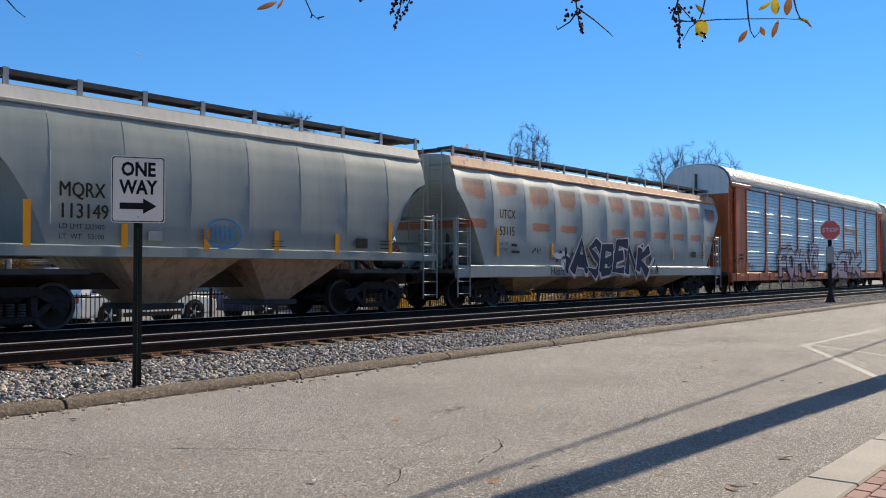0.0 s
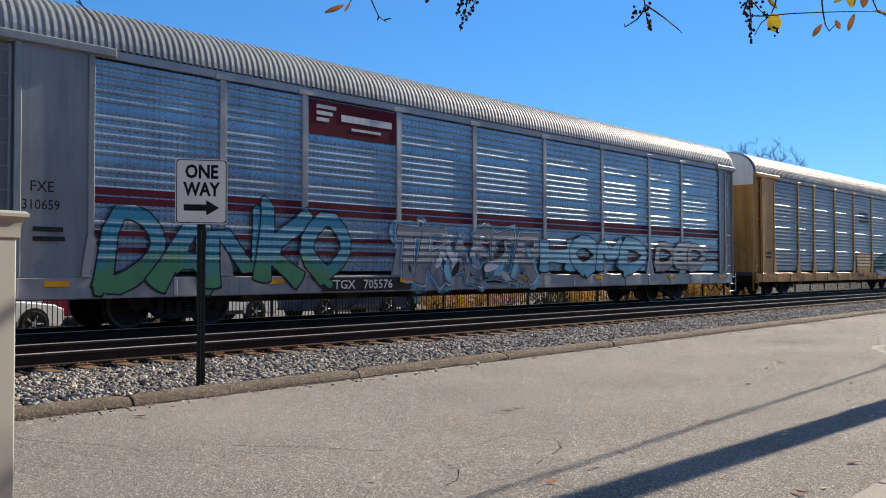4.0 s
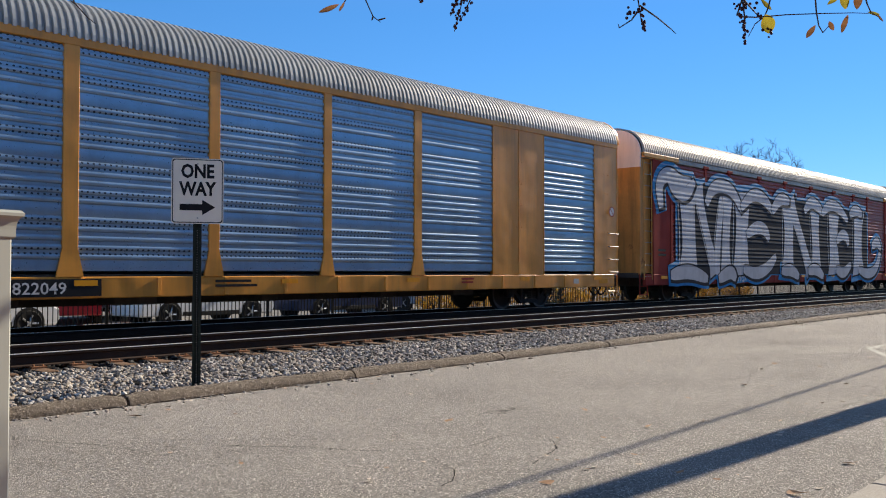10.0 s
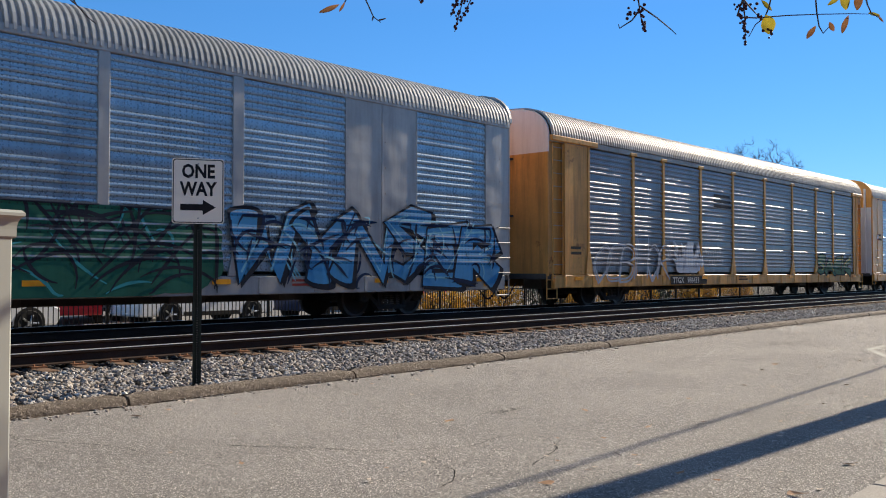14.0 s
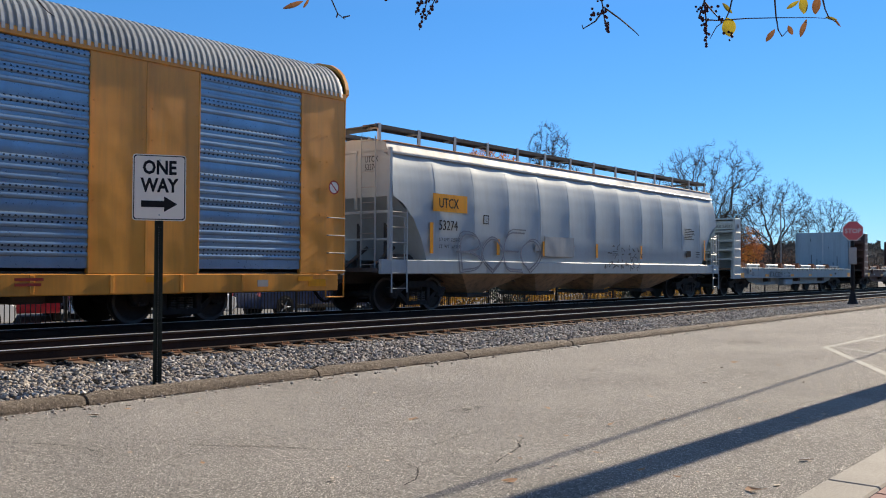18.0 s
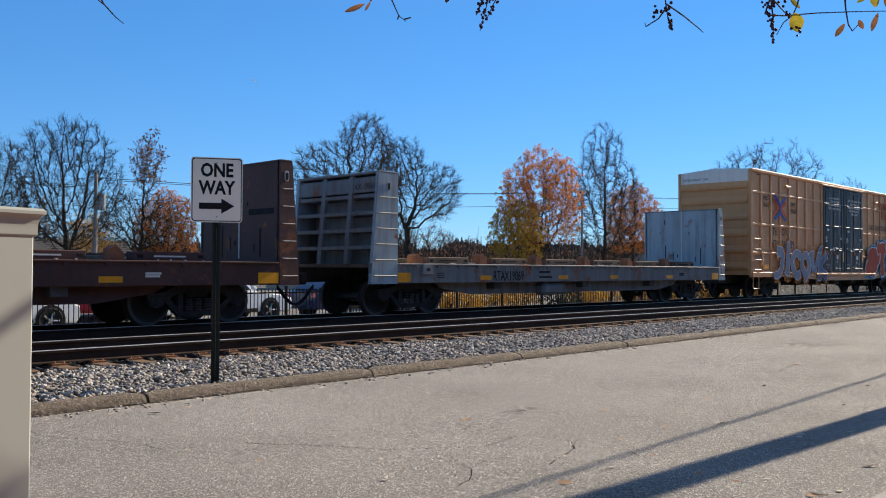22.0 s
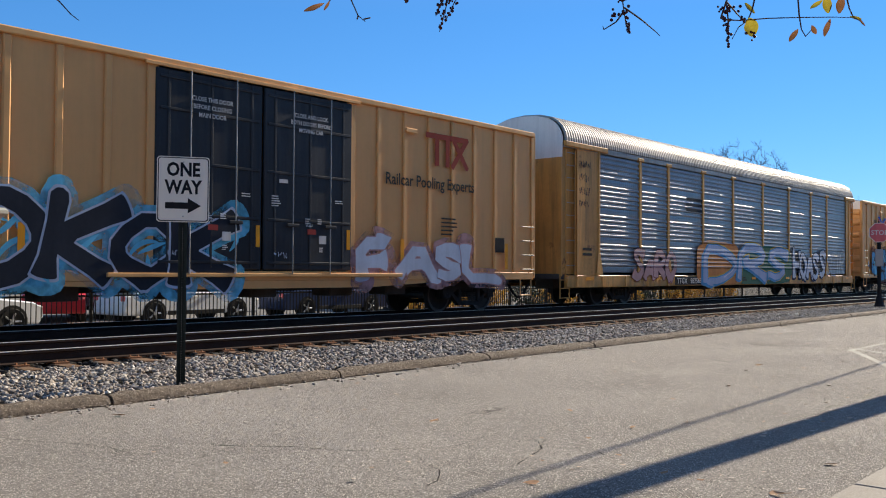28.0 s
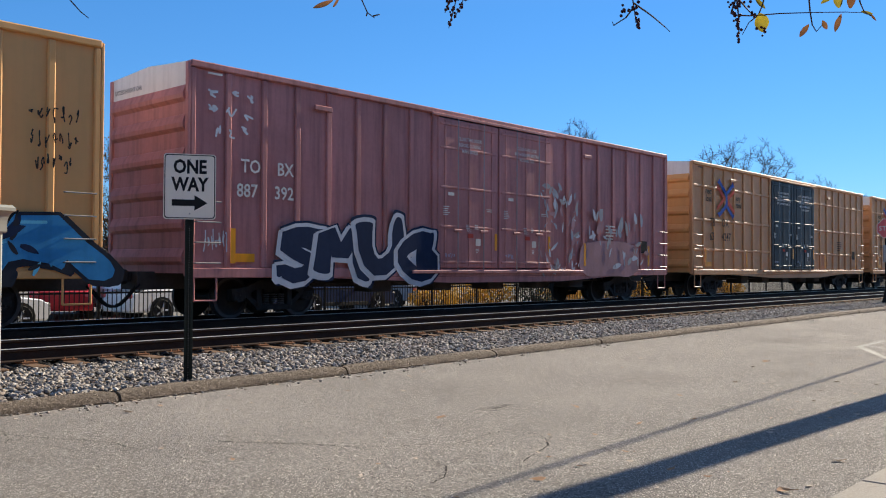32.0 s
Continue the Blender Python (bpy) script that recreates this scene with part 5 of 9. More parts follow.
def hanging_leaf(x, y, length, turn, mat_, wide=0.42):
    c = hang(U(x), Wv(y), rt_.uniform(-0.03, 0.03))
    rgt, up, fw = Vector((math.cos(YAW), math.sin(YAW), 0)), Vector((0, 0, 1)), Vector((-math.sin(YAW), math.cos(YAW), 0))
    a = rgt * math.cos(radians(turn)) + up * math.sin(radians(turn))
    b = (-rgt * math.sin(radians(turn)) + up * math.cos(radians(turn))) * 0.8 + fw * 0.6
    s = length / 1565.6 * NEAR
    rows = 7
    g = G()
    def pt(u, w):
        k = math.sin(math.pi * min(1, u * 0.94 + 0.04)) ** 0.8 * wide
        return tuple(c + a * (s * (u - 0.5)) + b * (s * k * (w - 0.5)) + fw * (0.14 * s * math.sin(u * 3) - 0.5 * s * k * abs(w - 0.5)))
    g.sheet(pt, rows, 4)
    part("leaf", g, mat_, spray, smooth=60)


M["leaf_gold"] = paint("golden_leaf", (0.46, 0.37, 0.04), 0.5, 0, 0.25, 30, 120, (0.2, 0.09, 0.02), 0.3)
M["leaf_rust"] = paint("rusty_leaf", (0.30, 0.14, 0.055), 0.55, 0, 0.25, 30, 120, (0.12, 0.05, 0.02), 0.3)
see_through(M["leaf_gold"], 0.35)
see_through(M["leaf_rust"], 0.3)
twig([(600, -60), (613, -8), (630, 30), (643, 40)])
twig([(630, 30), (628, 36)])
twig([(640, 36), (652, 33)])
twig([(585, -60), (581, 0), (572, 14)])
hanging_leaf(551, 15, 38, 22, M["leaf_rust"], 0.42)
hanging_leaf(574, 12, 20, 60, M["leaf_rust"], 0.4)
twig([(70, -40), (95, 5), (118, 30), (132, 41)])
twig([(95, 5), (85, -2)])
twig([(705, -50), (712, 0), (716, 5)])
berries(712, 717, -6, 5, 5)
for x0, y0, x1, y1, n in ((800, -40, 775, 58, 34), (818, -30, 785, 40, 22), (790, -20, 768, 30, 14)):
    twig([(x0 + 8, y0 - 30), (x0, y0), ((x0 + x1) / 2, (y0 + y1) / 2), (x1, y1)])
    berries(x0, x1, y0, y1, n)
twig([(1103, -60), (1101, 0), (1107, 40), (1112, 56)])
berries(1100, 1113, -10, 60, 30)
twig([(1103, 20), (1090, 38), (1068, 52), (1066, 45)])
twig([(1104, 12), (1135, 34), (1160, 55), (1168, 63)])
berries(1098, 1078, 16, 40, 8)
twig([(1300, -50), (1286, 0), (1276, 30), (1286, 33), (1310, 34), (1360, 30), (1420, 28), (1480, 27), (1508, 28)], 0.0032)
twig([(1286, 0), (1305, 22), (1318, 36)])
twig([(1286, 2), (1290, 40), (1290, 80)])
berries(1284, 1290, 4, 80, 40)
twig([(1340, -20), (1332, 15), (1324, 34), (1308, 46), (1296, 68)])
berries(1310, 1318, 10, 34, 8)
hanging_leaf(1328, 12, 26, -45, M["leaf_gold"], 0.62)
hanging_leaf(1330, 46, 34, 100, M["leaf_gold"], 0.75)
berries(1325, 1338, 58, 66, 7)
twig([(1412, -30), (1416, 25), (1420, 50), (1427, 62), (1438, 50)])
hanging_leaf(1406, 60, 28, 55, M["leaf_rust"], 0.4)
hanging_leaf(1442, 50, 18, 115, M["leaf_rust"], 0.5)
hanging_leaf(1447, 4, 28, 35, M["leaf_gold"], 0.35)
hanging_leaf(1466, 4, 32, 95, M["leaf_gold"], 0.5)
hanging_leaf(1490, 4, 34, 80, M["leaf_rust"], 0.45)
hanging_leaf(1466, 46, 34, 70, M["leaf_rust"], 0.3)
twig([(1498, -20), (1505, 10), (1512, 26), (1524, 34)])
hanging_leaf(1517, 28, 22, -10, M["leaf_gold"], 0.5)
hanging_leaf(1528, 36, 18, -50, M["leaf_rust"], 0.5)


# ---- the train ----
# Each car: x from its front (towards -x) to its rear, y across (-y faces the street), z up from the rail.
TRAIN, WHEELSETS = [], []
SIDE = 1.55


def start_car(name, label, category, s, group):
    t = thing(name, label, category, pose(s, TRACK_FAR, RAIL), group)
    TRAIN.append((t, s))
    return t


# bogie: side frames with springs, bolster; wheelsets turn
def lathe(prof, m=26):
    """Rings of (radius, y) about the y axis."""
    n = len(prof)
    vs = [(r * math.cos(2 * math.pi * i / m), u, r * math.sin(2 * math.pi * i / m)) for i in range(m) for r, u in prof]
    return vs, [(i * n + k, i * n + k + 1, ((i + 1) % m) * n + k + 1, ((i + 1) % m) * n + k) for i in range(m) for k in range(n - 1)]


WR = 0.44
gw = G()
for s in (-1, 1):
    prof = [(0.0, 0.80), (0.10, 0.80), (0.11, 0.77), (0.16, 0.755), (0.34, 0.76), (0.37, 0.79), (WR, 0.79), (WR, 0.69), (WR + 0.025, 0.685), (WR + 0.025, 0.66), (0.36, 0.66), (0.30, 0.69), (0.12, 0.68), (0.09, 0.6), (0.0, 0.6)]
    vs, fs = lathe([(r, s * u) for r, u in prof])
    gw.add(vs, fs)
gw.tube((0, -0.62, 0), (0, 0.62, 0), 0.085, 10)
for s in (-1, 1):
    gw.tube((0, s * 0.79, 0), (0, s * 1.12, 0), 0.10, 10)
    for k in range(3):
        a = 2.1 * k
        gw.tube((0.055 * math.cos(a), s * 1.11, 0.055 * math.sin(a)), (0.055 * math.cos(a), s * 1.14, 0.055 * math.sin(a)), 0.016, 5)
WHEEL_ME = gw.mesh("wheelset", 35)
WHEEL_ME.materials.append(M["wheel"])
vs, fs = lathe([(0.375, -0.795), (WR - 0.004, -0.795)], 30)
RIM_ME = G().add(vs, fs).mesh("tread")
RIM_ME.materials.append(M["tread"])

gb = G()
for s in (-1, 1):
    y0, y1 = (-1.12, -0.94) if s < 0 else (0.94, 1.12)
    top = [(-1.08, 0.62), (-0.72, 0.66), (-0.42, 0.80), (0.42, 0.80), (0.72, 0.66), (1.08, 0.62), (1.08, 0.50), (0.74, 0.48), (0.45, 0.62), (-0.45, 0.62), (-0.74, 0.48), (-1.08, 0.50)]
    gb.prism(top, "y", y0, y1)
    low = [(-0.80, 0.52), (-0.42, 0.17), (0.42, 0.17), (0.80, 0.52), (0.66, 0.52), (0.36, 0.28), (-0.36, 0.28), (-0.66, 0.52)]
    gb.prism(low, "y", y0 + 0.02, y1 - 0.02)
    for q in (-1, 1):
        gb.soft(q * 0.40 - 0.06, q * 0.40 + 0.06, y0, y1, 0.25, 0.66, 0.015)
        gb.soft(q * 0.89 - 0.16, q * 0.89 + 0.16, y0 - 0.01, y1 + 0.01, 0.36, 0.60, 0.04)
gb.soft(-0.24, 0.24, -1.02, 1.02, 0.52, 0.78, 0.03)
BOGIE_ME = gb.mesh("bogie")
BOGIE_ME.materials.append(M["bogie"])
gs = G()
for s in (-1, 1):
    for q in (-0.2, 0, 0.2):
        for k in range(5):
            gs.tube((q, s * 1.06, 0.29 + k * 0.048), (q, s * 1.06, 0.315 + k * 0.048), 0.075, 8)
SPRING_ME = gs.mesh("springs")
SPRING_ME.materials.append(M["under"])


def bogie(car, x):
    b = part("bogie", BOGIE_ME, M["bogie"], car, at=pose(x, 0, 0))
    tagged(part("spring_nest", SPRING_ME, M["under"], b), kind="stuff")
    for q in (-0.89, 0.89):
        w = part("wheelset", WHEEL_ME, M["wheel"], b, at=pose(q, 0, WR))
        WHEELSETS.append((w, q))
    for q in (-0.89, 0.89):
        part("tread", RIM_ME, M["tread"], b, "bright worn wheel rim", at=pose(q, 0, WR))


def coupler(car, x, d):
    g = G().soft(min(x, x + d * 0.75), max(x, x + d * 0.75), -0.09, 0.09, 0.78, 0.98, 0.02)
    g.soft(min(x + d * 0.62, x + d * 0.98), max(x + d * 0.62, x + d * 0.98), -0.16, 0.16, 0.74, 1.02, 0.05)
    part("coupler", g, M["bogie"], car)
    h, ring = G(), []
    for q in range(13):
        t = q / 12
        ring += [(x + d * t, -0.32 + 0.028 * math.cos(1.0472 * k), 0.72 - 0.42 * math.sin(math.pi * t * 0.95) ** 1.2 + 0.028 * math.sin(1.0472 * k)) for k in range(6)]
    h.add(ring, [(6 * q + k, 6 * q + (k + 1) % 6, 6 * q + 6 + (k + 1) % 6, 6 * q + 6 + k) for q in range(12) for k in range(6)])
    part("brake_hose", h, M["rubber"], car)


def ladder(car, x0, x1, y, z0, z1, n, mat_, side="y", rail=0.022, name="ladder"):
    """Stiles and rungs; side y: on the side wall from x0 to x1; side x: on the end wall at x0, across y..x1."""
    if side == "y":
        a, b = (lambda z: (x0, y, z)), (lambda z: (x1, y, z))
    else:
        a, b = (lambda z: (x0, y, z)), (lambda z: (x0, x1, z))
    st = G()
    for e in (a, b):
        st.tube(e(z0 - 0.1), e(z1 + 0.1), rail, 6)
    l = part(name, st, mat_, car)
    for k in range(n):
        z = z0 + (z1 - z0) * k / max(1, n - 1)
        part("rung", G().tube(a(z), b(z), 0.011, 6), M["galv"], l)
    return l


def grabs(car, x0, x1, y, zs, mat_):
    for z in zs:
        g = G().tube((x0, y, z), (x1, y, z), 0.013, 6).tube((x0, y, z), (x0, y + 0.06, z), 0.013, 6).tube((x1, y, z), (x1, y + 0.06, z), 0.013, 6)
        part("grab_iron", g, mat_, car)


def plate(car, x0, x1, z0, z1, y, mat_, name="placard", label=""):
    return part(name, G().box(x0, x1, y, y + 0.006, z0, z1), mat_, car, label)


def bars(car, x, z, w, n, y, mat_, h=0.035, gap=0.06, seed=1):
    """Unreadable small print as plain bars."""
    r = random.Random(seed)
    g = G()
    for k in range(n):
        g.box(x, x + w * r.uniform(0.6, 1), y, y + 0.003, z - k * gap, z - k * gap + h)
    return part("small_print", g, mat_, car)


# ---- sprayed lettering ----
STROKES = dict(A="00.26.40 12.32", B="00.06.36.44.23.03 23.42.30.00", C="45.26.04.02.20.41", D="00.06.26.44.42.20.00", E="46.06.00.40 03.33", F="00.06.46 03.33",
               G="45.26.04.02.20.41.43.23", H="00.06 40.46 03.43", I="20.26", J="16.46.42.20.01", K="00.06 46.03.40", L="06.00.40", M="00.06.22.46.40", N="00.06.40.46",
               O="20.02.04.26.44.42.20", P="00.06.36.44.23.03", R="00.06.36.44.23.03 13.40", S="45.26.05.23.42.20.01", T="06.46 26.20", U="06.02.20.42.46",
               V="06.20.46", W="06.10.24.30.46", X="00.46 06.40", Y="06.23.46 23.20", Z="06.46.00.40")


def ribbon(g, p, q, w0, w1, y, over):
    (x0, z0), (x1, z1) = p, q
    d = math.hypot(x1 - x0, z1 - z0) or 1
    ux, uz = (x1 - x0) / d, (z1 - z0) / d
    x0, z0, x1, z1 = x0 - ux * w0 * over, z0 - uz * w0 * over, x1 + ux * w1 * over, z1 + uz * w1 * over
    g.poly([(x0 - uz * w0, y, z0 + ux * w0), (x0 - ux * w0 * 0.35, y, z0 - uz * w0 * 0.35), (x0 + uz * w0, y, z0 - ux * w0), (x1 + uz * w1, y, z1 - ux * w1), (x1 + ux * w1 * 0.5, y, z1 + uz * w1 * 0.5), (x1 - uz * w1, y, z1 + ux * w1)])


RIBBED = {}


def misted(nt, bs, tc, thin):
    """A thin mist of paint that covers in patches only."""
    clear = nt.nodes.new("ShaderNodeBsdfTransparent")
    mx = nt.nodes.new("ShaderNodeMixShader")
    cover = ramp(nt, noise_at(nt, tc.outputs["Object"], 1.3, 5, 0.62), [(0.40, 1 - thin), (0.62, 1.0)])
    nt.links.new(cover, mx.inputs[0])
    nt.links.new(clear.outputs[0], mx.inputs[1])
    nt.links.new(bs.outputs[0], mx.inputs[2])
    nt.links.new(mx.outputs[0], nt.nodes["Material Output"].inputs[0])
    return True


def on_sheet(car, mat_, thin=0.0):
    """The same spray paint over ribbed rack sheets: glints painted pale and metallic on the crests of the ribs, with
    the slots showing through.
    """
    ribbed = car.name.startswith("rack_car")
    if mat_ is None or not (ribbed or thin):
        return mat_
    key = (mat_.name, thin, ribbed)
    if key not in RIBBED:
        m = mat_.copy()
        nt = m.node_tree
        bs = nt.nodes["Principled BSDF"]
        tc = nt.nodes.new("ShaderNodeTexCoord")
        if not ribbed:
            RIBBED[key] = misted(nt, bs, tc, thin) and m
            return m
        sp = nt.nodes.new("ShaderNodeSeparateXYZ")
        nt.links.new(tc.outputs["Object"], sp.inputs[0])
        tier = 0.935
        up = calc(nt, "MULTIPLY", calc(nt, "FRACT", calc(nt, "DIVIDE", calc(nt, "SUBTRACT", sp.outputs[2], 1.08), tier)), tier)
        rib = calc(nt, "FRACT", calc(nt, "DIVIDE", calc(nt, "SUBTRACT", up, 0.159), 0.1552))
        sheet = calc(nt, "MULTIPLY", calc(nt, "GREATER_THAN", up, 0.159), calc(nt, "GREATER_THAN", sp.outputs[2], 1.08))
        swell = calc(nt, "MULTIPLY", calc(nt, "SINE", calc(nt, "MULTIPLY", rib, 3.1416)), sheet)
        bp = nt.nodes.new("ShaderNodeBump")
        bp.inputs["Strength"].default_value, bp.inputs["Distance"].default_value = 0.5, 0.028
        nt.links.new(swell, bp.inputs["Height"])
        nt.links.new(bs.inputs["Normal"].links[0].from_socket, bp.inputs["Normal"])
        nt.links.new(bp.outputs[0], bs.inputs["Normal"])
        # pale metallic bands painted where light would glint along the rib crests
        crest_glint = calc(nt, "MULTIPLY", ramp(nt, calc(nt, "ABSOLUTE", calc(nt, "SUBTRACT", rib, 0.56)), [(0.05, 1.0), (0.16, 0.0)]), sheet)
        crest_glint = calc(nt, "MULTIPLY", crest_glint, ramp(nt, noise_at(nt, tc.outputs["Object"], 0.8, 3, 0.6, (1, 1, 5)), [(0.36, 0.15), (0.6, 0.85)]))
        if mat_.name in ("spray_black", "spray_navy", "spray_wine", "spray_pine"):
            crest_glint = calc(nt, "MULTIPLY", crest_glint, 0.25)
        old = bs.inputs["Base Color"].links[0].from_socket
        u = calc(nt, "MULTIPLY", calc(nt, "SUBTRACT", calc(nt, "FRACT", calc(nt, "MULTIPLY", sp.outputs[0], 8.0)), 0.5), 1.9)
        w = calc(nt, "SUBTRACT", calc(nt, "FRACT", calc(nt, "MULTIPLY", sp.outputs[2], 13.0)), 0.5)
        d = calc(nt, "ADD", calc(nt, "MULTIPLY", u, u), calc(nt, "MULTIPLY", w, w))
        old = blend(nt, calc(nt, "MULTIPLY", calc(nt, "MULTIPLY", calc(nt, "LESS_THAN", d, 0.06), sheet), 0.5), old, (0.02, 0.022, 0.026))
        nt.links.new(blend(nt, crest_glint, old, (0.55, 0.58, 0.62)), bs.inputs["Base Color"])
        nt.links.new(calc(nt, "MULTIPLY", crest_glint, 0.7), bs.inputs["Metallic"])
        bs.inputs["Specular IOR Level"].default_value = 0.04 if mat_.name in ("spray_black", "spray_navy", "spray_wine", "spray_pine") else 0.2
        if thin:
            misted(nt, bs, tc, thin)
        RIBBED[key] = m
    return RIBBED[key]


def rounded(pts, n=2):
    """Corners of a line cut off n times."""
    for _ in range(n):
        q = [pts[0]]
        for a, b in zip(pts, pts[1:]):
            q += [(a[0] * 0.75 + b[0] * 0.25, a[1] * 0.75 + b[1] * 0.25), (a[0] * 0.25 + b[0] * 0.75, a[1] * 0.25 + b[1] * 0.75)]
        pts = q + [pts[-1]]
    return pts


def band_of_paint(g, pts, ws, y, blunt=0.0, grow=0.0):
    """One continuous band of paint of half widths ws along the points; ends round (0) to cut off (1), drawn out by grow."""
    n = len(pts)
    vs, caps = [], []
    for i, (x, z) in enumerate(pts):
        (x0, z0), (x1, z1) = pts[max(0, i - 1)], pts[min(n - 1, i + 1)]
        d = math.hypot(x1 - x0, z1 - z0) or 1
        c, s_ = (x1 - x0) / d, (z1 - z0) / d
        dy, w = y - 0.00001 * i, ws[i]
        if i in (0, n - 1):
            x, z = x + (-grow if i == 0 else grow) * c, z + (-grow if i == 0 else grow) * s_
            turn = math.atan2(s_, c) + (math.pi / 2 if i == 0 else -math.pi / 2)
            for q in range(1, 6):
                a, k = math.pi * q / 6, (1 - blunt) * math.sin(math.pi * q / 6)
                along, across = w * k, w * math.cos(a)
                u = turn + math.pi / 2
                caps.append((x + along * math.cos(u) + across * math.cos(turn), dy, z + along * math.sin(u) + across * math.sin(turn)))
        vs += [(x - s_ * w, dy, z + c * w), (x + s_ * w, dy, z - c * w)]
    fs = [(2 * i, 2 * i + 2, 2 * i + 3, 2 * i + 1) for i in range(n - 1)]
    o = len(vs)
    fs += [(0, *range(o, o + 5), 1), (2 * n - 1, *range(o + 5, o + 10), 2 * n - 2)]
    g.add(vs + caps, fs)


def pull(g, pts, ws, y, over=0.5, cut=0.0):
    """One pull of the can: a mitred band of changing width along the points."""
    n = len(pts)
    left, right = [], []
    for i, (x, z) in enumerate(pts):
        x0, z0 = pts[max(0, i - 1)]
        x1, z1 = pts[min(n - 1, i + 1)]
        if 0 < i < n - 1:
            a, b = math.atan2(z - z0, x - x0), math.atan2(z1 - z, x1 - x)
            t = (b - a + math.pi) % (2 * math.pi) - math.pi
            m, k = a + t / 2, min(1.45, 1 / max(0.35, math.cos(t / 2)))
            ex = 0
        else:
            m, k = math.atan2(z1 - z0, x1 - x0), 1
            ex = (-1 if i == 0 else 1) * ws[i] * over
        c, s_ = math.cos(m), math.sin(m)
        w = ws[i] * k
        sk = cut * ws[i] * (0 if 0 < i < n - 1 else 1)
        left.append((x + c * (ex + sk) - s_ * w, z + s_ * (ex + sk) + c * w))
        right.append((x + c * (ex - sk) + s_ * w, z + s_ * (ex - sk) - c * w))
    for i in range(n - 1):
        d = y - 0.00002 * (len(g.f) % 24)
        g.poly([(u, d, v) for u, v in (left[i], left[i + 1], right[i + 1], right[i])])


def cloud(x0, x1, z0, z1, y, r):
    """One puffy sprayed patch behind a word."""
    w, h = (x1 - x0) / 2, (z1 - z0) / 2
    cx, cz = (x0 + x1) / 2, (z0 + z1) / 2
    pts, ph = [], r.uniform(0, 6)
    m = 96
    lobes = max(7, int(w * 3))
    for k in range(m):
        a = 6.2832 * k / m
        c, s_ = math.cos(a), math.sin(a)
        puff = 1 + 0.10 * abs(math.sin(lobes * a / 2 + ph)) + r.uniform(-0.015, 0.015)
        pts.append((cx + w * math.copysign(abs(c) ** 0.45, c) * (1 + 0.25 * (puff - 1)), y, max(0.62, cz + h * math.copysign(abs(s_) ** 0.6, s_) * puff)))
    return G().poly(pts)


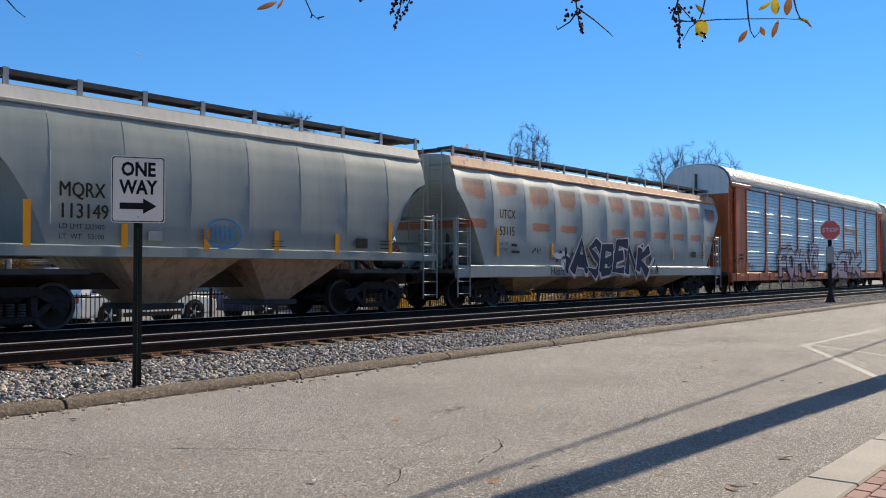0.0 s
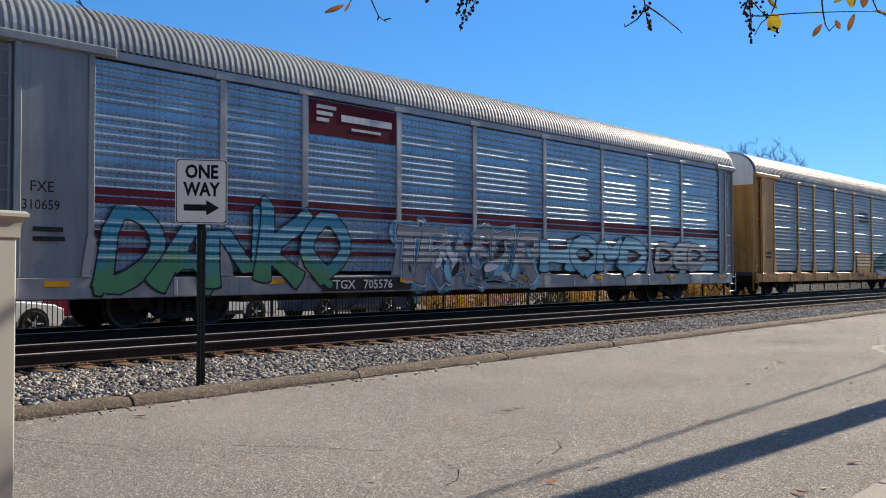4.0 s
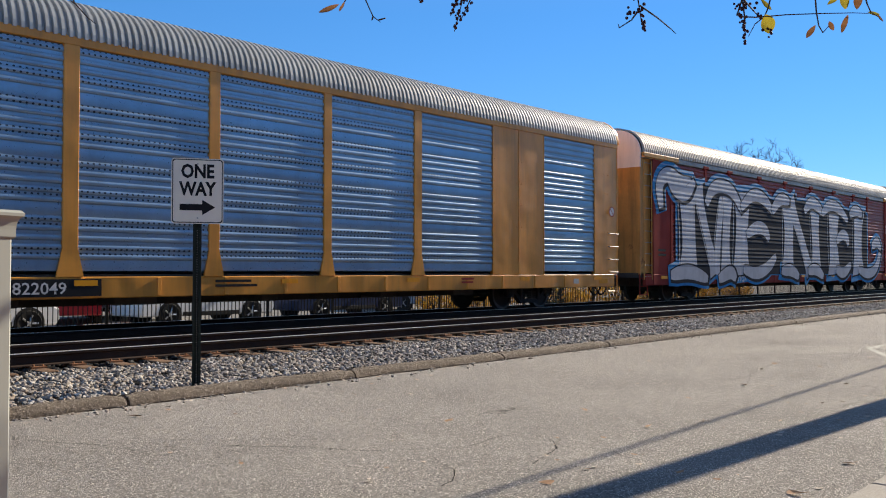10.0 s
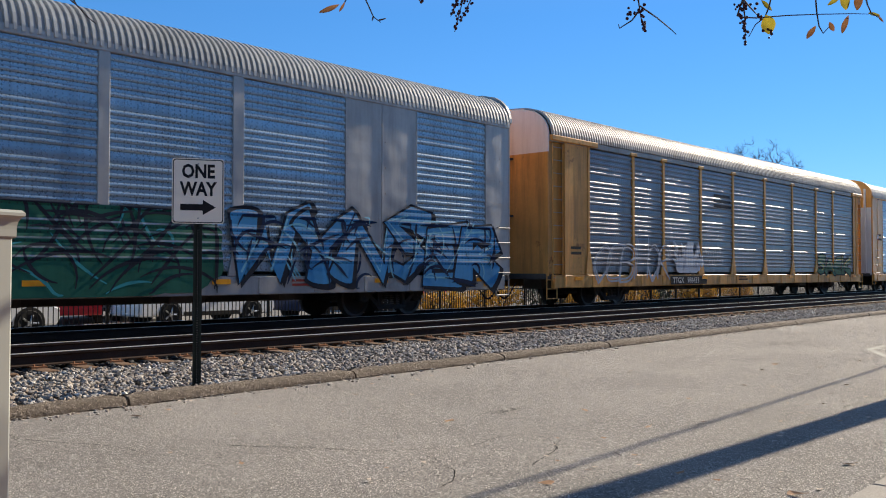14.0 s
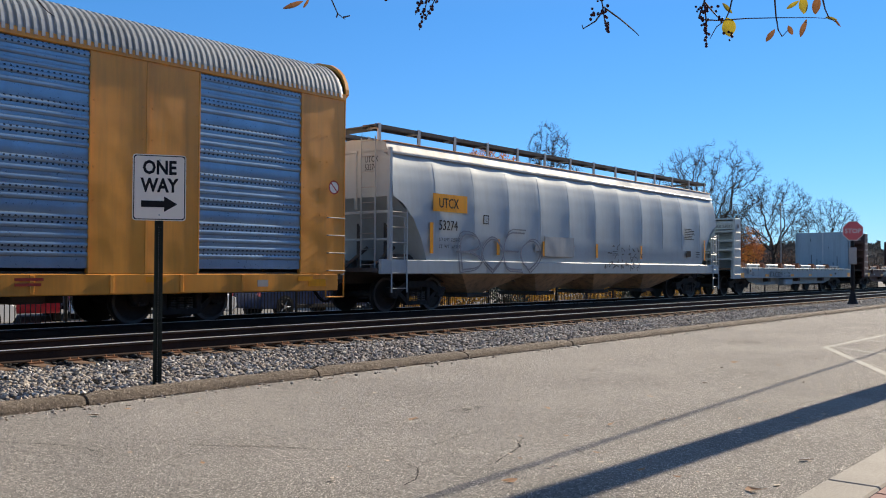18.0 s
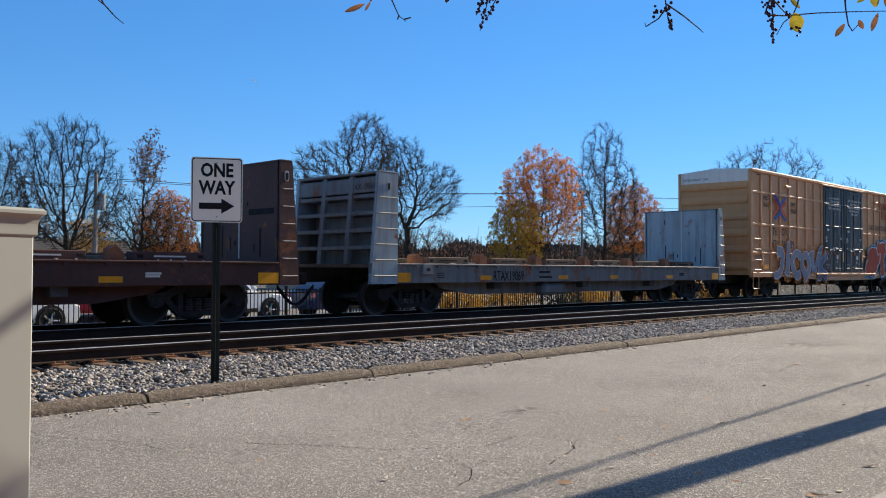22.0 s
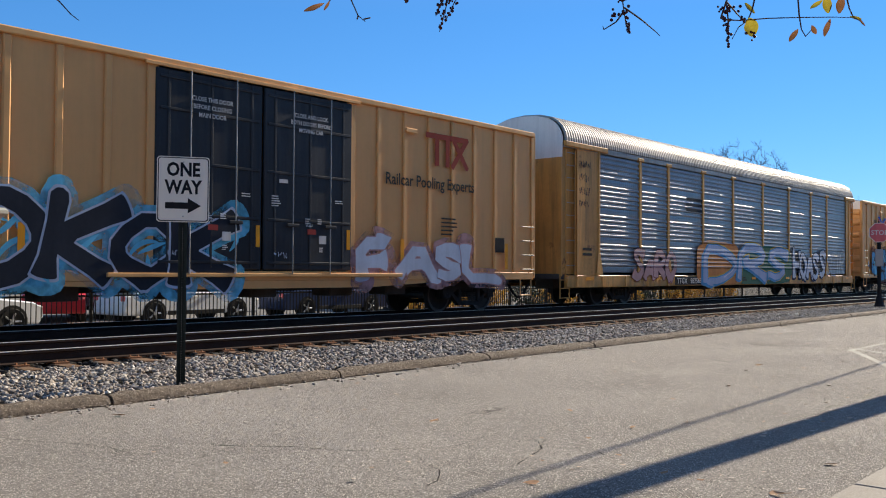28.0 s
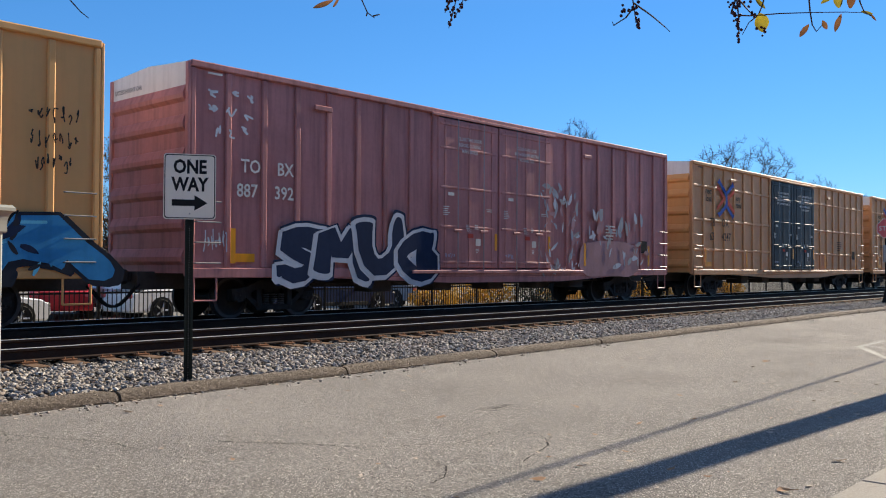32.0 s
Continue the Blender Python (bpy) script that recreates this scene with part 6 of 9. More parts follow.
def tag_letters(car, text, x0, x1, z0, z1, fill, edge, seed, weight=0.17, halo=None, shine=None, y=None, slant=0.08, wild=0.12, spikes=0, drop=None, rim=None, soft=2, line=1.5):
    """A sprayed word of fat letters that lean into each other: cloud behind, block shade, outline, and each letter's fill with light strokes."""
    y = -SIDE - 0.036 if y is None else y
    r = random.Random(seed)
    n = len(text)
    cw, ch = (x1 - x0) / n, z1 - z0
    w = max(0.014, (0.11 + 0.40 * weight) * min(cw, ch))
    e = (0.016 + 0.10 * w) * line
    letters, lit = [], G()
    cut = 0.75 if soft < 2 else 0.2
    for i, c in enumerate(text):
        big = r.uniform(0.90, 1.12)
        bx, bz = x0 + cw * i + w * 0.7, z0 + ch * r.uniform(-0.03, 0.07) + w * 0.8
        sx, sz = (cw * 1.14 - 1.4 * w) / 4, (ch * big - 1.6 * w) / 6
        lean = slant + r.gauss(0, 0.10)
        yl = y - 0.0024 * i
        body, low, rims, glow = G(), G(), G(), G()
        for k, stroke in enumerate(STROKES[c].split()):
            pts = []
            for d in stroke.split("."):
                a, b = int(d[0]), int(d[1])
                pts.append((bx + a * sx + b * sz * lean + r.gauss(0, 0.9 * wild * sx), bz + b * sz + r.gauss(0, 0.9 * wild * sz)))
            if spikes > i and k == 0:
                p = pts[-1]
                pts.append((p[0] + r.gauss(0.1, 0.2) * cw, p[1] + (0.16 if p[1] > z0 + ch / 2 else -0.10) * ch))
            pts = rounded(pts, soft)
            m = len(pts)
            ph, wob, flare = r.uniform(0, 6), r.uniform(0.06, 0.16), r.uniform(0.25, 0.5)
            ws = [w * (0.78 + wob * math.sin(ph + 5.0 * q / m) + flare * abs(2 * q / max(1, m - 1) - 1) ** 3) for q in range(m)]
            if spikes > i and k == 0:
                ws = [u * min(1, 0.25 + (m - 1 - q) / (0.35 * m)) for q, u in enumerate(ws)]
            yk = yl - 0.0003 * k
            if halo:
                band_of_paint(glow, pts, [u + 0.10 + 1.6 * e for u in ws], y + 0.0045 - 0.00015 * i, 0.3, 0.08)
            if rim:
                band_of_paint(rims, pts, [u + 0.025 + 1.3 * e for u in ws], y + 0.0015 - 0.00015 * i, cut, 0.03 + 1.3 * e)
            if edge:
                if drop:
                    band_of_paint(low, [(a + drop[0], b + drop[1]) for a, b in pts], [u + e for u in ws], yk + 0.0009, cut, e)
                band_of_paint(low, pts, [u + e for u in ws], yk, cut, e)
            band_of_paint(body, pts, ws, yk - 0.0011, cut)
            if shine and m > 4:
                a = r.randrange(0, m // 2)
                seg = pts[a:a + max(4, m // 3)]
                band_of_paint(lit, [(u - 0.45 * w, v + 0.2 * w) for u, v in seg], [0.10 * w] * len(seg), yk - 0.0019)
        letters.append((glow, rims, low, body))
    tag = None
    about = "sprayed lettering with a contrasting outline" if edge or rim else "sprayed lettering in one colour"
    for layer, (mt, nm, thin) in enumerate(((halo, "glow", 0.9), (rim, "rim", 0.0), (edge, "outline", 0.0), (fill, "letter", 0.0))):
        for stack in letters:
            if mt and stack[layer].f:
                o = part("graffiti" if tag is None else nm, stack[layer], on_sheet(car, mt, thin), tag or car)
                tag = tag or tagged(o, about)
    if lit.f:
        tagged(part("highlights", lit, on_sheet(car, shine), tag), kind="stuff")
    return tag


def giant_letters(car):
    """Five man-high letters with thick flared stems, black between them and a blue glow round them."""
    y = -SIDE - 0.036
    stems = ((3.15, 3.15, 0.74), (3.9, 5.2, 0.38), (6.0, 5.25, 0.32), (6.3, 6.2, 0.46), (7.6, 7.6, 0.82), (12.3, 12.3, 0.72), (12.6, 14.8, 0.44), (15.5, 15.5, 0.66), (17.9, 17.9, 0.82), (21.4, 21.4, 0.84))
    arms = (((1.2, 3.3), (1.0, 4.1), (1.7, 4.5), (2.6, 4.2), (3.3, 4.3)), ((1.7, 4.4), (2.2, 3.9), (3.0, 3.75), (3.6, 4.3)), ((4.6, 3.6), (5.0, 4.15), (5.8, 4.35), (6.8, 4.2), (7.6, 3.5)),
            ((7.6, 3.6), (8.6, 4.2), (9.7, 4.1), (10.6, 3.6)), ((8.1, 2.55), (9.0, 2.9), (9.9, 2.8), (10.2, 2.4)), ((7.8, 1.15), (9.0, 0.95), (10.2, 1.25), (10.9, 1.7)),
            ((10.6, 3.6), (11.4, 4.2), (12.4, 4.1)), ((14.2, 3.8), (14.9, 4.25), (15.8, 4.1), (16.4, 3.8)), ((16.4, 3.8), (17.3, 4.25), (18.6, 4.15), (19.8, 3.6)), ((18.3, 2.55), (19.0, 2.9), (19.7, 2.8), (19.9, 2.4)),
            ((18.2, 1.15), (19.2, 0.95), (20.2, 1.4)), ((20.2, 3.9), (21.0, 4.2), (22.0, 4.0)), ((21.5, 1.15), (22.8, 0.9), (24.3, 1.2), (25.0, 2.3)), ((23.6, 2.4), (24.4, 2.7), (25.0, 2.3)),
            ((1.9, 0.95), (3.2, 1.1), (4.6, 0.8)), ((5.6, 0.8), (6.6, 1.1), (7.0, 0.8)), ((11.6, 1.1), (12.6, 1.15), (13.4, 0.85)), ((14.6, 1.1), (15.5, 1.2), (16.4, 0.85)))
    blue, black, silver, white = G(), G(), G(), G()

    blocks = ((2.35, 7.2), (6.9, 11.4), (11.2, 16.9), (16.6, 20.7), (20.4, 22.8))
    for q, (a, b) in enumerate(blocks):
        for g, m, dy in ((black, 0.0, 0.0), (blue, 0.13, 0.002)):
            g.poly([(a - m, y + dy - 0.0001 * q, 0.95 - m * 0.3), (b + m, y + dy - 0.0001 * q, 0.95 - m * 0.3), (b + m, y + dy - 0.0001 * q, 4.0 + m), ((a + b) / 2, y + dy - 0.0001 * q, 4.25 + m), (a - m, y + dy - 0.0001 * q, 4.05 + m)])
    for k, (xt, xb, w) in enumerate(stems):
        pts = [(xb + (xt - xb) * t + 0.06 * math.sin(5 * t + k), 0.98 + 3.15 * t) for t in (i / 10 for i in range(11))]
        ws = [w * (0.66 + 0.45 * abs(2 * i / 10 - 1) ** 3) for i in range(11)]
        pull(blue, pts, [u + 0.26 for u in ws], y + 0.0016 - 0.0001 * k, 0.3)
        pull(black, [(a + 0.10, b) for a, b in pts], [u + 0.13 for u in ws], y - 0.0020 - 0.0003 * k, 0.1)
        pull(silver, pts, ws, y - 0.0022 - 0.0003 * k, 0.05)
        pull(white, [(a - ws[0] * 0.86, b) for a, b in pts[1:-1]], [0.018] * 9, y - 0.0030 - 0.0003 * k, 0)
    for k, a in enumerate(arms):
        pts = rounded(list(a))
        n = len(pts)
        ws = [0.05 + 0.21 * math.sin(math.pi * (0.12 + 0.8 * i / (n - 1))) ** 0.8 for i in range(n)]
        d = 0.0060 + 0.0003 * k
        pull(blue, pts, [u + 0.22 for u in ws], y + 0.0006 - 0.00003 * k, 0.6)
        pull(black, [(u + 0.05, v - 0.03) for u, v in pts], [u + 0.09 for u in ws], y - d, 0.6)
        pull(silver, pts, ws, y - d - 0.0002, 0.4)
    tag = part("graffiti", blue, on_sheet(car, M["spray_blue"]), car, "giant sprayed letters in silver and black with a blue glow")
    for g, mt, nm in ((black, BLK, "block_shade"), (silver, M["spray_chrome"], "letter_face"), (white, WHT, "highlights")):
        part(nm, g, on_sheet(car, mt), tag)


def shards(car, x0, x1, z0, z1, cols, seed, n=90, size=0.5, y=None, lean=0.6):
    """Wild sprayed blades that curve and overlap, in a few colours."""
    y = -SIDE - 0.036 if y is None else y
    r = random.Random(seed)
    gs_ = [G() for _ in cols]
    for k in range(n):
        x, z = r.uniform(x0, x1), z0 + (z1 - z0) * r.random() ** 1.1
        room = 1 - abs(2 * (x - x0) / (x1 - x0) - 1) ** 4
        a = math.pi / 2 + r.gauss(0, 0.55) * (1 if r.random() < 0.7 else 2.2) - lean * (x - (x0 + x1) / 2) / (x1 - x0)
        s = size * r.uniform(0.4, 1.3) * (0.5 + 0.5 * room)
        w, bend = s * r.uniform(0.10, 0.24), r.gauss(0, 0.5)
        left, right = [], []
        px, pz = x, z
        for j in range(6):
            t = j / 5
            h = a + bend * (t - 0.3)
            ww = w * math.sin(math.pi * (0.12 + 0.88 * t)) ** 0.8
            left.append((px - math.sin(h) * ww, pz + math.cos(h) * ww))
            right.append((px + math.sin(h) * ww, pz - math.cos(h) * ww))
            px, pz = px + math.cos(h) * s / 5, pz + math.sin(h) * s / 5
        pts = [(u, min(z1 + 0.25, max(z0 - 0.05, v))) for u, v in left + right[::-1]]
        gs_[k % len(cols)].poly([(u, y - 0.00009 * k, v) for u, v in pts])
    tag = None
    for g, m in zip(gs_, cols):
        o = tagged(part("graffiti" if tag is None else "blade_work", g, on_sheet(car, m), tag or car), kind="stuff")
        tag = tag or tagged(o, "wild sprayed piece of curved overlapping blades")
    return tag


def flow(car, x0, x1, z0, z1, mat_, seed, n=40, length=1.0, w=0.03, y=None):
    """Long tapering strokes that sweep and cross over a painted ground."""
    r = random.Random(seed)
    y = -SIDE - 0.040 if y is None else y
    g = G()
    for k in range(n):
        x, z, a = r.uniform(x0, x1), r.uniform(z0, z1), r.choice((0.5, 0.9, 1.3, 2.2, 2.7)) + r.gauss(0, 0.25)
        bend, d = r.gauss(0, 1.6), length * r.uniform(0.5, 1.4) / 9
        pts = []
        for j in range(10):
            pts.append((min(x1, max(x0, x)), min(z1, max(z0, z))))
            a += bend / 10
            x, z = x + d * math.cos(a), z + d * math.sin(a)
        if math.hypot(pts[-1][0] - pts[0][0], pts[-1][1] - pts[0][1]) < 0.25 * length:
            continue
        band_of_paint(g, pts, [w * (0.15 + 0.85 * math.sin(math.pi * (0.05 + 0.9 * j / 9))) for j in range(10)], y - 0.0003 * k)
    return tagged(part("graffiti", g, on_sheet(car, mat_), car), "sweeping sprayed strokes over a painted ground", kind="stuff")


def scribble(car, x0, x1, z0, z1, mat_, seed, y=None, n=6, w=0.012):
    """A quick handwritten tag: rows of small looping, uneven signs."""
    r = random.Random(seed)
    y = -SIDE - 0.03 if y is None else y
    rows = max(1, round((z1 - z0) / 0.40))
    tag = None
    h = (z1 - z0) / rows
    for row in range(rows):
        zb = z1 - h * (row + 0.9)
        a, b = x0 + r.uniform(0, 0.15) * (x1 - x0), x1 - r.uniform(0, 0.25) * (x1 - x0)
        step = (b - a) / n
        for k in range(n):
            pts = [(a + step * (k + 0.1 + 0.75 * r.random()), zb + 0.75 * h * r.random() ** 0.8) for _ in range(5)]
            pts = rounded(pts, 2)
            g = G()
            band_of_paint(g, pts, [w * (0.7 + 0.5 * r.random()) for _ in pts], y - 0.0002 * k)
            if tag is None:
                tag = part("graffiti", g, mat_, car, "quick handwritten sprayed tag")
            else:
                part("letter", g, mat_, tag)
    return tag


# ---- enclosed rack cars ----
def arch():
    """Half profile of the rack roof, from the eave to the middle: (y, z)."""
    return [(-SIDE, 5.02), (-1.545, 5.13), (-1.50, 5.31), (-1.40, 5.49), (-1.24, 5.65), (-1.02, 5.78), (-0.6, 5.89), (0.0, 5.93)]


ROOFS = {}


def rack_roof(car, x0, x1, mat_, pitch=0.135, lift=0.0):
    key = (round(x1 - x0, 2), mat_.name, pitch)
    if key not in ROOFS:
        half = arch()
        prof = half + [(-y, z) for y, z in half[-2::-1]]
        n = int((x1 - x0) / pitch)
        g = G()
        steps = []
        for i in range(n):
            a = i * pitch
            steps += [(a, 0.0), (a + pitch * 0.36, 0.0), (a + pitch * 0.46, 0.055), (a + pitch * 0.90, 0.055)]
        steps.append((x1 - x0, 0.0))
        m = len(prof)
        vs = []
        for x, lift in steps:
            for y, z in prof:
                k = math.hypot(y, max(0.1, z - 4.4)) or 1
                vs.append((x, y * (1 + lift / k), z + lift * (z - 4.4) / k))
        g.add(vs, [(i * m + j, i * m + j + 1, (i + 1) * m + j + 1, (i + 1) * m + j) for i in range(len(steps) - 1) for j in range(m - 1)])
        me = g.mesh("roof")
        me.materials.append(mat_)
        ROOFS[key] = me
    return part("roof", ROOFS[key], mat_, car, at=pose(x0, 0, lift))


def slats(x0, x1, z0, z1, y, tiers=4, ribs=5, depth=0.028):
    """A side sheet in tiers: a plain lap at the foot of each, then rounded ribs that run lengthwise."""
    s = -1 if y < 0 else 1
    tier = (z1 - z0) / tiers
    lap = 0.17 * tier
    p = (tier - lap) / ribs
    out = []
    for i in range(tiers):
        base = z0 + i * tier
        out += [(y + s * 0.004, base), (y + s * 0.004, base + lap * 0.8), (y, base + lap)]
        for j in range(ribs):
            a = base + lap + j * p
            out.append((y, a + p * 0.18))
            for q in range(1, 7):
                w = math.pi * q / 7
                out.append((y + s * depth * math.sin(w) ** 0.8, a + p * (0.18 + 0.64 * (1 - math.cos(w)) / 2)))
            out.append((y, a + p * 0.82))
    out.append((y, z1))
    m = len(out)
    v = [(x, yy, zz) for x in (x0, x1) for yy, zz in out] + [(x, y - s * 0.05, zz) for x in (x0, x1) for zz in (z0, z1)]
    f = [(j, j + 1, m + j + 1, m + j) for j in range(m - 1)]
    o = 2 * m
    return G().add(v, f + [(o, o + 2, o + 3, o + 1), (0, m, o + 2, o), (m - 1, o + 1, o + 3, 2 * m - 1)])


def rack_end(car, x, d, mat_, cap, old):
    """The end doors at x, outward along d."""
    half = arch()
    prof = [(y * 0.985, z - 0.01 + (0 if old else 0.06)) for y, z in half]
    ring = prof + [(-y, z) for y, z in prof[-2::-1]]
    cut = 4.55 if old else 4.5
    body = [(-1.50, 0.95), (1.50, 0.95), (1.50, cut), (-1.50, cut)]
    top = [(-1.50, cut), (1.50, cut)] + ring[::-1]
    a, b = sorted((x, x + d * 0.05))
    part("end_door", G().prism(body, "x", a, b), mat_, car)
    part("end_cap", G().prism(top, "x", a, b), cap, car, "pale upper end panel")
    xo = x + d * 0.05
    for y in ((-0.02,) if old else (-1.2, -0.95, -0.3, 0.3, 0.95)):
        lo, hi = sorted((xo, xo + d * (0.10 if old else 0.06)))
        part("door_rib", G().soft(lo, hi, y - 0.05, y + 0.05, 1.0, 5.5, 0.015), M["under"] if old else mat_, car)
    if not old:
        lo, hi = sorted((xo, xo + d * 0.012))
        part("door_gap", G().box(lo, hi, -0.10, 0.06, 1.0, 5.2), M["ink"], car)
        part("lock_rod", G().tube((xo + d * 0.05, -0.16, 1.1), (xo + d * 0.05, -0.16, 5.0), 0.022, 6), M["galv"], car)
    if old:
        for z in (2.7, 4.4):
            part("door_latch", G().soft(min(xo, xo + d * 0.12), max(xo, xo + d * 0.12), -0.25, 0.25, z, z + 0.06, 0.01), M["under"], car)


def rack_base(car, L, mat_, sill, steps=True):
    part("side_sill", G().soft(0.2, L - 0.2, -SIDE - 0.01, -SIDE + 0.12, 0.60, 0.98, 0.015), sill, car)
    part("side_sill", G().soft(0.2, L - 0.2, SIDE - 0.12, SIDE + 0.01, 0.60, 0.98, 0.015), sill, car)
    part("deck", G().box(-0.1, L + 0.1, -SIDE + 0.12, SIDE - 0.12, 0.86, 1.02), M["under"], car)
    part("centre_sill", G().box(1.2, L - 1.2, -0.35, 0.35, 0.55, 0.86).box(6, L - 6, -0.22, 0.22, 0.42, 0.55), M["under"], car)
    u = G()
    r = random.Random(int(L * 100))
    for x in (5.4, 7.9, 10.2, L / 2, L - 10, L - 7.4):
        u.soft(x, x + r.uniform(0.4, 0.9), -1.2, -0.5, 0.45, 0.80, 0.03)
    u.tube((4, -0.8, 0.62), (L - 4, -0.8, 0.62), 0.03, 6).tube((4, -1.0, 0.7), (L - 4, -1.0, 0.7), 0.02, 6)
    part("brake_gear", u, M["under"], car)
    for k in range(int((L - 1) / 1.45)):
        part("sill_rib", G().soft(0.7 + k * 1.45, 0.78 + k * 1.45, -SIDE - 0.03, -SIDE, 0.62, 0.96, 0.008), sill, car)
    bogie(car, 4.0)
    bogie(car, L - 4.0)
    coupler(car, -0.05, -1)
    coupler(car, L + 0.05, 1)
    for k in range(7):
        x = 1.2 + k * (L - 2.6) / 6 + (0.35 if k % 2 else 0)
        plate(car, x, x + 0.42, 0.82, 0.92, -SIDE - 0.037, M["reflector"], "reflector", "strip of yellow reflective tape")
    for x in (-0.15, L - 0.35) if steps else ():
        g = G()
        for z in (0.30, 0.58, 0.84):
            g.tube((x, -SIDE + 0.02, z), (x + 0.5, -SIDE + 0.02, z), 0.014, 6)
        g.tube((x, -SIDE + 0.02, 0.28), (x, -SIDE + 0.02, 1.0), 0.02, 6).tube((x + 0.5, -SIDE + 0.02, 0.28), (x + 0.5, -SIDE + 0.02, 1.0), 0.02, 6)
        part("step", g, sill, car)


def mark_plate(car, x, text, z=0.68):
    plate(car, x - 0.1, x + 2.62, z - 0.04, z + 0.26, -SIDE - 0.033, M["ink"], "number_panel", "black panel for the car number")
    words(text.replace(" ", "   "), 0.28, M["chalk"], car, x + 0.04, -SIDE - 0.0365, z + 0.01, "car_number", 1.08, heavy=0.003)


def rack_new(s, L, mat_, label, panel, roof, shield=False, number="", name="rack_car", end_low=None, cap=None, span=None):
    """Later rack car: smooth posts, solid bays near the ends."""
    car = start_car(name, label, "railcar", s, "cars of the freight train")
    rack_base(car, L, mat_, mat_, False)
    bays = [(1.72, 4.31), (6.46, 9.06), (9.34, 11.92), (12.16, 14.79), (15.01, 17.60), (17.86, 20.58), (22.88, 25.48)]
    k = (span or L) / 26.5
    bays = [(a * k, b * k) for a, b in bays]
    solids = [(0, bays[0][0]), (bays[0][1], bays[1][0]), (bays[5][1], bays[6][0]), (bays[6][1], L)]
    for a, b in bays:
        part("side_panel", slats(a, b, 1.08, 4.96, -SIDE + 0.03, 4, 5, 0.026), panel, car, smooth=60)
    for a, b in zip(bays[1:5], bays[2:6]):
        p = G().soft(a[1], b[0], -SIDE - 0.02, -SIDE + 0.1, 1.0, 5.0, 0.012)
        p.prism([(a[1] - 0.1, 0.98), (b[0] + 0.1, 0.98), (b[0], 1.45), (a[1], 1.45)], "y", -SIDE - 0.022, -SIDE + 0.02)
        part("post", p, mat_, car)
    for a, b in solids:
        panel_ = part("solid_panel", G().soft(a, b, -SIDE, -SIDE + 0.1, 0.98, 5.08, 0.01), mat_, car)
        n = max(1, round((b - a) / 1.1))
        for j in range(n + 1):
            x = a + (b - a) * j / n
            part("panel_seam", G().box(max(a, x - 0.03), min(b, x + 0.03), -SIDE - 0.012, -SIDE, 1.0, 4.98), mat_, panel_)
    rv = G()
    for a, b in solids:
        for x in (a + 0.08, b - 0.08, (a + b) / 2 - 0.1, (a + b) / 2 + 0.1):
            for z in (2.3, 2.9, 3.5, 4.1):
                rv.tube((x, -SIDE - 0.003, z), (x, -SIDE - 0.012, z), 0.022, 6)
    part("rivets", rv, mat_, car)
    part("top_plate", G().soft(0, L, -SIDE - 0.03, -SIDE + 0.1, 4.97, 5.13, 0.015), mat_, car)
    part("far_side", slats(0, L, 1.0, 5.0, SIDE - 0.02, 4, 3), panel, car)
    rack_roof(car, 0.05, L - 0.05, roof, lift=0.06)
    for x, d in ((0.0, -1), (L, 1)):
        rack_end(car, x, d, end_low or mat_, cap or mat_, False)
        for q in (-1, 1):
            half = arch()
            pr = [(y * 1.012, z + 0.12) for y, z in half] + [(y * 0.93, z + 0.02) for y, z in half[::-1]]
            if q > 0:
                pr = [(-y, z) for y, z in pr]
            part("roof_trim", G().prism(pr, "x", min(x, x + d * 0.1), max(x, x + d * 0.1)), mat_, car)
    grabs(car, 0.40, 0.92, -SIDE - 0.06, (1.05, 1.45, 1.85, 2.25), M["galv"])
    grabs(car, L - 0.54, L - 0.03, -SIDE - 0.06, (1.05, 1.45, 1.85, 2.25), M["galv"])
    for x in (-0.02, L - 0.55):
        g = G().tube((x, -SIDE + 0.02, 0.45), (x, -SIDE + 0.02, 0.95), 0.02, 6).tube((x + 0.55, -SIDE + 0.02, 0.45), (x + 0.55, -SIDE + 0.02, 0.95), 0.02, 6).tube((x, -SIDE + 0.02, 0.45), (x + 0.55, -SIDE + 0.02, 0.45), 0.02, 6)
        part("stirrup", g, mat_, car)
    if shield:
        shield_emblem(car, (bays[0][1] + bays[1][0]) / 2)
        words("BUILDING", 0.45, M["ink"], car, (bays[0][1] + bays[1][0]) / 2, -SIDE - 0.02, 2.86, "slogan", 0.98, "CENTER", heavy=0.006)
        words("AMERICA", 0.45, M["ink"], car, (bays[0][1] + bays[1][0]) / 2, -SIDE - 0.02, 2.46, "slogan", 1.0, "CENTER", heavy=0.006)
        no_sign(car, 0.85, 2.95)
        no_sign(car, L - 0.35, 2.95)
        bars(car, 0.95, 3.0, 0.6, 2, -SIDE - 0.018, M["ink"], 0.11, 0.22)
        plate(car, 0.95, 1.5, 1.40, 1.54, -SIDE - 0.02, M["reflector"], "placard", "small yellow warning placard")
    if number:
        mark_plate(car, L * 0.30 - 0.9, number)
    bars(car, 0.8, 4.95, 0.5, 1, -SIDE - 0.034, M["ink"], 0.03)
    bars(car, L * 0.45, 0.86, 1.2, 2, -SIDE - 0.034, M["ink"], 0.05, 0.09, 3)
    bars(car, L * 0.72, 0.86, 0.7, 2, -SIDE - 0.034, M["spray_maroon"], 0.05, 0.09, 4)
    plate(car, L - 2.5, L - 2.22, 0.71, 0.85, -SIDE - 0.034, M["silver"], "consolidated_stencil")
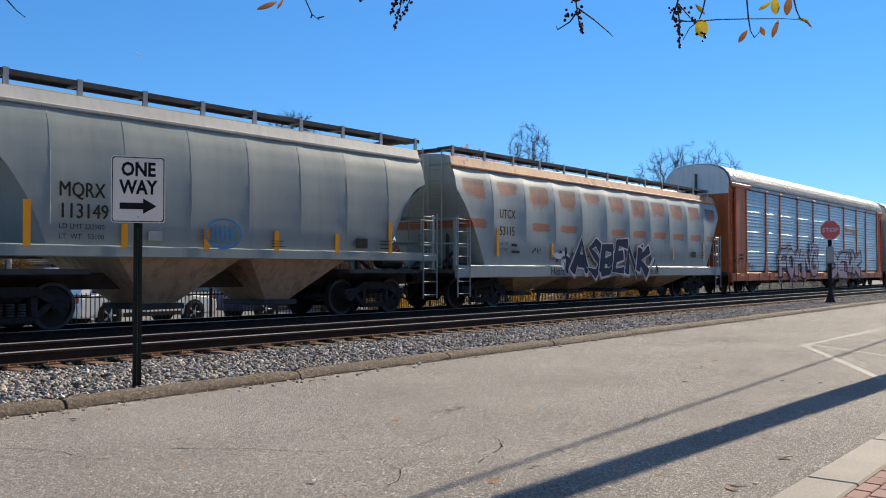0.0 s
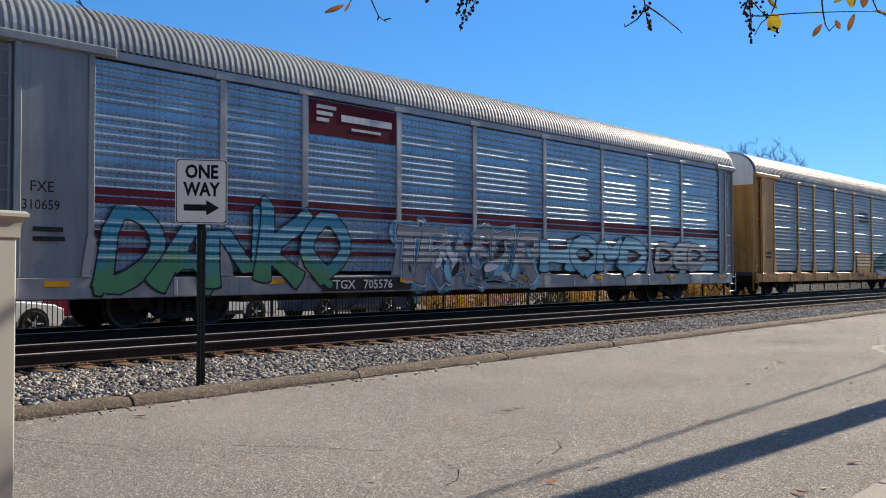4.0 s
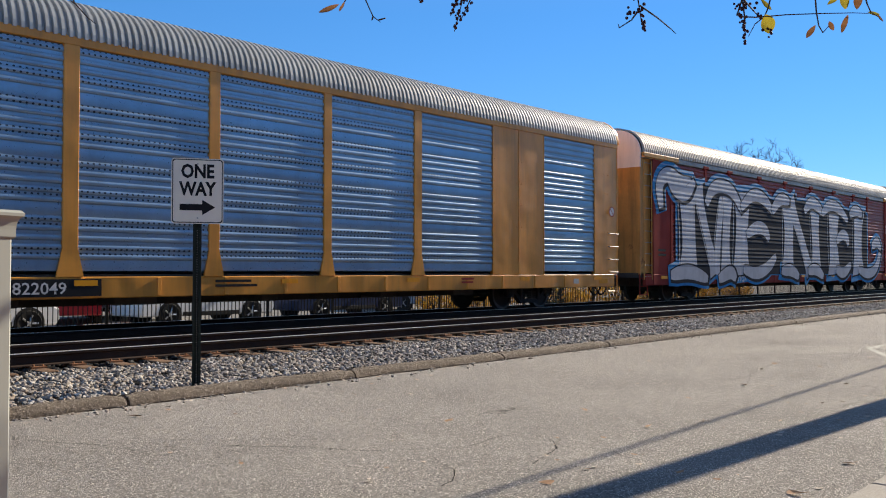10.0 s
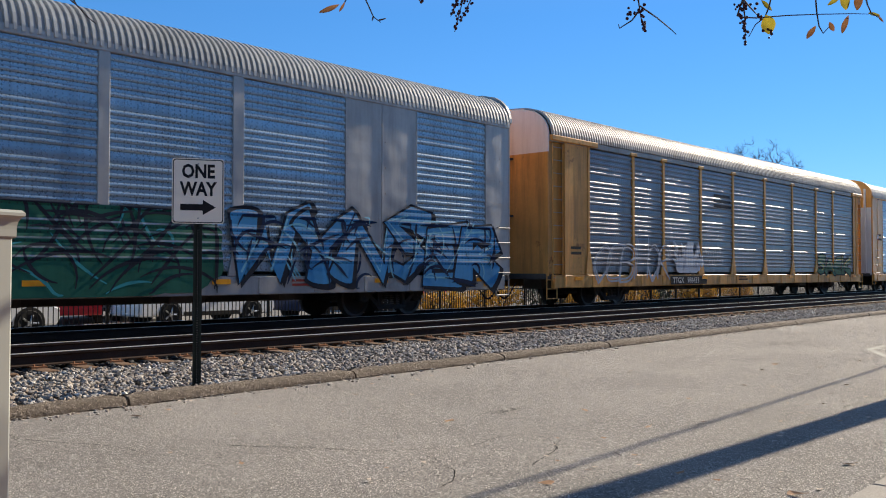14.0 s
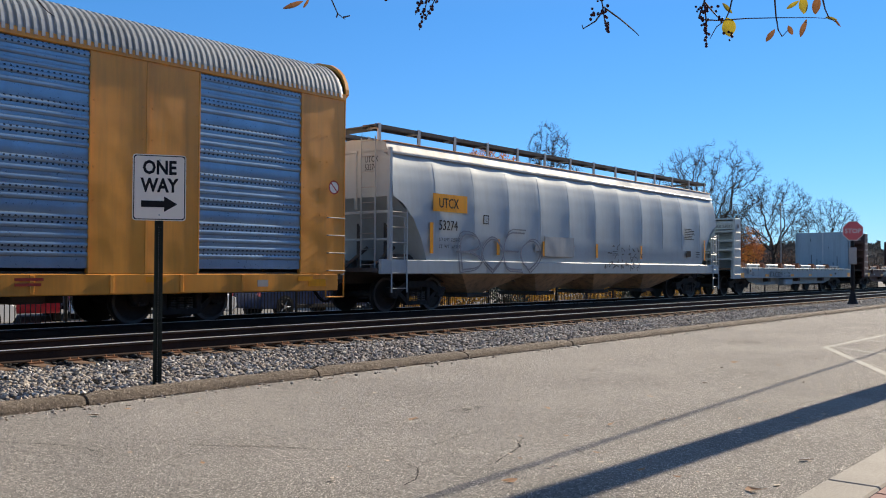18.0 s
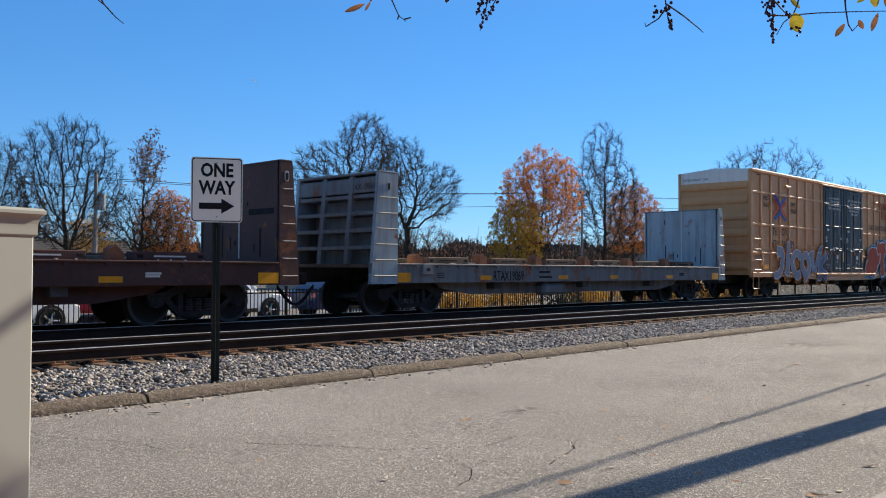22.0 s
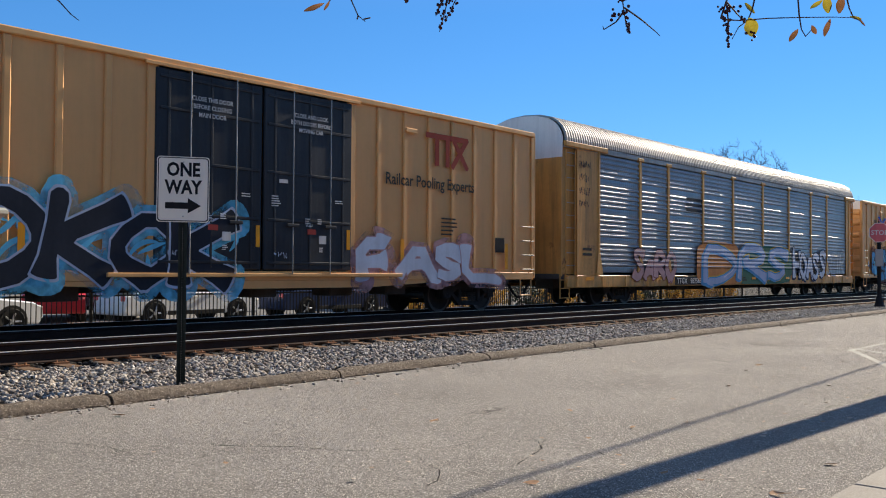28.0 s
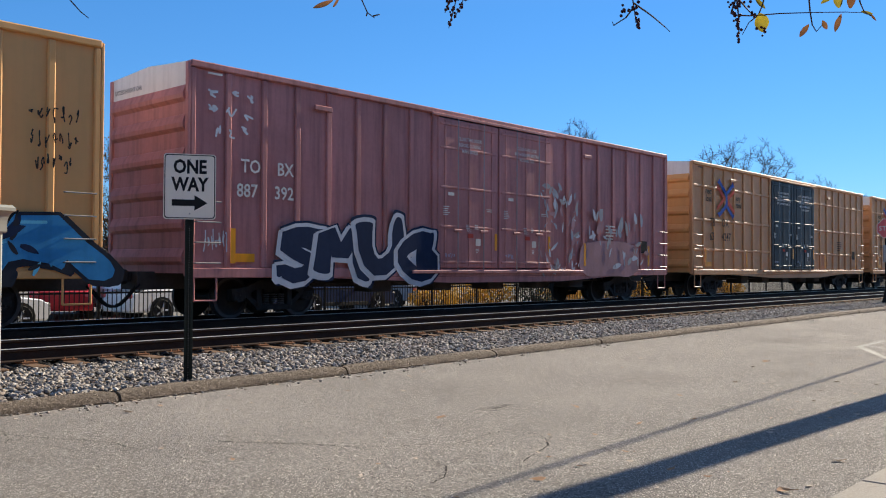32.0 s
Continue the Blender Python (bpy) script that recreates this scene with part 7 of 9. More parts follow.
    plate(car, L - 1.1, L - 0.6, 0.70, 0.86, -SIDE - 0.034, M["reflector"], "reflector", "strip of yellow reflective tape")
    return car, bays


def shield_emblem(car, x):
    """A plain shield: blue above, red and white stripes below."""
    w, top, bot = 0.62, 4.55, 3.35
    out = [(-w, 3.55), (-w * 0.5, bot - 0.02), (0, bot - 0.08), (w * 0.5, bot - 0.02), (w, 3.55), (w, 4.1), (-w, 4.1)]
    e = part("emblem", G().poly([(x + u * 1.06, -SIDE - 0.013, 3.95 + (v - 3.95) * 1.06) for u, v in out + []]), M["spray_white"], car, "blue, red and white striped shield emblem")
    g = G()
    for k in range(5):
        u = -w + 0.03 + k * (2 * w / 5) + 0.04
        g.poly([(x + u, -SIDE - 0.016, 3.56 - 0.18 * (1 - abs(u + 0.08) / w)), (x + u + 0.13, -SIDE - 0.016, 3.56 - 0.18 * (1 - abs(u + 0.08) / w)), (x + u + 0.13, -SIDE - 0.016, 4.1), (x + u, -SIDE - 0.016, 4.1)])
    part("stripes", g, M["spray_red"], e)
    chief = [(-w, 4.08), (w, 4.08), (w * 0.96, 4.40), (w * 1.02, top + 0.02), (w * 0.45, top - 0.06), (0, top + 0.08), (-w * 0.45, top - 0.06), (-w * 1.02, top + 0.02), (-w * 0.96, 4.40)]
    part("chief", G().poly([(x + u, -SIDE - 0.017, v) for u, v in chief]), M["spray_navy"], e)
    part("bars", G().box(x - 0.36, x + 0.36, -SIDE - 0.021, -SIDE - 0.018, 4.30, 4.42).box(x - 0.42, x + 0.42, -SIDE - 0.021, -SIDE - 0.018, 4.13, 4.25), M["spray_white"], e)


def no_sign(car, x, z):
    g = G()
    n = 18
    for k in range(n):
        a, b = 2 * math.pi * k / n, 2 * math.pi * (k + 1) / n
        g.poly([(x + r * math.cos(t), -SIDE - 0.017, z + r * math.sin(t)) for r, t in ((0.16, a), (0.16, b), (0.13, b), (0.13, a))])
    g.poly([(x - 0.11, -SIDE - 0.0172, z + 0.09), (x - 0.09, -SIDE - 0.0172, z + 0.11), (x + 0.11, -SIDE - 0.0172, z - 0.09), (x + 0.09, -SIDE - 0.0172, z - 0.11)])
    p = part("warning_disc", G().poly([(x + 0.155 * math.cos(2 * math.pi * k / n), -SIDE - 0.0155, z + 0.155 * math.sin(2 * math.pi * k / n)) for k in range(n)]), M["chalk"], car, "white disc with a red prohibition ring")
    part("ring", g, M["spray_red"], p)


OLD_BAYS = (1.95, 4.6, 6.6, 9.35, 12.05, 15.05, 18.0, 20.8, 23.0, 25.9)


def rack_old(s, L, mat_, label, panel, roof, cap, number="", name="rack_car", sill=None, post_=None, end_=None, bay_=None, posts=None):
    """Earlier rack car: thin posts with flared feet, open ladder bays at the ends."""
    car = start_car(name, label, "railcar", s, "cars of the freight train")
    sill = sill or mat_
    post_ = post_ or mat_
    rack_base(car, L, mat_, sill)
    k = L / 27.1
    bays = list(posts) if posts else [b * k for b in OLD_BAYS]
    for a, b in zip(bays, bays[1:]):
        part("side_panel", slats(a + 0.07, b - 0.07, 1.08, 4.82, -SIDE + 0.03), panel, car, smooth=60)
    for b in bays[1:-1]:
        p = G().soft(b - 0.08, b + 0.08, -SIDE - 0.022, -SIDE + 0.1, 1.0, 4.9, 0.012)
        p.prism([(b - 0.24, 0.98), (b + 0.24, 0.98), (b + 0.08, 1.62), (b - 0.08, 1.62)], "y", -SIDE - 0.024, -SIDE + 0.02)
        p.soft(b - 0.2, b + 0.2, -SIDE - 0.05, -SIDE + 0.05, 4.84, 4.95, 0.015)
        part("post", p, post_, car)
    for a, b in ((0.75, bays[0] + 0.02), (bays[-1] - 0.02, L - 0.75)):
        bay = part("end_bay", G().soft(a, b, -SIDE, -SIDE + 0.1, 0.98, 4.95, 0.01), bay_ or mat_, car)
        for x in (a, b):
            part("bay_post", G().soft(x - 0.06, x + 0.06, -SIDE - 0.03, -SIDE - 0.001, 0.98, 4.95, 0.012), bay_ or mat_, bay)
        part("post_foot", G().prism([(b - 0.18, 0.98), (b + 0.22, 0.98), (b + 0.06, 1.7), (b - 0.06, 1.7)], "y", -SIDE - 0.034, -SIDE - 0.031), bay_ or mat_, bay)
    for a, b in ((0.0, bays[0] + 0.45), (bays[-1] - 0.3, L)):
        part("eave_beam", G().soft(a, b, -SIDE - 0.09, -SIDE + 0.1, 4.88, 5.04, 0.02), mat_, car)
    part("top_plate", G().soft(0, L, -SIDE - 0.015, -SIDE + 0.1, 4.86, 5.02, 0.01), roof, car)
    part("far_side", slats(0.5, L - 0.5, 1.0, 5.0, SIDE - 0.02, 4, 3), panel, car)
    rack_roof(car, 0.05, L - 0.05, roof)
    for x, d in ((0.0, -1), (L, 1)):
        rack_end(car, x, d, end_ or mat_, cap, True)
        a, b = sorted((x, x - d * 0.75))
        part("end_wall", G().soft(a, b, -SIDE + 0.12, -SIDE + 0.17, 0.98, 4.95, 0.01), end_ or mat_, car)
        part("end_wall", G().soft(a, b, SIDE - 0.17, SIDE - 0.12, 0.98, 4.95, 0.01), end_ or mat_, car)
    ladder(car, 0.12, 0.62, -SIDE - 0.0, 0.9, 4.7, 11, mat_)
    ladder(car, L - 0.62, L - 0.12, -SIDE - 0.0, 0.9, 4.7, 11, mat_)
    if number:
        mark_plate(car, L * 0.30 - 1.0, number)
    bars(car, L * 0.46, 0.86, 1.0, 2, -SIDE - 0.034, M["ink"], 0.05, 0.09, 3)
    bars(car, 1.0, 1.75, 0.6, 2, -SIDE - 0.034, M["ink"], 0.08, 0.16, 5)
    return car, bays


# ---- hopper cars ----
def hopper(s, L, mat_, label, roof_mat, sign_, bays=9, plaque=None, chutes=3, power=1.0, deep=0.03, sill=(0.98, 1.40), nose=(0.15, 0.15), big=0.37, tx=2.05, full=False, sweep_by=1.3, sweep_top=3.3, board=0.0, front=0.15, tapes=None):
    car = start_car("hopper_car", label, "railcar", s, "cars of the freight train")
    a, b = nose[0], L - nose[1]
    s0, s1 = sill
    # side sheet outline: full height in the middle, lower corners swept up at the ends
    prof = [(1.50, s1), (1.545, 1.9), (1.56, 2.4), (1.55, 2.9), (1.51, 3.35), (1.44, 3.7), (1.36, 3.92), (1.26, 4.06)]
    n = bays * 8

    def sweep(z):
        # the ends lean out towards the roof
        t = min(1, max(0, (z - s1) / (sweep_top - s1)))
        return sweep_by * (1 - t) ** power

    def skin(side):
        def fn(u, w):
            k = w * (len(prof) - 1)
            i = min(len(prof) - 2, int(k))
            f = k - i
            y = prof[i][0] * (1 - f) + prof[i + 1][0] * f
            z = prof[i][1] * (1 - f) + prof[i + 1][1] * f
            e = sweep(z)
            x = a + e + (b - a - 2 * e) * u
            q = ((x - a) / (b - a) * bays) % 1.0
            dent = deep * (1 - (2 * q - 1) ** 2) * max(0, 1 - ((z - 3.1) / 1.1) ** 2) ** 0.5
            bump = 0.0025 * noise.noise((x * 0.9 + s, z * 1.6, side))
            return (x, side * (y - dent * 0.9 + bump * (0 if w in (0, 1) else 1)), z)
        return fn
    for side in (-1, 1):
        part("side_sheet", G().sheet(skin(side), n, 21), mat_, car, smooth=32)
    for k in range(1, bays):
        x = a + (b - a) * k / bays
        pts = [(y, z) for y, z in prof if z > 1.8]
        part("seam", G().rope([(x, -y0 + 0.002, z0) for y0, z0 in pts], 0.005, 5), mat_, car)
    # end sheets lean like the sides
    for x, d in ((a, 1), (b, -1)):
        g = G()
        zs = [s1, 1.9, 2.4, 2.9, 3.35, 3.7, 4.06]
        rows = []
        for z in zs:
            yy = np.interp(z, [p[1] for p in prof], [p[0] for p in prof])
            rows.append([(x + d * sweep(z), -yy + 2 * yy * t, z) for t in (0, 0.25, 0.5, 0.75, 1)])
        vs = [p for r in rows for p in r]
        g.add(vs, [(i * 5 + j, i * 5 + j + 1, (i + 1) * 5 + j + 1, (i + 1) * 5 + j) for i in range(len(zs) - 1) for j in range(4)])
        part("end_sheet", g, mat_, car, smooth=40)
        g = G().prism([(-1.32, 4.04), (1.32, 4.04), (1.24, 4.26), (0.75, 4.35), (0, 4.39), (-0.75, 4.35), (-1.24, 4.26)], "x", min(x, x + d * 0.06), max(x, x + d * 0.06))
        part("roof_end", g, mat_, car)
    part("roof", G().prism([(-1.325, 4.03), (-1.245, 4.27), (-0.75, 4.36), (0, 4.40), (0.75, 4.36), (1.245, 4.27), (1.325, 4.03), (0.7, 4.0), (-0.7, 4.0)], "x", a + 0.03, b - 0.03), roof_mat, car)
    part("roof_rail", G().soft(a - 0.02, b + 0.02, -1.375, -1.22, 3.97, 4.04, 0.015), M["silver"] if plaque else roof_mat, car)
    part("roof_rail", G().soft(a - 0.02, b + 0.02, 1.22, 1.375, 3.97, 4.04, 0.015), roof_mat, car)
    if plaque:
        part("roof_fascia", G().prism([(-1.335, 4.05), (-1.262, 4.26), (-1.24, 4.26), (-1.30, 4.05)], "x", a, b), M["silver"], car, "slate grey roof fascia")
        part("roof_edge", G().soft(a, b, -1.285, -1.19, 4.265, 4.30, 0.01), M["rust_roof"], car, "rusty roof edge")
    part("hatch_trough", G().soft(a + 0.8, b - 0.8, -0.42, 0.42, 4.38, 4.48, 0.03), mat_, car)
    # running boards on brackets
    for y in (-0.92, 0.92):
        g = G()
        m = int((L - 0.6) / 0.075)
        for k in range(m):
            g.box(0.3 + k * 0.075, 0.3 + k * 0.075 + 0.05, y - 0.21, y + 0.21, 4.545 + board, 4.565 + board)
        g.box(0.3, L - 0.3, y - 0.225, y - 0.21, 4.48 + board, 4.575 + board).box(0.3, L - 0.3, y + 0.21, y + 0.225, 4.48 + board, 4.575 + board)
        rb_ = part("running_board", g, M["under"], car)
        for k in range(bays + 2):
            x = 0.45 + k * (L - 0.9) / (bays + 1)
            part("bracket", G().box(x - 0.05, x + 0.05, y - 0.23, y - 0.19, 4.28, 4.60 + board).box(x - 0.03, x + 0.03, y - 0.2, y + 0.2, 4.47 + board, 4.51 + board), M["galv"], rb_)
    for x in (0.3, L - 0.9):
        part("roof_walk", G().box(x, x + 0.6, -0.92, 0.92, 4.52 + board, 4.545 + board), M["under"], car)
    # sill, end platforms, posts
    for side in (-1, 1):
        y0, y1 = sorted((side * 1.46, side * 1.585))
        part("side_sill", G().soft(0.1, L - 0.1, y0, y1, s0, s1, 0.02), mat_, car)
    part("end_platform", G().box(-0.1, 3.2, -1.46, 1.46, 1.02, 1.12).box(L - 3.2, L + 0.1, -1.46, 1.46, 1.02, 1.12), M["under"], car)
    part("centre_sill", G().box(-0.1, L + 0.1, -0.3, 0.3, 0.72, 1.04), M["under"], car)
    for x, d in ((front, 1), (L - 0.15, -1)):
        for side in (-1, 1):
            part("corner_post", G().soft(x - 0.05, x + 0.05, side * 1.46 - 0.05, side * 1.46 + 0.05, 1.1, 4.1 if front > 0.3 and d > 0 else 2.55, 0.01), mat_, car)
        part("end_brace", G().soft(x - 0.04, x + 0.04, -1.46, 1.46, 2.47, 2.55, 0.01).soft(x - 0.04, x + 0.04, -1.46, 1.46, 1.8, 1.86, 0.01), mat_, car)
        st = G()
        for y in (-0.5, 0.5):
            st.tube((x + d * 0.3, y, 1.1), (x + d * 1.75, y, 2.05), 0.05, 6).tube((x + d * 0.85, y, 1.1), (x + d * 0.85, y, 2.3), 0.06, 6)
        part("end_strut", st, M["under"], car)
        part("air_tank", G().tube((x + d * 0.7, -0.9, 1.32), (x + d * 1.5, -0.9, 1.32), 0.17, 10), M["under"], car)
        ladder(car, x - 0.05 if d > 0 else x - 0.5, x + 0.5 if d > 0 else x + 0.05, -1.585, 0.62 if front > 0.3 and d > 0 else 0.45, 2.5, 6 if front > 0.3 and d > 0 else 7, mat_)
        ladder(car, x - d * 0.1, -1.05, -0.55, 1.2, 4.3, 9, mat_, "x")
        g = G().tube((x + d * 0.5, -1.5, 1.1), (x + d * 0.5, -1.5, 2.4), 0.02, 6).tube((x + d * 0.5, -1.5, 2.4), (x, -1.5, 2.4), 0.02, 6).tube((x + d * 0.5, -1.5, 1.75), (x, -1.5, 1.75), 0.02, 6)
        part("handrail", g, mat_, car)
    # discharge hoppers under the floor
    span = (b - a - 5.4) / chutes
    for k in range(chutes):
        c = a + 2.7 + span * (k + 0.5)
        w = span * 0.47
        g = G()
        top = [(c - w, -1.44, s0 + 0.04), (c + w, -1.44, s0 + 0.04), (c + w, 1.44, s0 + 0.04), (c - w, 1.44, s0 + 0.04)]
        low = [(c - 0.35, -0.62, 0.42), (c + 0.35, -0.62, 0.42), (c + 0.35, 0.62, 0.42), (c - 0.35, 0.62, 0.42)]
        g.add(top + low, [(0, 1, 5, 4), (1, 2, 6, 5), (2, 3, 7, 6), (3, 0, 4, 7), (4, 5, 6, 7), (0, 3, 2, 1)])
        h = part("discharge_hopper", g, M["chute"], car)
        part("gate", G().soft(c - 0.5, c + 0.5, -0.75, 0.75, 0.30, 0.42, 0.02), M["under"], h)
    bogie(car, 1.95)
    bogie(car, L - 1.95)
    coupler(car, -0.05, -1)
    coupler(car, L + 0.05, 1)
    y = -1.60
    top_line, low_line = sign_
    up = 2.40 if full else 2.62
    if top_line:
        for k in (0, 0.012):
            words(top_line, big, M["ink"], car, tx - k, y - 0.01 * k, up if not plaque else 2.70, "car_mark", 0.80)
    for k in (0, 0.012):
        words(low_line, big, M["ink"], car, tx - k, y - 0.01 * k, 2.02 if full else 2.12, "car_number", 0.84)
    words("LD LMT 232900" if full else "LD LMT 220500" if plaque else "LD LMT", 0.13, M["ink"], car, tx, y, 1.83, "load_data")
    words("LT  WT   53100" if full else "LT  WT   65500" if plaque else "LT WT", 0.13, M["ink"], car, tx, y, 1.65, "load_data")
    if not full and not plaque:
        bars(car, tx + 0.6, 1.80, 0.45, 2, y, M["ink"], 0.08, 0.20)
    if plaque:
        plate(car, 1.98, 3.38, 2.60, 3.06, -1.592, M["reflector"], "name_panel", "yellow panel with the owner's mark")
        part("end_post", G().soft(a - 0.03, a + 0.02, -0.28, -0.20, 2.6, 4.1, 0.01), mat_, car)
        words("UTCX", 0.22, M["ink"], car, 0, 0, 0, "end_mark", 0.8, face=pose(a - 0.008, -0.55, 3.78, 90, 0, -90))
        words("53274", 0.22, M["ink"], car, 0, 0, 0, "end_mark", 0.75, face=pose(a - 0.008, -0.55, 3.58, 90, 0, -90))
        plate(car, 4.11, 4.35, 2.35, 2.60, -1.583, M["ink"], "stencil_frame")
        plate(car, 4.14, 4.32, 2.38, 2.57, -1.584, mat_, "stencil_field")
        words("C", 0.13, M["ink"], car, 4.19, -1.588, 2.42, "stencil")
    for k in range(6):
        x = tapes[k] if tapes else 1.9 + k * (L - 3.9) / 5
        plate(car, x, x + 0.13, 1.50, 2.3 if k in (0, 5) else 1.95, -1.600, M["reflector"], "reflector", "upright strip of yellow reflective tape")
    bars(car, L * 0.56, 1.72, 0.45, 3, y, M["ink"], 0.016, 0.06, 7)
    bars(car, L * 0.42, 1.9, 0.4, 4, y, M["emblem_red"], 0.014, 0.06, 8)
    bars(car, L - 2.3, 1.8, 0.5, 3, y, M["ink"], 0.025, 0.09, 9)
    plate(car, L - 3.15, L - 2.75, 1.62, 1.85, y, M["ink"], "consolidated_stencil")
    plate(car, L * 0.33, L * 0.33 + 0.3, 1.66, 1.84, y, M["silver"], "maker_plate")
    return car


# ---- boxcars ----
def boxcar(s, L, mat_, label, door, end_, cap, rails=True, marks=M["ink"], posts=(8, 8), doors=True):
    car = start_car("boxcar", label, "railcar", s, "cars of the freight train")
    z0, z1 = 1.05, 5.05
    d0, d1 = L * 0.369, L * 0.630
    for a, b in ((0, d0), (d1, L)):
        part("side_wall", G().box(a, b, -SIDE + 0.06, -SIDE + 0.12, z0, z1), mat_, car)
    part("far_wall", G().box(0, L, SIDE - 0.12, SIDE - 0.06, z0, z1), mat_, car)
    for (a, b), n in (((0.0, d0), posts[0]), ((d1, L), posts[1])):
        for k in range(n + 1):
            x = a + (b - a) * k / n
            lo, hi = max(0, x - 0.07), min(L, x + 0.07)
            if k in (0, n):
                lo, hi = max(0, x - 0.12), min(L, x + 0.12)
            part("side_post", G().soft(lo, hi, -SIDE, -SIDE + 0.07, z0, z1 - 0.1, 0.025), mat_, car)
        if rails:
            for z in (1.76, 2.88, 4.14):
                part("side_rail", G().soft(a + 0.1, b - 0.1, -SIDE + 0.012, -SIDE + 0.07, z, z + 0.10, 0.02), mat_, car)
    part("top_chord", G().soft(0, L, -SIDE - 0.03, -SIDE + 0.12, z1 - 0.1, z1 + 0.03, 0.02), mat_, car)
    part("side_sill", G().soft(0.05, L - 0.05, -SIDE - 0.02, -SIDE + 0.12, 0.86, 1.06, 0.015), mat_, car)
    fish = G().prism([(2.6, 0.88), (L - 2.6, 0.88), (L * 0.66, 0.70), (L * 0.40, 0.70)], "y", -SIDE + 0.0, -SIDE + 0.05)
    part("sill_web", fish, mat_, car)
    # plug doors
    w = (d1 - d0) / 2
    for k in range(2):
        x = d0 + k * w
        g = G().soft(x + 0.03, x + w - 0.03, -SIDE - 0.03, -SIDE + 0.06, 1.08, 4.88, 0.02)
        dr = part("plug_door", g, door, car)
        fr = G()
        for z in (1.2, 2.1, 3.1, 4.1, 4.7):
            fr.soft(x + 0.1, x + w - 0.1, -SIDE - 0.055, -SIDE - 0.03, z, z + 0.06, 0.01)
        for q in (0.12, 0.5, 0.88):
            fr.soft(x + w * q - 0.03, x + w * q + 0.03, -SIDE - 0.05, -SIDE - 0.03, 1.12, 4.85, 0.01)
        part("door_frame", fr, door, dr)
        for q in (0.30, 0.72):
            part("lock_bar", G().tube((x + w * q, -SIDE - 0.085, 1.0), (x + w * q, -SIDE - 0.085, 4.9), 0.014, 6), M["galv"], dr)
        for q in (0.30, 0.72):
            part("door_handle", G().soft(x + w * q - 0.16, x + w * q + 0.16, -SIDE - 0.11, -SIDE - 0.07, 2.0, 2.07, 0.012), door, dr)
        notice = (("CLOSE THIS DOOR BEFORE", "CLOSING MAIN DOOR", "CIERRE ESTA PUERTA ANTES DE", "CERRAR LA PUERTA PRINCIPAL"), ("CLOSE AND LOCK BOTH DOORS", "BEFORE MOVING CAR", "CIERRE Y PONGA EL SEGURO EN", "AMBAS PUERTAS ANTES DE", "MOVER EL CARRO"))[k] if rails else (("CLOSE THIS DOOR", "BEFORE CLOSING", "MAIN DOOR"), ("CLOSE AND LOCK", "BOTH DOORS BEFORE", "MOVING CAR"))[k]
        for q, line in enumerate(notice):
            words(line, 0.125, M["chalk"], car, x + w * 0.5, -SIDE - 0.058, 4.36 - 0.155 * q, "door_notice", 0.88, "CENTER", heavy=0.002)
        plate(car, x + w * 0.16, x + w * 0.25, 2.92, 3.0, -SIDE - 0.057, M["chalk"], "notice_plate")
        plate(car, x + w * 0.47, x + w * 0.56, 1.86, 1.97, -SIDE - 0.057, M["emblem_red"], "warning_plate", "small orange warning plate")
        plate(car, x + w * 0.60, x + w * 0.68, 1.66, 1.84, -SIDE - 0.057, M["chalk"], "notice_plate")
        plate(car, x + w * 0.93, x + w * 0.97, 1.55, 2.0, -SIDE - 0.037, M["reflector"], "reflector")
        words("ASD", 0.11, M["chalk"], car, x + w * 0.45, -SIDE - 0.058, 2.02, "door_notice", 0.9)
        bars(car, x + w * 0.08, 2.62, 0.28, 5, -SIDE - 0.057, M["chalk"], 0.022, 0.05, 30 + k)
        bars(car, x + w * 0.78, 2.62, 0.26, 2, -SIDE - 0.057, M["chalk"], 0.02, 0.05, 34 + k)
        bars(car, x + w * 0.44, 2.18, 0.16, 3, -SIDE - 0.057, M["chalk"], 0.02, 0.045, 36 + k)
        bars(car, x + w * 0.58, 2.18, 0.16, 3, -SIDE - 0.057, M["chalk"], 0.02, 0.045, 38 + k)
        bars(car, x + w * 0.60, 1.56, 0.14, 3, -SIDE - 0.057, M["chalk"], 0.018, 0.04, 40 + k)
        scribble(car, x + w * 0.1, x + w * 0.28, 1.3, 1.5, M["spray_ice"], 50 + k, -SIDE - 0.059, 5, 0.008)
    part("door_rail", G().soft(d0 - 0.9, d1 + 1.6, -SIDE - 0.09, -SIDE - 0.02, 0.94, 1.02, 0.01), mat_, car)
    part("door_rail", G().soft(d0 - 0.2, d1 + 0.2, -SIDE - 0.07, -SIDE - 0.02, 4.9, 4.97, 0.01), mat_, car)
    # roof of transverse panels
    part("roof", G().prism([(-SIDE, z1), (0, z1 + 0.12), (SIDE, z1), (SIDE, z1 - 0.06), (-SIDE, z1 - 0.06)], "x", 0.02, L - 0.02), M["roof"], car)
    rr = G()
    for k in range(18):
        x = 0.5 + k * (L - 1) / 17
        rr.prism([(-SIDE, z1 + 0.005), (0, z1 + 0.125), (SIDE, z1 + 0.005), (SIDE, z1 + 0.04), (0, z1 + 0.16), (-SIDE, z1 + 0.04)], "x", x - 0.03, x + 0.03)
    part("roof_ribs", rr, M["roof"], car)
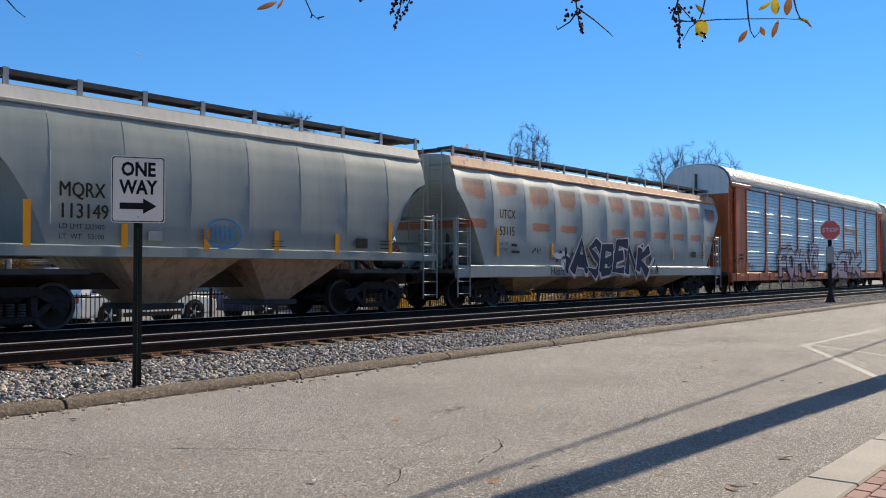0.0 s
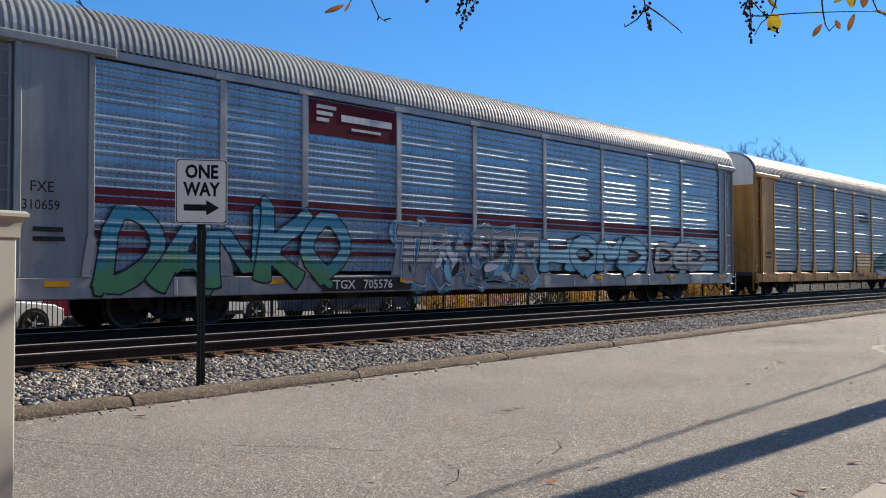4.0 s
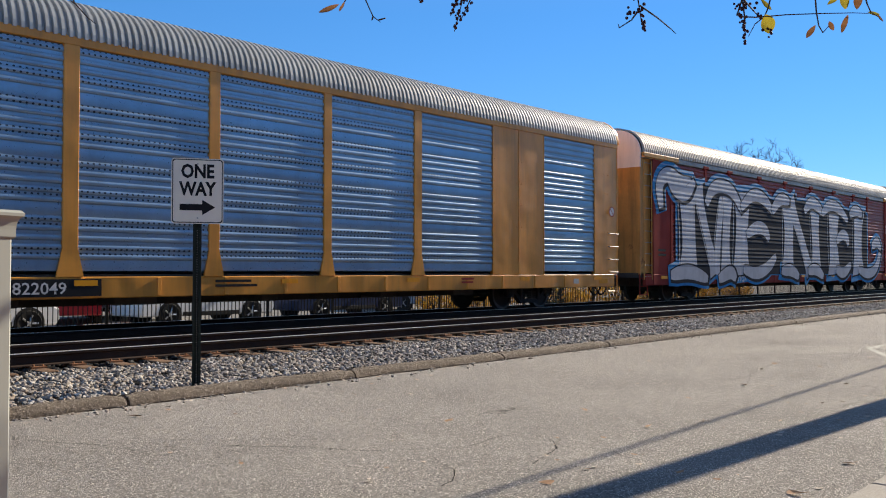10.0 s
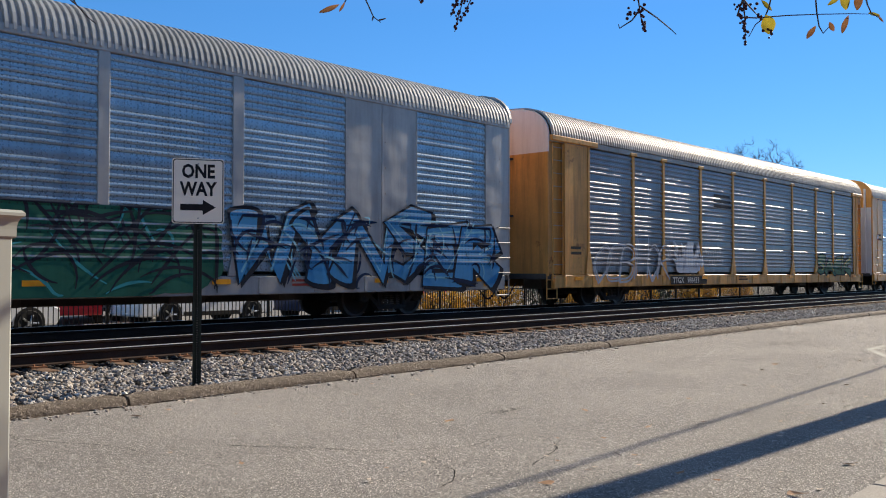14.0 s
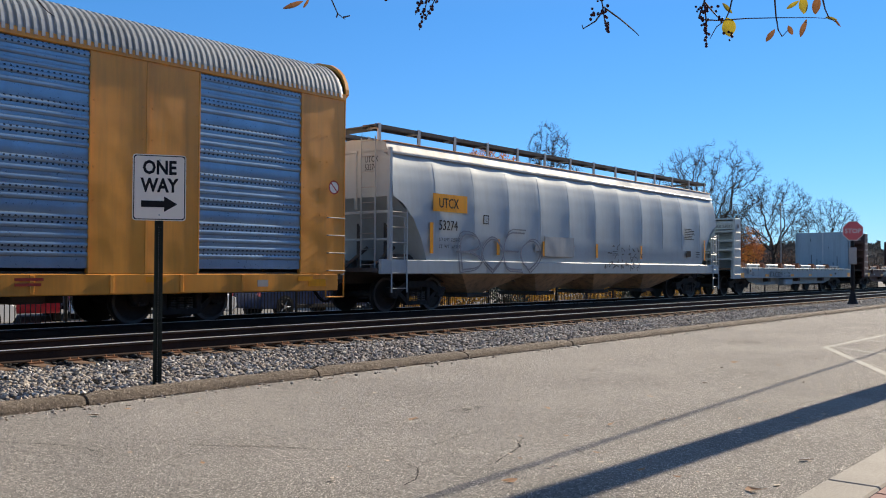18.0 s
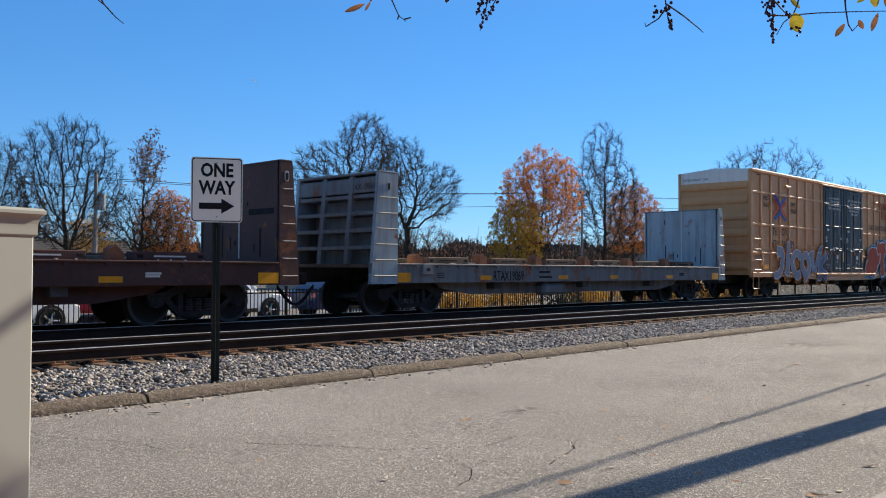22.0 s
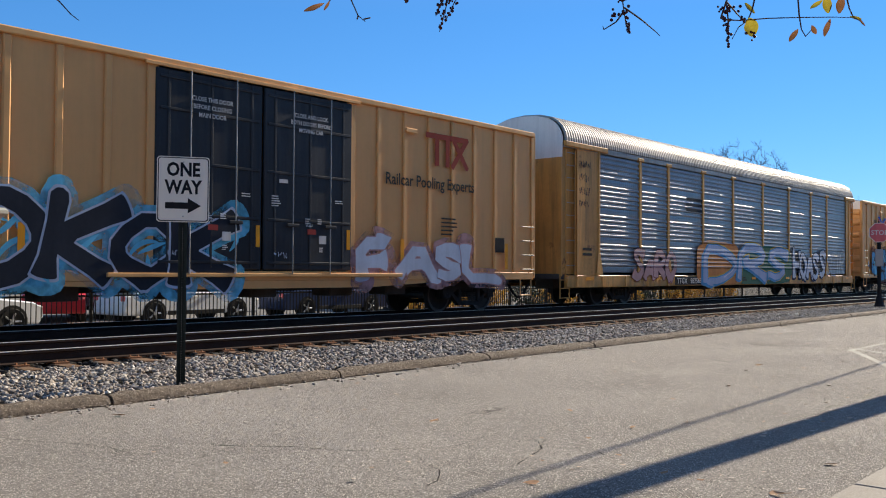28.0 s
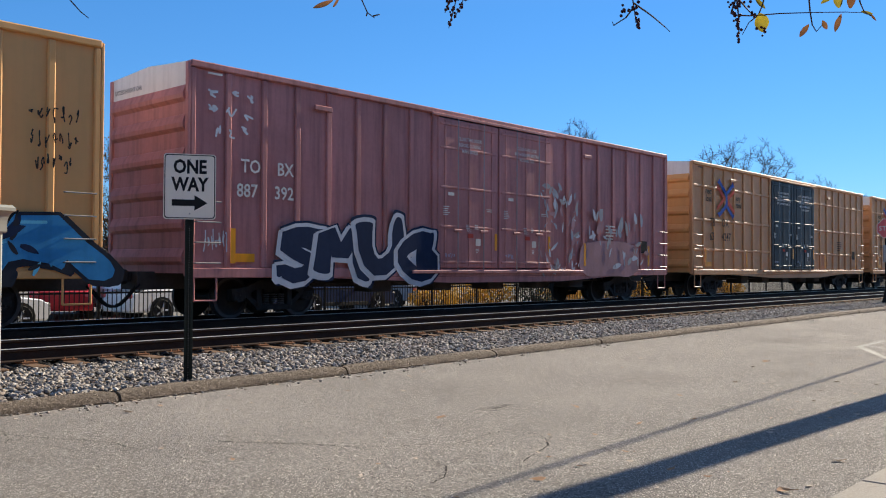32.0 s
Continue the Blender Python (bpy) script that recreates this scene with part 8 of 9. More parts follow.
    # corrugated ends with a white upper band
    for x, d in ((0.0, -1), (L, 1)):
        lo = G().box(min(x, x + d * 0.02), max(x, x + d * 0.02), -SIDE + 0.02, SIDE - 0.02, z0 - 0.1, 4.55)
        part("end_wall", lo, end_, car)
        part("end_band", G().prism([(-SIDE + 0.02, 4.55), (SIDE - 0.02, 4.55), (SIDE - 0.02, z1), (0, z1 + 0.1), (-SIDE + 0.02, z1)], "x", min(x, x + d * 0.03), max(x, x + d * 0.03)), cap, car, "white band across the top of the end")
        for z in (1.15, 1.8, 2.45, 3.1, 3.75, 4.32):
            pr = [(x, z - 0.06), (x + d * 0.09, z + 0.03), (x + d * 0.10, z + 0.12), (x + d * 0.04, z + 0.28), (x, z + 0.30)]
            part("end_rib", G().prism(pr, "y", -SIDE + 0.14, SIDE - 0.14), end_, car)
        for side in (-1, 1):
            part("corner_post", G().soft(min(x, x + d * 0.06), max(x, x + d * 0.06), side * (SIDE - 0.06) - 0.06, side * (SIDE - 0.06) + 0.06, 0.9, z1, 0.015), mat_, car)
    words("EXCESS HEIGHT CAR", 0.13, M["ink"], car, 0, 0, 0, "end_notice", 0.9, face=pose(-0.034, 1.35, 4.72, 90, 0, -90))
    for x in (0.1, L - 0.65):
        grabs(car, x, x + 0.55, -SIDE - 0.07, (1.15, 1.55, 1.95, 2.35), M["galv"])
        g = G().tube((x, -SIDE, 0.42), (x, -SIDE, 0.9), 0.02, 6).tube((x + 0.5, -SIDE, 0.42), (x + 0.5, -SIDE, 0.9), 0.02, 6).tube((x, -SIDE, 0.42), (x + 0.5, -SIDE, 0.42), 0.02, 6)
        part("stirrup", g, mat_, car)
    part("floor", G().box(0.05, L - 0.05, -SIDE + 0.12, SIDE - 0.12, 0.98, 1.08), M["under"], car)
    part("centre_sill", G().box(-0.4, L + 0.4, -0.32, 0.32, 0.62, 0.98), M["under"], car)
    u = G()
    for x in (5.2, 7.4, 9.6, 11.8, 13.6):
        u.soft(x, x + 0.7, -1.1, -0.45, 0.5, 0.9, 0.03)
    u.tube((3.5, -0.9, 0.7), (L - 3.5, -0.9, 0.7), 0.025, 6)
    part("brake_gear", u, M["under"], car)
    bogie(car, 2.35)
    bogie(car, L - 2.35)
    coupler(car, -0.35, -1)
    coupler(car, L + 0.35, 1)
    for x in (0.9, 4.6, 13.6, L - 1.4):
        plate(car, x, x + 0.12, 1.15, 1.85, -SIDE - 0.036, M["reflector"], "reflector", "upright strip of yellow reflective tape")
    plate(car, 1.0, 1.5, 1.18, 1.35, -SIDE - 0.008, M["reflector"], "placard", "small yellow warning placard")
    plate(car, L - 1.8, L - 1.4, 1.6, 2.0, -SIDE - 0.006, M["ink"], "consolidated_stencil")
    bars(car, L - 4.0, 2.4, 0.7, 5, -SIDE - 0.004, marks, 0.04, 0.1, 12)
    bars(car, 0.35, 4.85, 0.5, 1, -SIDE - 0.034, marks, 0.04)
    part("roof_hatch_bracket", G().soft(L * 0.16, L * 0.16 + 0.5, -SIDE - 0.06, -SIDE, 4.5, 4.62, 0.02).soft(L * 0.72, L * 0.72 + 0.4, -SIDE - 0.06, -SIDE, 4.45, 4.57, 0.02), mat_, car)
    return car


def cross_emblem(car, x, z, k=1.0, tall=1.0):
    """Two bent bands, red and blue, that cross."""
    y = -SIDE - 0.006
    def band(g, pts, w, lift):
        for n, (p, q) in enumerate(zip(pts, pts[1:])):
            ribbon(g, (x + p[0] * k, z + p[1] * k * tall), (x + q[0] * k, z + q[1] * k * tall), w * k, w * k, y - lift - 0.0004 * n, 0.25)
    r = G()
    band(r, [(-0.73, 0.36), (-0.10, 0.02), (-0.73, -0.30)], 0.075, 0)
    band(r, [(0.75, 0.27), (0.22, 0.03)], 0.075, 0.0012)
    band(r, [(0.22, -0.08), (0.75, -0.36)], 0.075, 0.0016)
    e = part("emblem", r, M["emblem_red"], car, "crossed red and blue band emblem")
    b = G()
    band(b, [(-0.60, 0.52), (-0.06, 0.22), (0.07, 0.08), (0.09, -0.06), (0.03, -0.20), (-0.60, -0.50)], 0.085, 0.003)
    band(b, [(0.14, 0.20), (0.64, 0.47)], 0.08, 0.0055)
    band(b, [(0.14, -0.24), (0.64, -0.52)], 0.08, 0.006)
    for px, pz, sx, sz in ((-0.60, 0.52, -1, 1), (-0.60, -0.50, -1, -1), (0.64, 0.47, 1, 1), (0.64, -0.52, 1, -1)):
        b.poly([(x + (px - 0.10 * sx) * k, y - 0.0068, z + (pz * tall + 0.13 * sz) * k), (x + (px + 0.16 * sx) * k, y - 0.0068, z + (pz * tall - 0.06 * sz) * k), (x + (px + 0.02 * sx) * k, y - 0.0068, z + (pz * tall - 0.12 * sz) * k)])
    part("blue_band", b, M["emblem_blue"], e)


def pool_letters(car, top, low, slogan=True, caps=True, on=0.0, emblem=None, marks=None):
    """Lettering of the pool boxcars; marks: where the groups of the mark and the number begin, and their heights."""
    y = -SIDE - 0.005
    cross_emblem(car, *(emblem or (2.75 + on, 3.8, 1.0, 1.0 if on else 1.28)))
    words("next", 0.32, M["ink"], car, 1.0 + on * 1.35, y, 3.93, "slogan", 0.9, heavy=0.009)
    words("load", 0.32, M["ink"], car, 1.03 + on * 1.35, y, 3.65, "slogan", 0.9, heavy=0.009)
    words("any", 0.32, M["ink"], car, 3.72 + on, y, 3.80, "slogan", 0.9, heavy=0.009)
    words("road", 0.32, M["ink"], car, 3.67 + on, y, 3.52, "slogan", 0.9, heavy=0.009)
    xs, z0, z1 = marks or ((1.35 + on * 0.8, 2.4 + on * 0.8, 3.3 + on * 0.8), 2.72, 2.18)
    for x, t in zip(xs, top):
        words(t, 0.44, M["ink"], car, x, y, z0, "car_mark", 0.9, heavy=0.004)
    for x, t in zip(xs, low):
        words(t, 0.44, M["ink"], car, x, y, z1, "car_number", 0.9, heavy=0.004)
    if slogan:
        words("RAILCAR POOLING EXPERTS" if caps else "Railcar Pooling Experts", 0.36 if caps else 0.40, M["ink"], car, 13.1, y, 3.16, "slogan", 0.88, heavy=0.006)
        g = G()
        g.box(14.5, 16.1, y - 0.003, y, 4.42, 4.56).box(14.85, 15.0, y - 0.003, y, 3.74, 4.42).box(15.25, 15.4, y - 0.003, y, 3.74, 4.42)
        ribbon(g, (15.5, 3.74), (16.1, 4.52), 0.07, 0.07, y - 0.004, 0)
        ribbon(g, (15.5, 4.52), (16.1, 3.74), 0.07, 0.07, y - 0.0045, 0)
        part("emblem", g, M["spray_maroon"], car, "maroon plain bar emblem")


# ---- bulkhead flatcars ----
def flatcar(s, L, mat_, label, mark, number, width=1.8, slots=False):
    car = start_car("bulkhead_flatcar", label, "railcar", s, "cars of the freight train")
    dk = 1.22
    letters = M["chalk"] if mat_ is M["flat_brown"] else M["ink"]
    part("deck", G().box(0.7, L - 0.3, -1.42, 1.42, dk - 0.08, dk), M["deck"], car)
    for side in (-1, 1):
        y0, y1 = sorted((side * 1.40, side * 1.52))
        part("side_sill", G().soft(0.62, L - 0.22, y0, y1, 0.77, dk + 0.02, 0.015), mat_, car)
        for k in range(20):
            x = 2.0 + k * (L - 4.2) / 19
            yy = side * 1.52
            a, b = sorted((yy, yy + side * 0.04))
            part("stake_pocket", G().prism([(x, dk - 0.02), (x + 0.14, dk - 0.02), (x + 0.12, dk - 0.09), (x + 0.02, dk - 0.09)], "y", a, b), mat_, car)
        part("deck_lip", G().soft(1.45, L - 0.75, *sorted((side * 1.40, side * 1.575)), dk - 0.02, dk + 0.015, 0.006), mat_, car)
        y0, y1 = sorted((side * 1.10, side * 1.16))
        part("fishbelly_sill", G().prism([(3.0, 0.80), (L - 3.0, 0.80), (L - 3.3, 0.62), (L - 4.4, 0.46), (4.4, 0.46), (3.3, 0.62)], "y", y0, y1), mat_, car)
    part("brake_reservoir", G().soft(L * 0.392, L * 0.452, -1.45, -1.05, 0.40, 0.74, 0.08), mat_, car)
    part("centre_sill", G().prism([(1.4, 0.9), (L - 1.4, 0.9), (L - 4.6, 0.50), (4.6, 0.50)], "y", -0.3, 0.3), M["under"], car)
    for x in (5, L / 2, L - 5.3):
        part("cross_beam", G().box(x, x + 0.3, -1.4, 1.4, 0.6, 1.1), M["under"], car)
    socket = part("light_box", G().soft(2.2, 2.53, -1.60, -1.52, 0.97, 1.24, 0.015), mat_, car)
    part("socket", G().soft(2.31, 2.43, -1.606, -1.599, 1.06, 1.13, 0.004), M["ink"], socket)
    rd = random.Random(int(s))
    pale = M["silver"] if mat_ is M["flat_grey"] else M["deck"] if mat_ is M["flat_rusty"] else mat_
    wall = M["flat_stained"] if mat_ is M["flat_rusty"] else mat_
    for k in range(6):
        x = 2.16 + 2.36 * k
        h = rd.uniform(0.25, 0.31)
        part("winch", G().prism([(x, dk), (x + 0.30, dk), (x + 0.27, dk + h * 0.55), (x + 0.12, dk + h), (x + 0.02, dk + h * 0.8)], "y", -1.33, -1.05), M["winch"], car)
        part("riser", G().soft(x + 0.02, x + 0.26, -1.0, 1.2, dk, dk + 0.12, 0.02), M["deck"], car)
        for y0, y1 in ((-1.34, -1.02), (0.95, 1.32)):
            bunk = part("bunk", G().soft(x + 0.46, x + 1.94, y0, y1, dk, dk + 0.185, 0.015), pale, car)
            part("hand_hole", G().soft(x + 0.52, x + 0.64, y0 - 0.004, y0 + 0.01, dk + 0.07, dk + 0.13, 0.003), M["ink"], bunk)
            part("hand_hole", G().soft(x + 1.76, x + 1.88, y0 - 0.004, y0 + 0.01, dk + 0.07, dk + 0.13, 0.003), M["ink"], bunk)
            part("stencil", G().box(x + 0.85, x + 1.5, y0 - 0.003, y0 + 0.01, dk + 0.085, dk + 0.115), letters, bunk)
        strap = G()
        for q in range(4):
            u = x + rd.uniform(0, 2.2)
            strap.tube((u, -1.40, dk + 0.02), (u + rd.uniform(-0.3, 0.3), -0.9, dk + rd.uniform(0.05, 0.12)), 0.022, 4, 0.015)
        part("tie_down", strap, M["chalk"] if mat_ is M["flat_brown"] or k % 3 == 0 else M["winch"], car)
    # bulkheads: plain inner face, ribbed outer face, tapering side plates
    for x, inner, top, d in ((0.60, 1.42, 0.82, 1), (L - 0.2, L - 0.70, L - 0.40, -1)):
        z1 = 3.33
        face = G().soft(min(inner, inner - d * 0.07), max(inner, inner - d * 0.07), -1.48, 1.48, dk, z1, 0.01)
        part("bulkhead_face", face, wall, car)
        sx = sorted((inner, inner + d * 0.012))
        part("weld_seam", G().box(sx[0], sx[1], -0.05, -0.02, dk + 0.1, z1), M["chalk"], car)
        for y, za, zb in ((-0.82, 1.35, 1.95), (-0.60, 1.45, 1.62), (0.30, 1.5, 1.8), (0.62, 1.35, 2.05), (-0.35, 2.45, 2.53), (0.66, 2.85, 3.0), (0.12, 1.6, 1.72)):
            part("scrape", G().soft(sx[0], sx[1], y - 0.016, y + 0.016, za, zb, 0.004), M["ink"], car)
        if slots:
            for y in (-0.85, 0.55):
                part("slot", G().soft(sx[0], sx[1], y - 0.45, y + 0.45, 2.25, 2.37, 0.004), M["ink"], car)
        for side in (-1, 1):
            pr = [(x, 0.76), (inner, 0.76), (inner, z1), (top, z1)]
            y0, y1 = sorted((side * 1.43, side * 1.53))
            plate_ = part("bulkhead_side", G().prism(pr, "y", y0, y1), wall, car)
            if side < 0:
                mid = (top + inner) / 2
                part("tie_slot", G().prism([(mid + u, 3.02 + w) for u, w in round_rect(0.055, 0.11, 0.05)], "y", -1.545, -1.525), M["galv"], plate_)
                part("tie_hole", G().prism([(mid + u, 3.01 + w) for u, w in round_rect(0.035, 0.08, 0.034)], "y", -1.55, -1.54), M["ink"], plate_)
        for y in (-0.55, 0.45):
            part("bulkhead_post", G().prism([(x + d * 0.05, dk), (x + d * 0.18, dk), (top + d * 0.10, z1 - 0.05), (top + d * 0.02, z1 - 0.05)], "y", y - 0.07, y + 0.07), mat_, car)
        for z in (1.55, 1.95, 2.35, 2.75, 3.15):
            xa = x + (top - x) * (z - dk) / (z1 - dk) + d * 0.05
            ib = inner - d * 0.072
            part("bulkhead_rib", G().soft(min(xa, ib), max(xa, ib), -1.43, 1.43, z, z + 0.09, 0.01), mat_, car)
        part("bulkhead_top", G().soft(min(top, inner), max(top, inner), -1.53, 1.53, z1 - 0.03, z1 + 0.03, 0.012), mat_, car)
        for k in range(6):
            z = 0.95 + 0.36 * k
            xa = x + (top - x) * max(0, (z - 0.76) / (z1 - 0.76))
            part("grab_iron", G().tube((xa + d * 0.05, -1.56, z), (inner - d * 0.06, -1.56, z), 0.013, 6).tube((xa + d * 0.05, -1.56, z), (xa + d * 0.05, -1.52, z), 0.012, 6).tube((inner - d * 0.06, -1.56, z), (inner - d * 0.06, -1.52, z), 0.012, 6), M["galv"], car)
        if d > 0:
            words(mark + " " + number, 0.2, letters, car, 0, 0, 0, "end_number", 0.9, face=pose(top + 0.005, -0.45, 2.95, 90, 0, -90))
            part("end_panel", G().soft(top + 0.01, inner - 0.08, -1.43, 1.43, 2.88, 3.2, 0.01), mat_, car)
        ref = sorted((inner - d * 0.02, inner + d * 0.42)) if d > 0 else sorted((inner - 0.03, inner - 0.52))
        plate(car, *ref, 0.80, 1.02, -1.527, M["reflector"], "reflector")
    bogie(car, 2.3)
    bogie(car, L - 2.3)
    coupler(car, -0.1, -1)
    coupler(car, L + 0.1, 1)
    words(mark + number, 0.36, letters, car, 4.84, -1.526, 0.82, "car_number", width / 1.95, heavy=0.005)
    for x in (4.34, 7.69, 10.32, 13.68):
        plate(car, x, x + 0.44, 0.84, 0.95, -1.525, M["reflector"], "reflector")
    if number == "23019":
        words("LD LMT 226600", 0.125, M["ink"], car, 6.76, -1.526, 0.98, "load_data")
        words("LT  WT   59400", 0.125, M["ink"], car, 6.76, -1.526, 0.82, "load_data")
    else:
        bars(car, 6.8, 1.02, 0.7, 2, -1.524, letters, 0.05, 0.14, 3)
    bars(car, 14.55, 0.98, 0.45, 2, -1.524, letters, 0.04, 0.05, 4)
    bars(car, 2.75, 1.0, 0.28, 3, -1.524, letters, 0.02, 0.05, 5)
    return car


CAR = "cars of the freight train"
BLK, WHT, SLV = M["spray_black"], M["spray_white"], M["spray_silver"]

# 1, 2: hoppers
c = hopper(5.2, 13.0, M["hopper"], "clean grey covered hopper car with two tan discharge hoppers", M["roof_cream"], ("MQRX", "113149"), 8, None, 2, 0.5, 0.014, (1.33, 1.55), (0.95, 0.50), 0.38, 2.52, True, 1.4)
g = G()
for q in range(28):
    a, b = 6.283 * q / 28, 6.283 * (q + 1) / 28
    pull(g, [(6.02 + 0.44 * math.cos(a), 1.84 + 0.30 * math.sin(a)), (6.02 + 0.44 * math.cos(b), 1.84 + 0.30 * math.sin(b))], [0.02, 0.02], -1.604, 0.2)
for q in range(5):
    x = 5.78 + 0.12 * q
    pull(g, [(x, 1.68), (x - 0.05, 1.86), (x + 0.03, 2.02)], [0.016, 0.03, 0.014], -1.6045)
pull(g, [(5.8, 1.62), (6.0, 1.56), (6.2, 1.63)], [0.012, 0.022, 0.012], -1.6045)
part("graffiti", g, M["spray_blue"], c, "small blue sprayed bubble tag")
c = hopper(18.9, 18.7, M["hopper_rust"], "grey covered hopper car with large rust patches and graffiti", M["rust_roof"], ("UTCX", "53115"), 11, None, 4, 0.8, 0.03, (0.88, 1.24))
tag_letters(c, "ASBENK", 6.1, 11.5, 0.88, 2.05, M["spray_navy"], WHT, 5, 0.20, None, None, -1.605, 0.16, 0.24, 5, None, M["spray_rose"], 0, 1.7)
shards(c, 5.4, 6.9, 0.95, 1.75, (M["spray_navy"], WHT), 55, 12, 0.7, -1.602, 2.6)
shards(c, 11.0, 12.3, 1.1, 1.5, (M["spray_navy"], WHT), 56, 10, 0.6, -1.602, 2.6)
words("Broke", 0.30, M["spray_navy"], c, 11.75, -1.60, 0.95, "graffiti")
words("Heart", 0.36, M["spray_navy"], c, 4.8, -1.60, 0.95, "graffiti")
scribble(c, 3.7, 4.35, 1.5, 1.85, M["ink"], 57, -1.605, 6, 0.009)
# 3: orange rack car
c, b = rack_old(38.7, 27.4, M["orange"], "rust-orange rack car with dull ribbed sheets and pink graffiti", M["panel"], M["roof"], M["white"])
tag_letters(c, "FOMNG", 6.4, 12.5, 0.68, 2.35, M["spray_candy"], BLK, 31, 0.16, M["spray_rose"], None, None, 0.05, 0.24, 4, (0.04, -0.02), None, 1, 1.5)
scribble(c, 1.95, 3.35, 1.05, 1.5, BLK, 35, None, 6, 0.02)
scribble(c, 4.8, 6.0, 1.08, 1.45, BLK, 36, None, 6, 0.013)
scribble(c, 0.0, 1.6, 1.3, 1.7, BLK, 37, None, 7, 0.015)
tag_letters(c, "DEVK", 14.8, 21.6, 0.66, 2.2, M["spray_candy"], BLK, 32, 0.14, M["spray_rose"], None, None, 0.1, 0.24, 4, (0.06, -0.02), None, 1, 1.7)
bb = G().box(18.5, 20.75, -SIDE - 0.012, -SIDE - 0.006, 3.46, 3.60).box(18.5, 18.75, -SIDE - 0.012, -SIDE - 0.006, 3.60, 3.72).box(20.3, 20.75, -SIDE - 0.012, -SIDE - 0.006, 3.34, 3.46)
part("owner_mark", bb, M["orange"], c, "plain orange stripe with stepped ends")
part("owner_mark_line", G().box(18.5, 20.9, -SIDE - 0.01, -SIDE - 0.006, 3.28, 3.32), M["ink"], c)
# 4: blue-grey rack car with a maroon sign
c, b = rack_old(67.5, 27.5, M["slate"], "blue-grey rack car with maroon stripes, a maroon sign and teal graffiti", M["panel"], M["roof"], M["silver"], "TTGX 705576", post_=M["silver"], sill=M["silver"])
for p, q in zip(b, b[1:]):
    for z in (1.42, 1.72, 2.28, 2.44):
        part("stripe", G().box(p + 0.1, q - 0.1, -SIDE - 0.004, -SIDE + 0.012, z, z + (0.13 if z > 2 else 0.09)), M["spray_wine"], c)
board = part("sign_board", G().box(b[2] + 0.1, b[3] - 0.1, -SIDE - 0.012, -SIDE, 4.05, 4.8), M["spray_wine"], c, "maroon sign with a plain white emblem")
for k in range(3):
    part("emblem_bar", G().box(b[2] + 0.3, b[2] + 0.85 - 0.1 * k, -SIDE - 0.018, -SIDE - 0.013, 4.62 - 0.14 * k, 4.70 - 0.14 * k), M["chalk"], board)
part("name_bar", G().box(b[2] + 1.0, b[3] - 0.25, -SIDE - 0.018, -SIDE - 0.013, 4.40, 4.55), M["chalk"], board)
part("name_bar", G().box(b[2] + 1.3, b[3] - 0.6, -SIDE - 0.018, -SIDE - 0.013, 4.22, 4.28), M["chalk"], board)
words("FXE", 0.26, M["ink"], c, 0.95, -SIDE - 0.006, 2.42, "car_mark", 0.95)
words("310659", 0.24, M["ink"], c, 0.82, -SIDE - 0.006, 2.12, "car_number", 0.9)
tag_letters(c, "DANKO", 2.0, 7.7, 0.70, 2.35, M["spray_lagoon"], BLK, 41, 0.15, None, None, None, 0.1, 0.16, 5, None, None, 1, 0.9)
tag_letters(c, "TRASER", 9.2, 14.6, 0.76, 2.1, M["spray_mist"], BLK, 42, 0.14, M["spray_sky"], None, None, 0.1, 0.22, 6, None, WHT, 0, 0.6)
shards(c, 9.2, 14.6, 0.8, 1.7, (SLV, BLK, WHT, M["spray_sky"]), 45, 24, 0.5, -SIDE - 0.052, 0.8)
tag_letters(c, "HOMD", 15.0, 20.6, 0.9, 2.15, M["spray_sky"], BLK, 43, 0.16, None, None, None, 0.08, 0.16, 0, None, None, 1, 0.9)
tag_letters(c, "DED", 21.4, 24.9, 1.05, 2.05, M["slate"], BLK, 44, 0.14, None, None, None, 0.08, 0.16, 0, None, None, 1, 0.8)
# 5: yellow rack car, grimy sheets
c, b = rack_old(96.9, 26.7, M["yellow_old"], "faded yellow rack car with grimy sheets and teal graffiti", M["panel_dark"], M["roof_old"], M["white"], posts=(1.9, 4.55, 6.4, 9.05, 11.7, 14.44, 17.27, 20.1, 21.98, 24.63))
for x in (14.44, 17.27, 20.1, 21.98):
    plate(c, x - 0.06, x + 0.06, 1.22, 1.70, -SIDE - 0.03, M["reflector"], "reflector", "upright strip of yellow reflective tape")
part("graffiti", cloud(12.0, 14.0, 0.95, 1.95, -SIDE - 0.034, random.Random(51)), on_sheet(c, M["yellow_old"]), c, "patch of thin yellow spray")
fish = G()
band_of_paint(fish, rounded([(14.8, 1.25), (15.8, 1.5), (17.1, 1.62), (18.4, 1.48), (19.6, 1.2), (20.4, 1.3), (21.8, 1.95)]), [0.10 + 0.32 * math.sin(math.pi * (0.10 + 0.85 * q / 27)) ** 0.8 for q in range(28)], -SIDE - 0.038)
fish_ = part("graffiti", fish, on_sheet(c, M["spray_pine"]), c, "long teal finned shape sprayed over a white foot")
fin = G()
band_of_paint(fin, rounded([(18.3, 1.75), (18.7, 2.0), (19.1, 2.2)]), [0.30 - 0.025 * q for q in range(12)], -SIDE - 0.0385)
part("fin", fin, on_sheet(c, M["spray_pine"]), fish_)
fin = G()
band_of_paint(fin, rounded([(20.2, 1.2), (20.6, 0.9), (21.2, 0.75)]), [0.2 - 0.015 * q for q in range(12)], -SIDE - 0.039)
part("fin", fin, on_sheet(c, M["spray_pine"]), fish_)
eye = G()
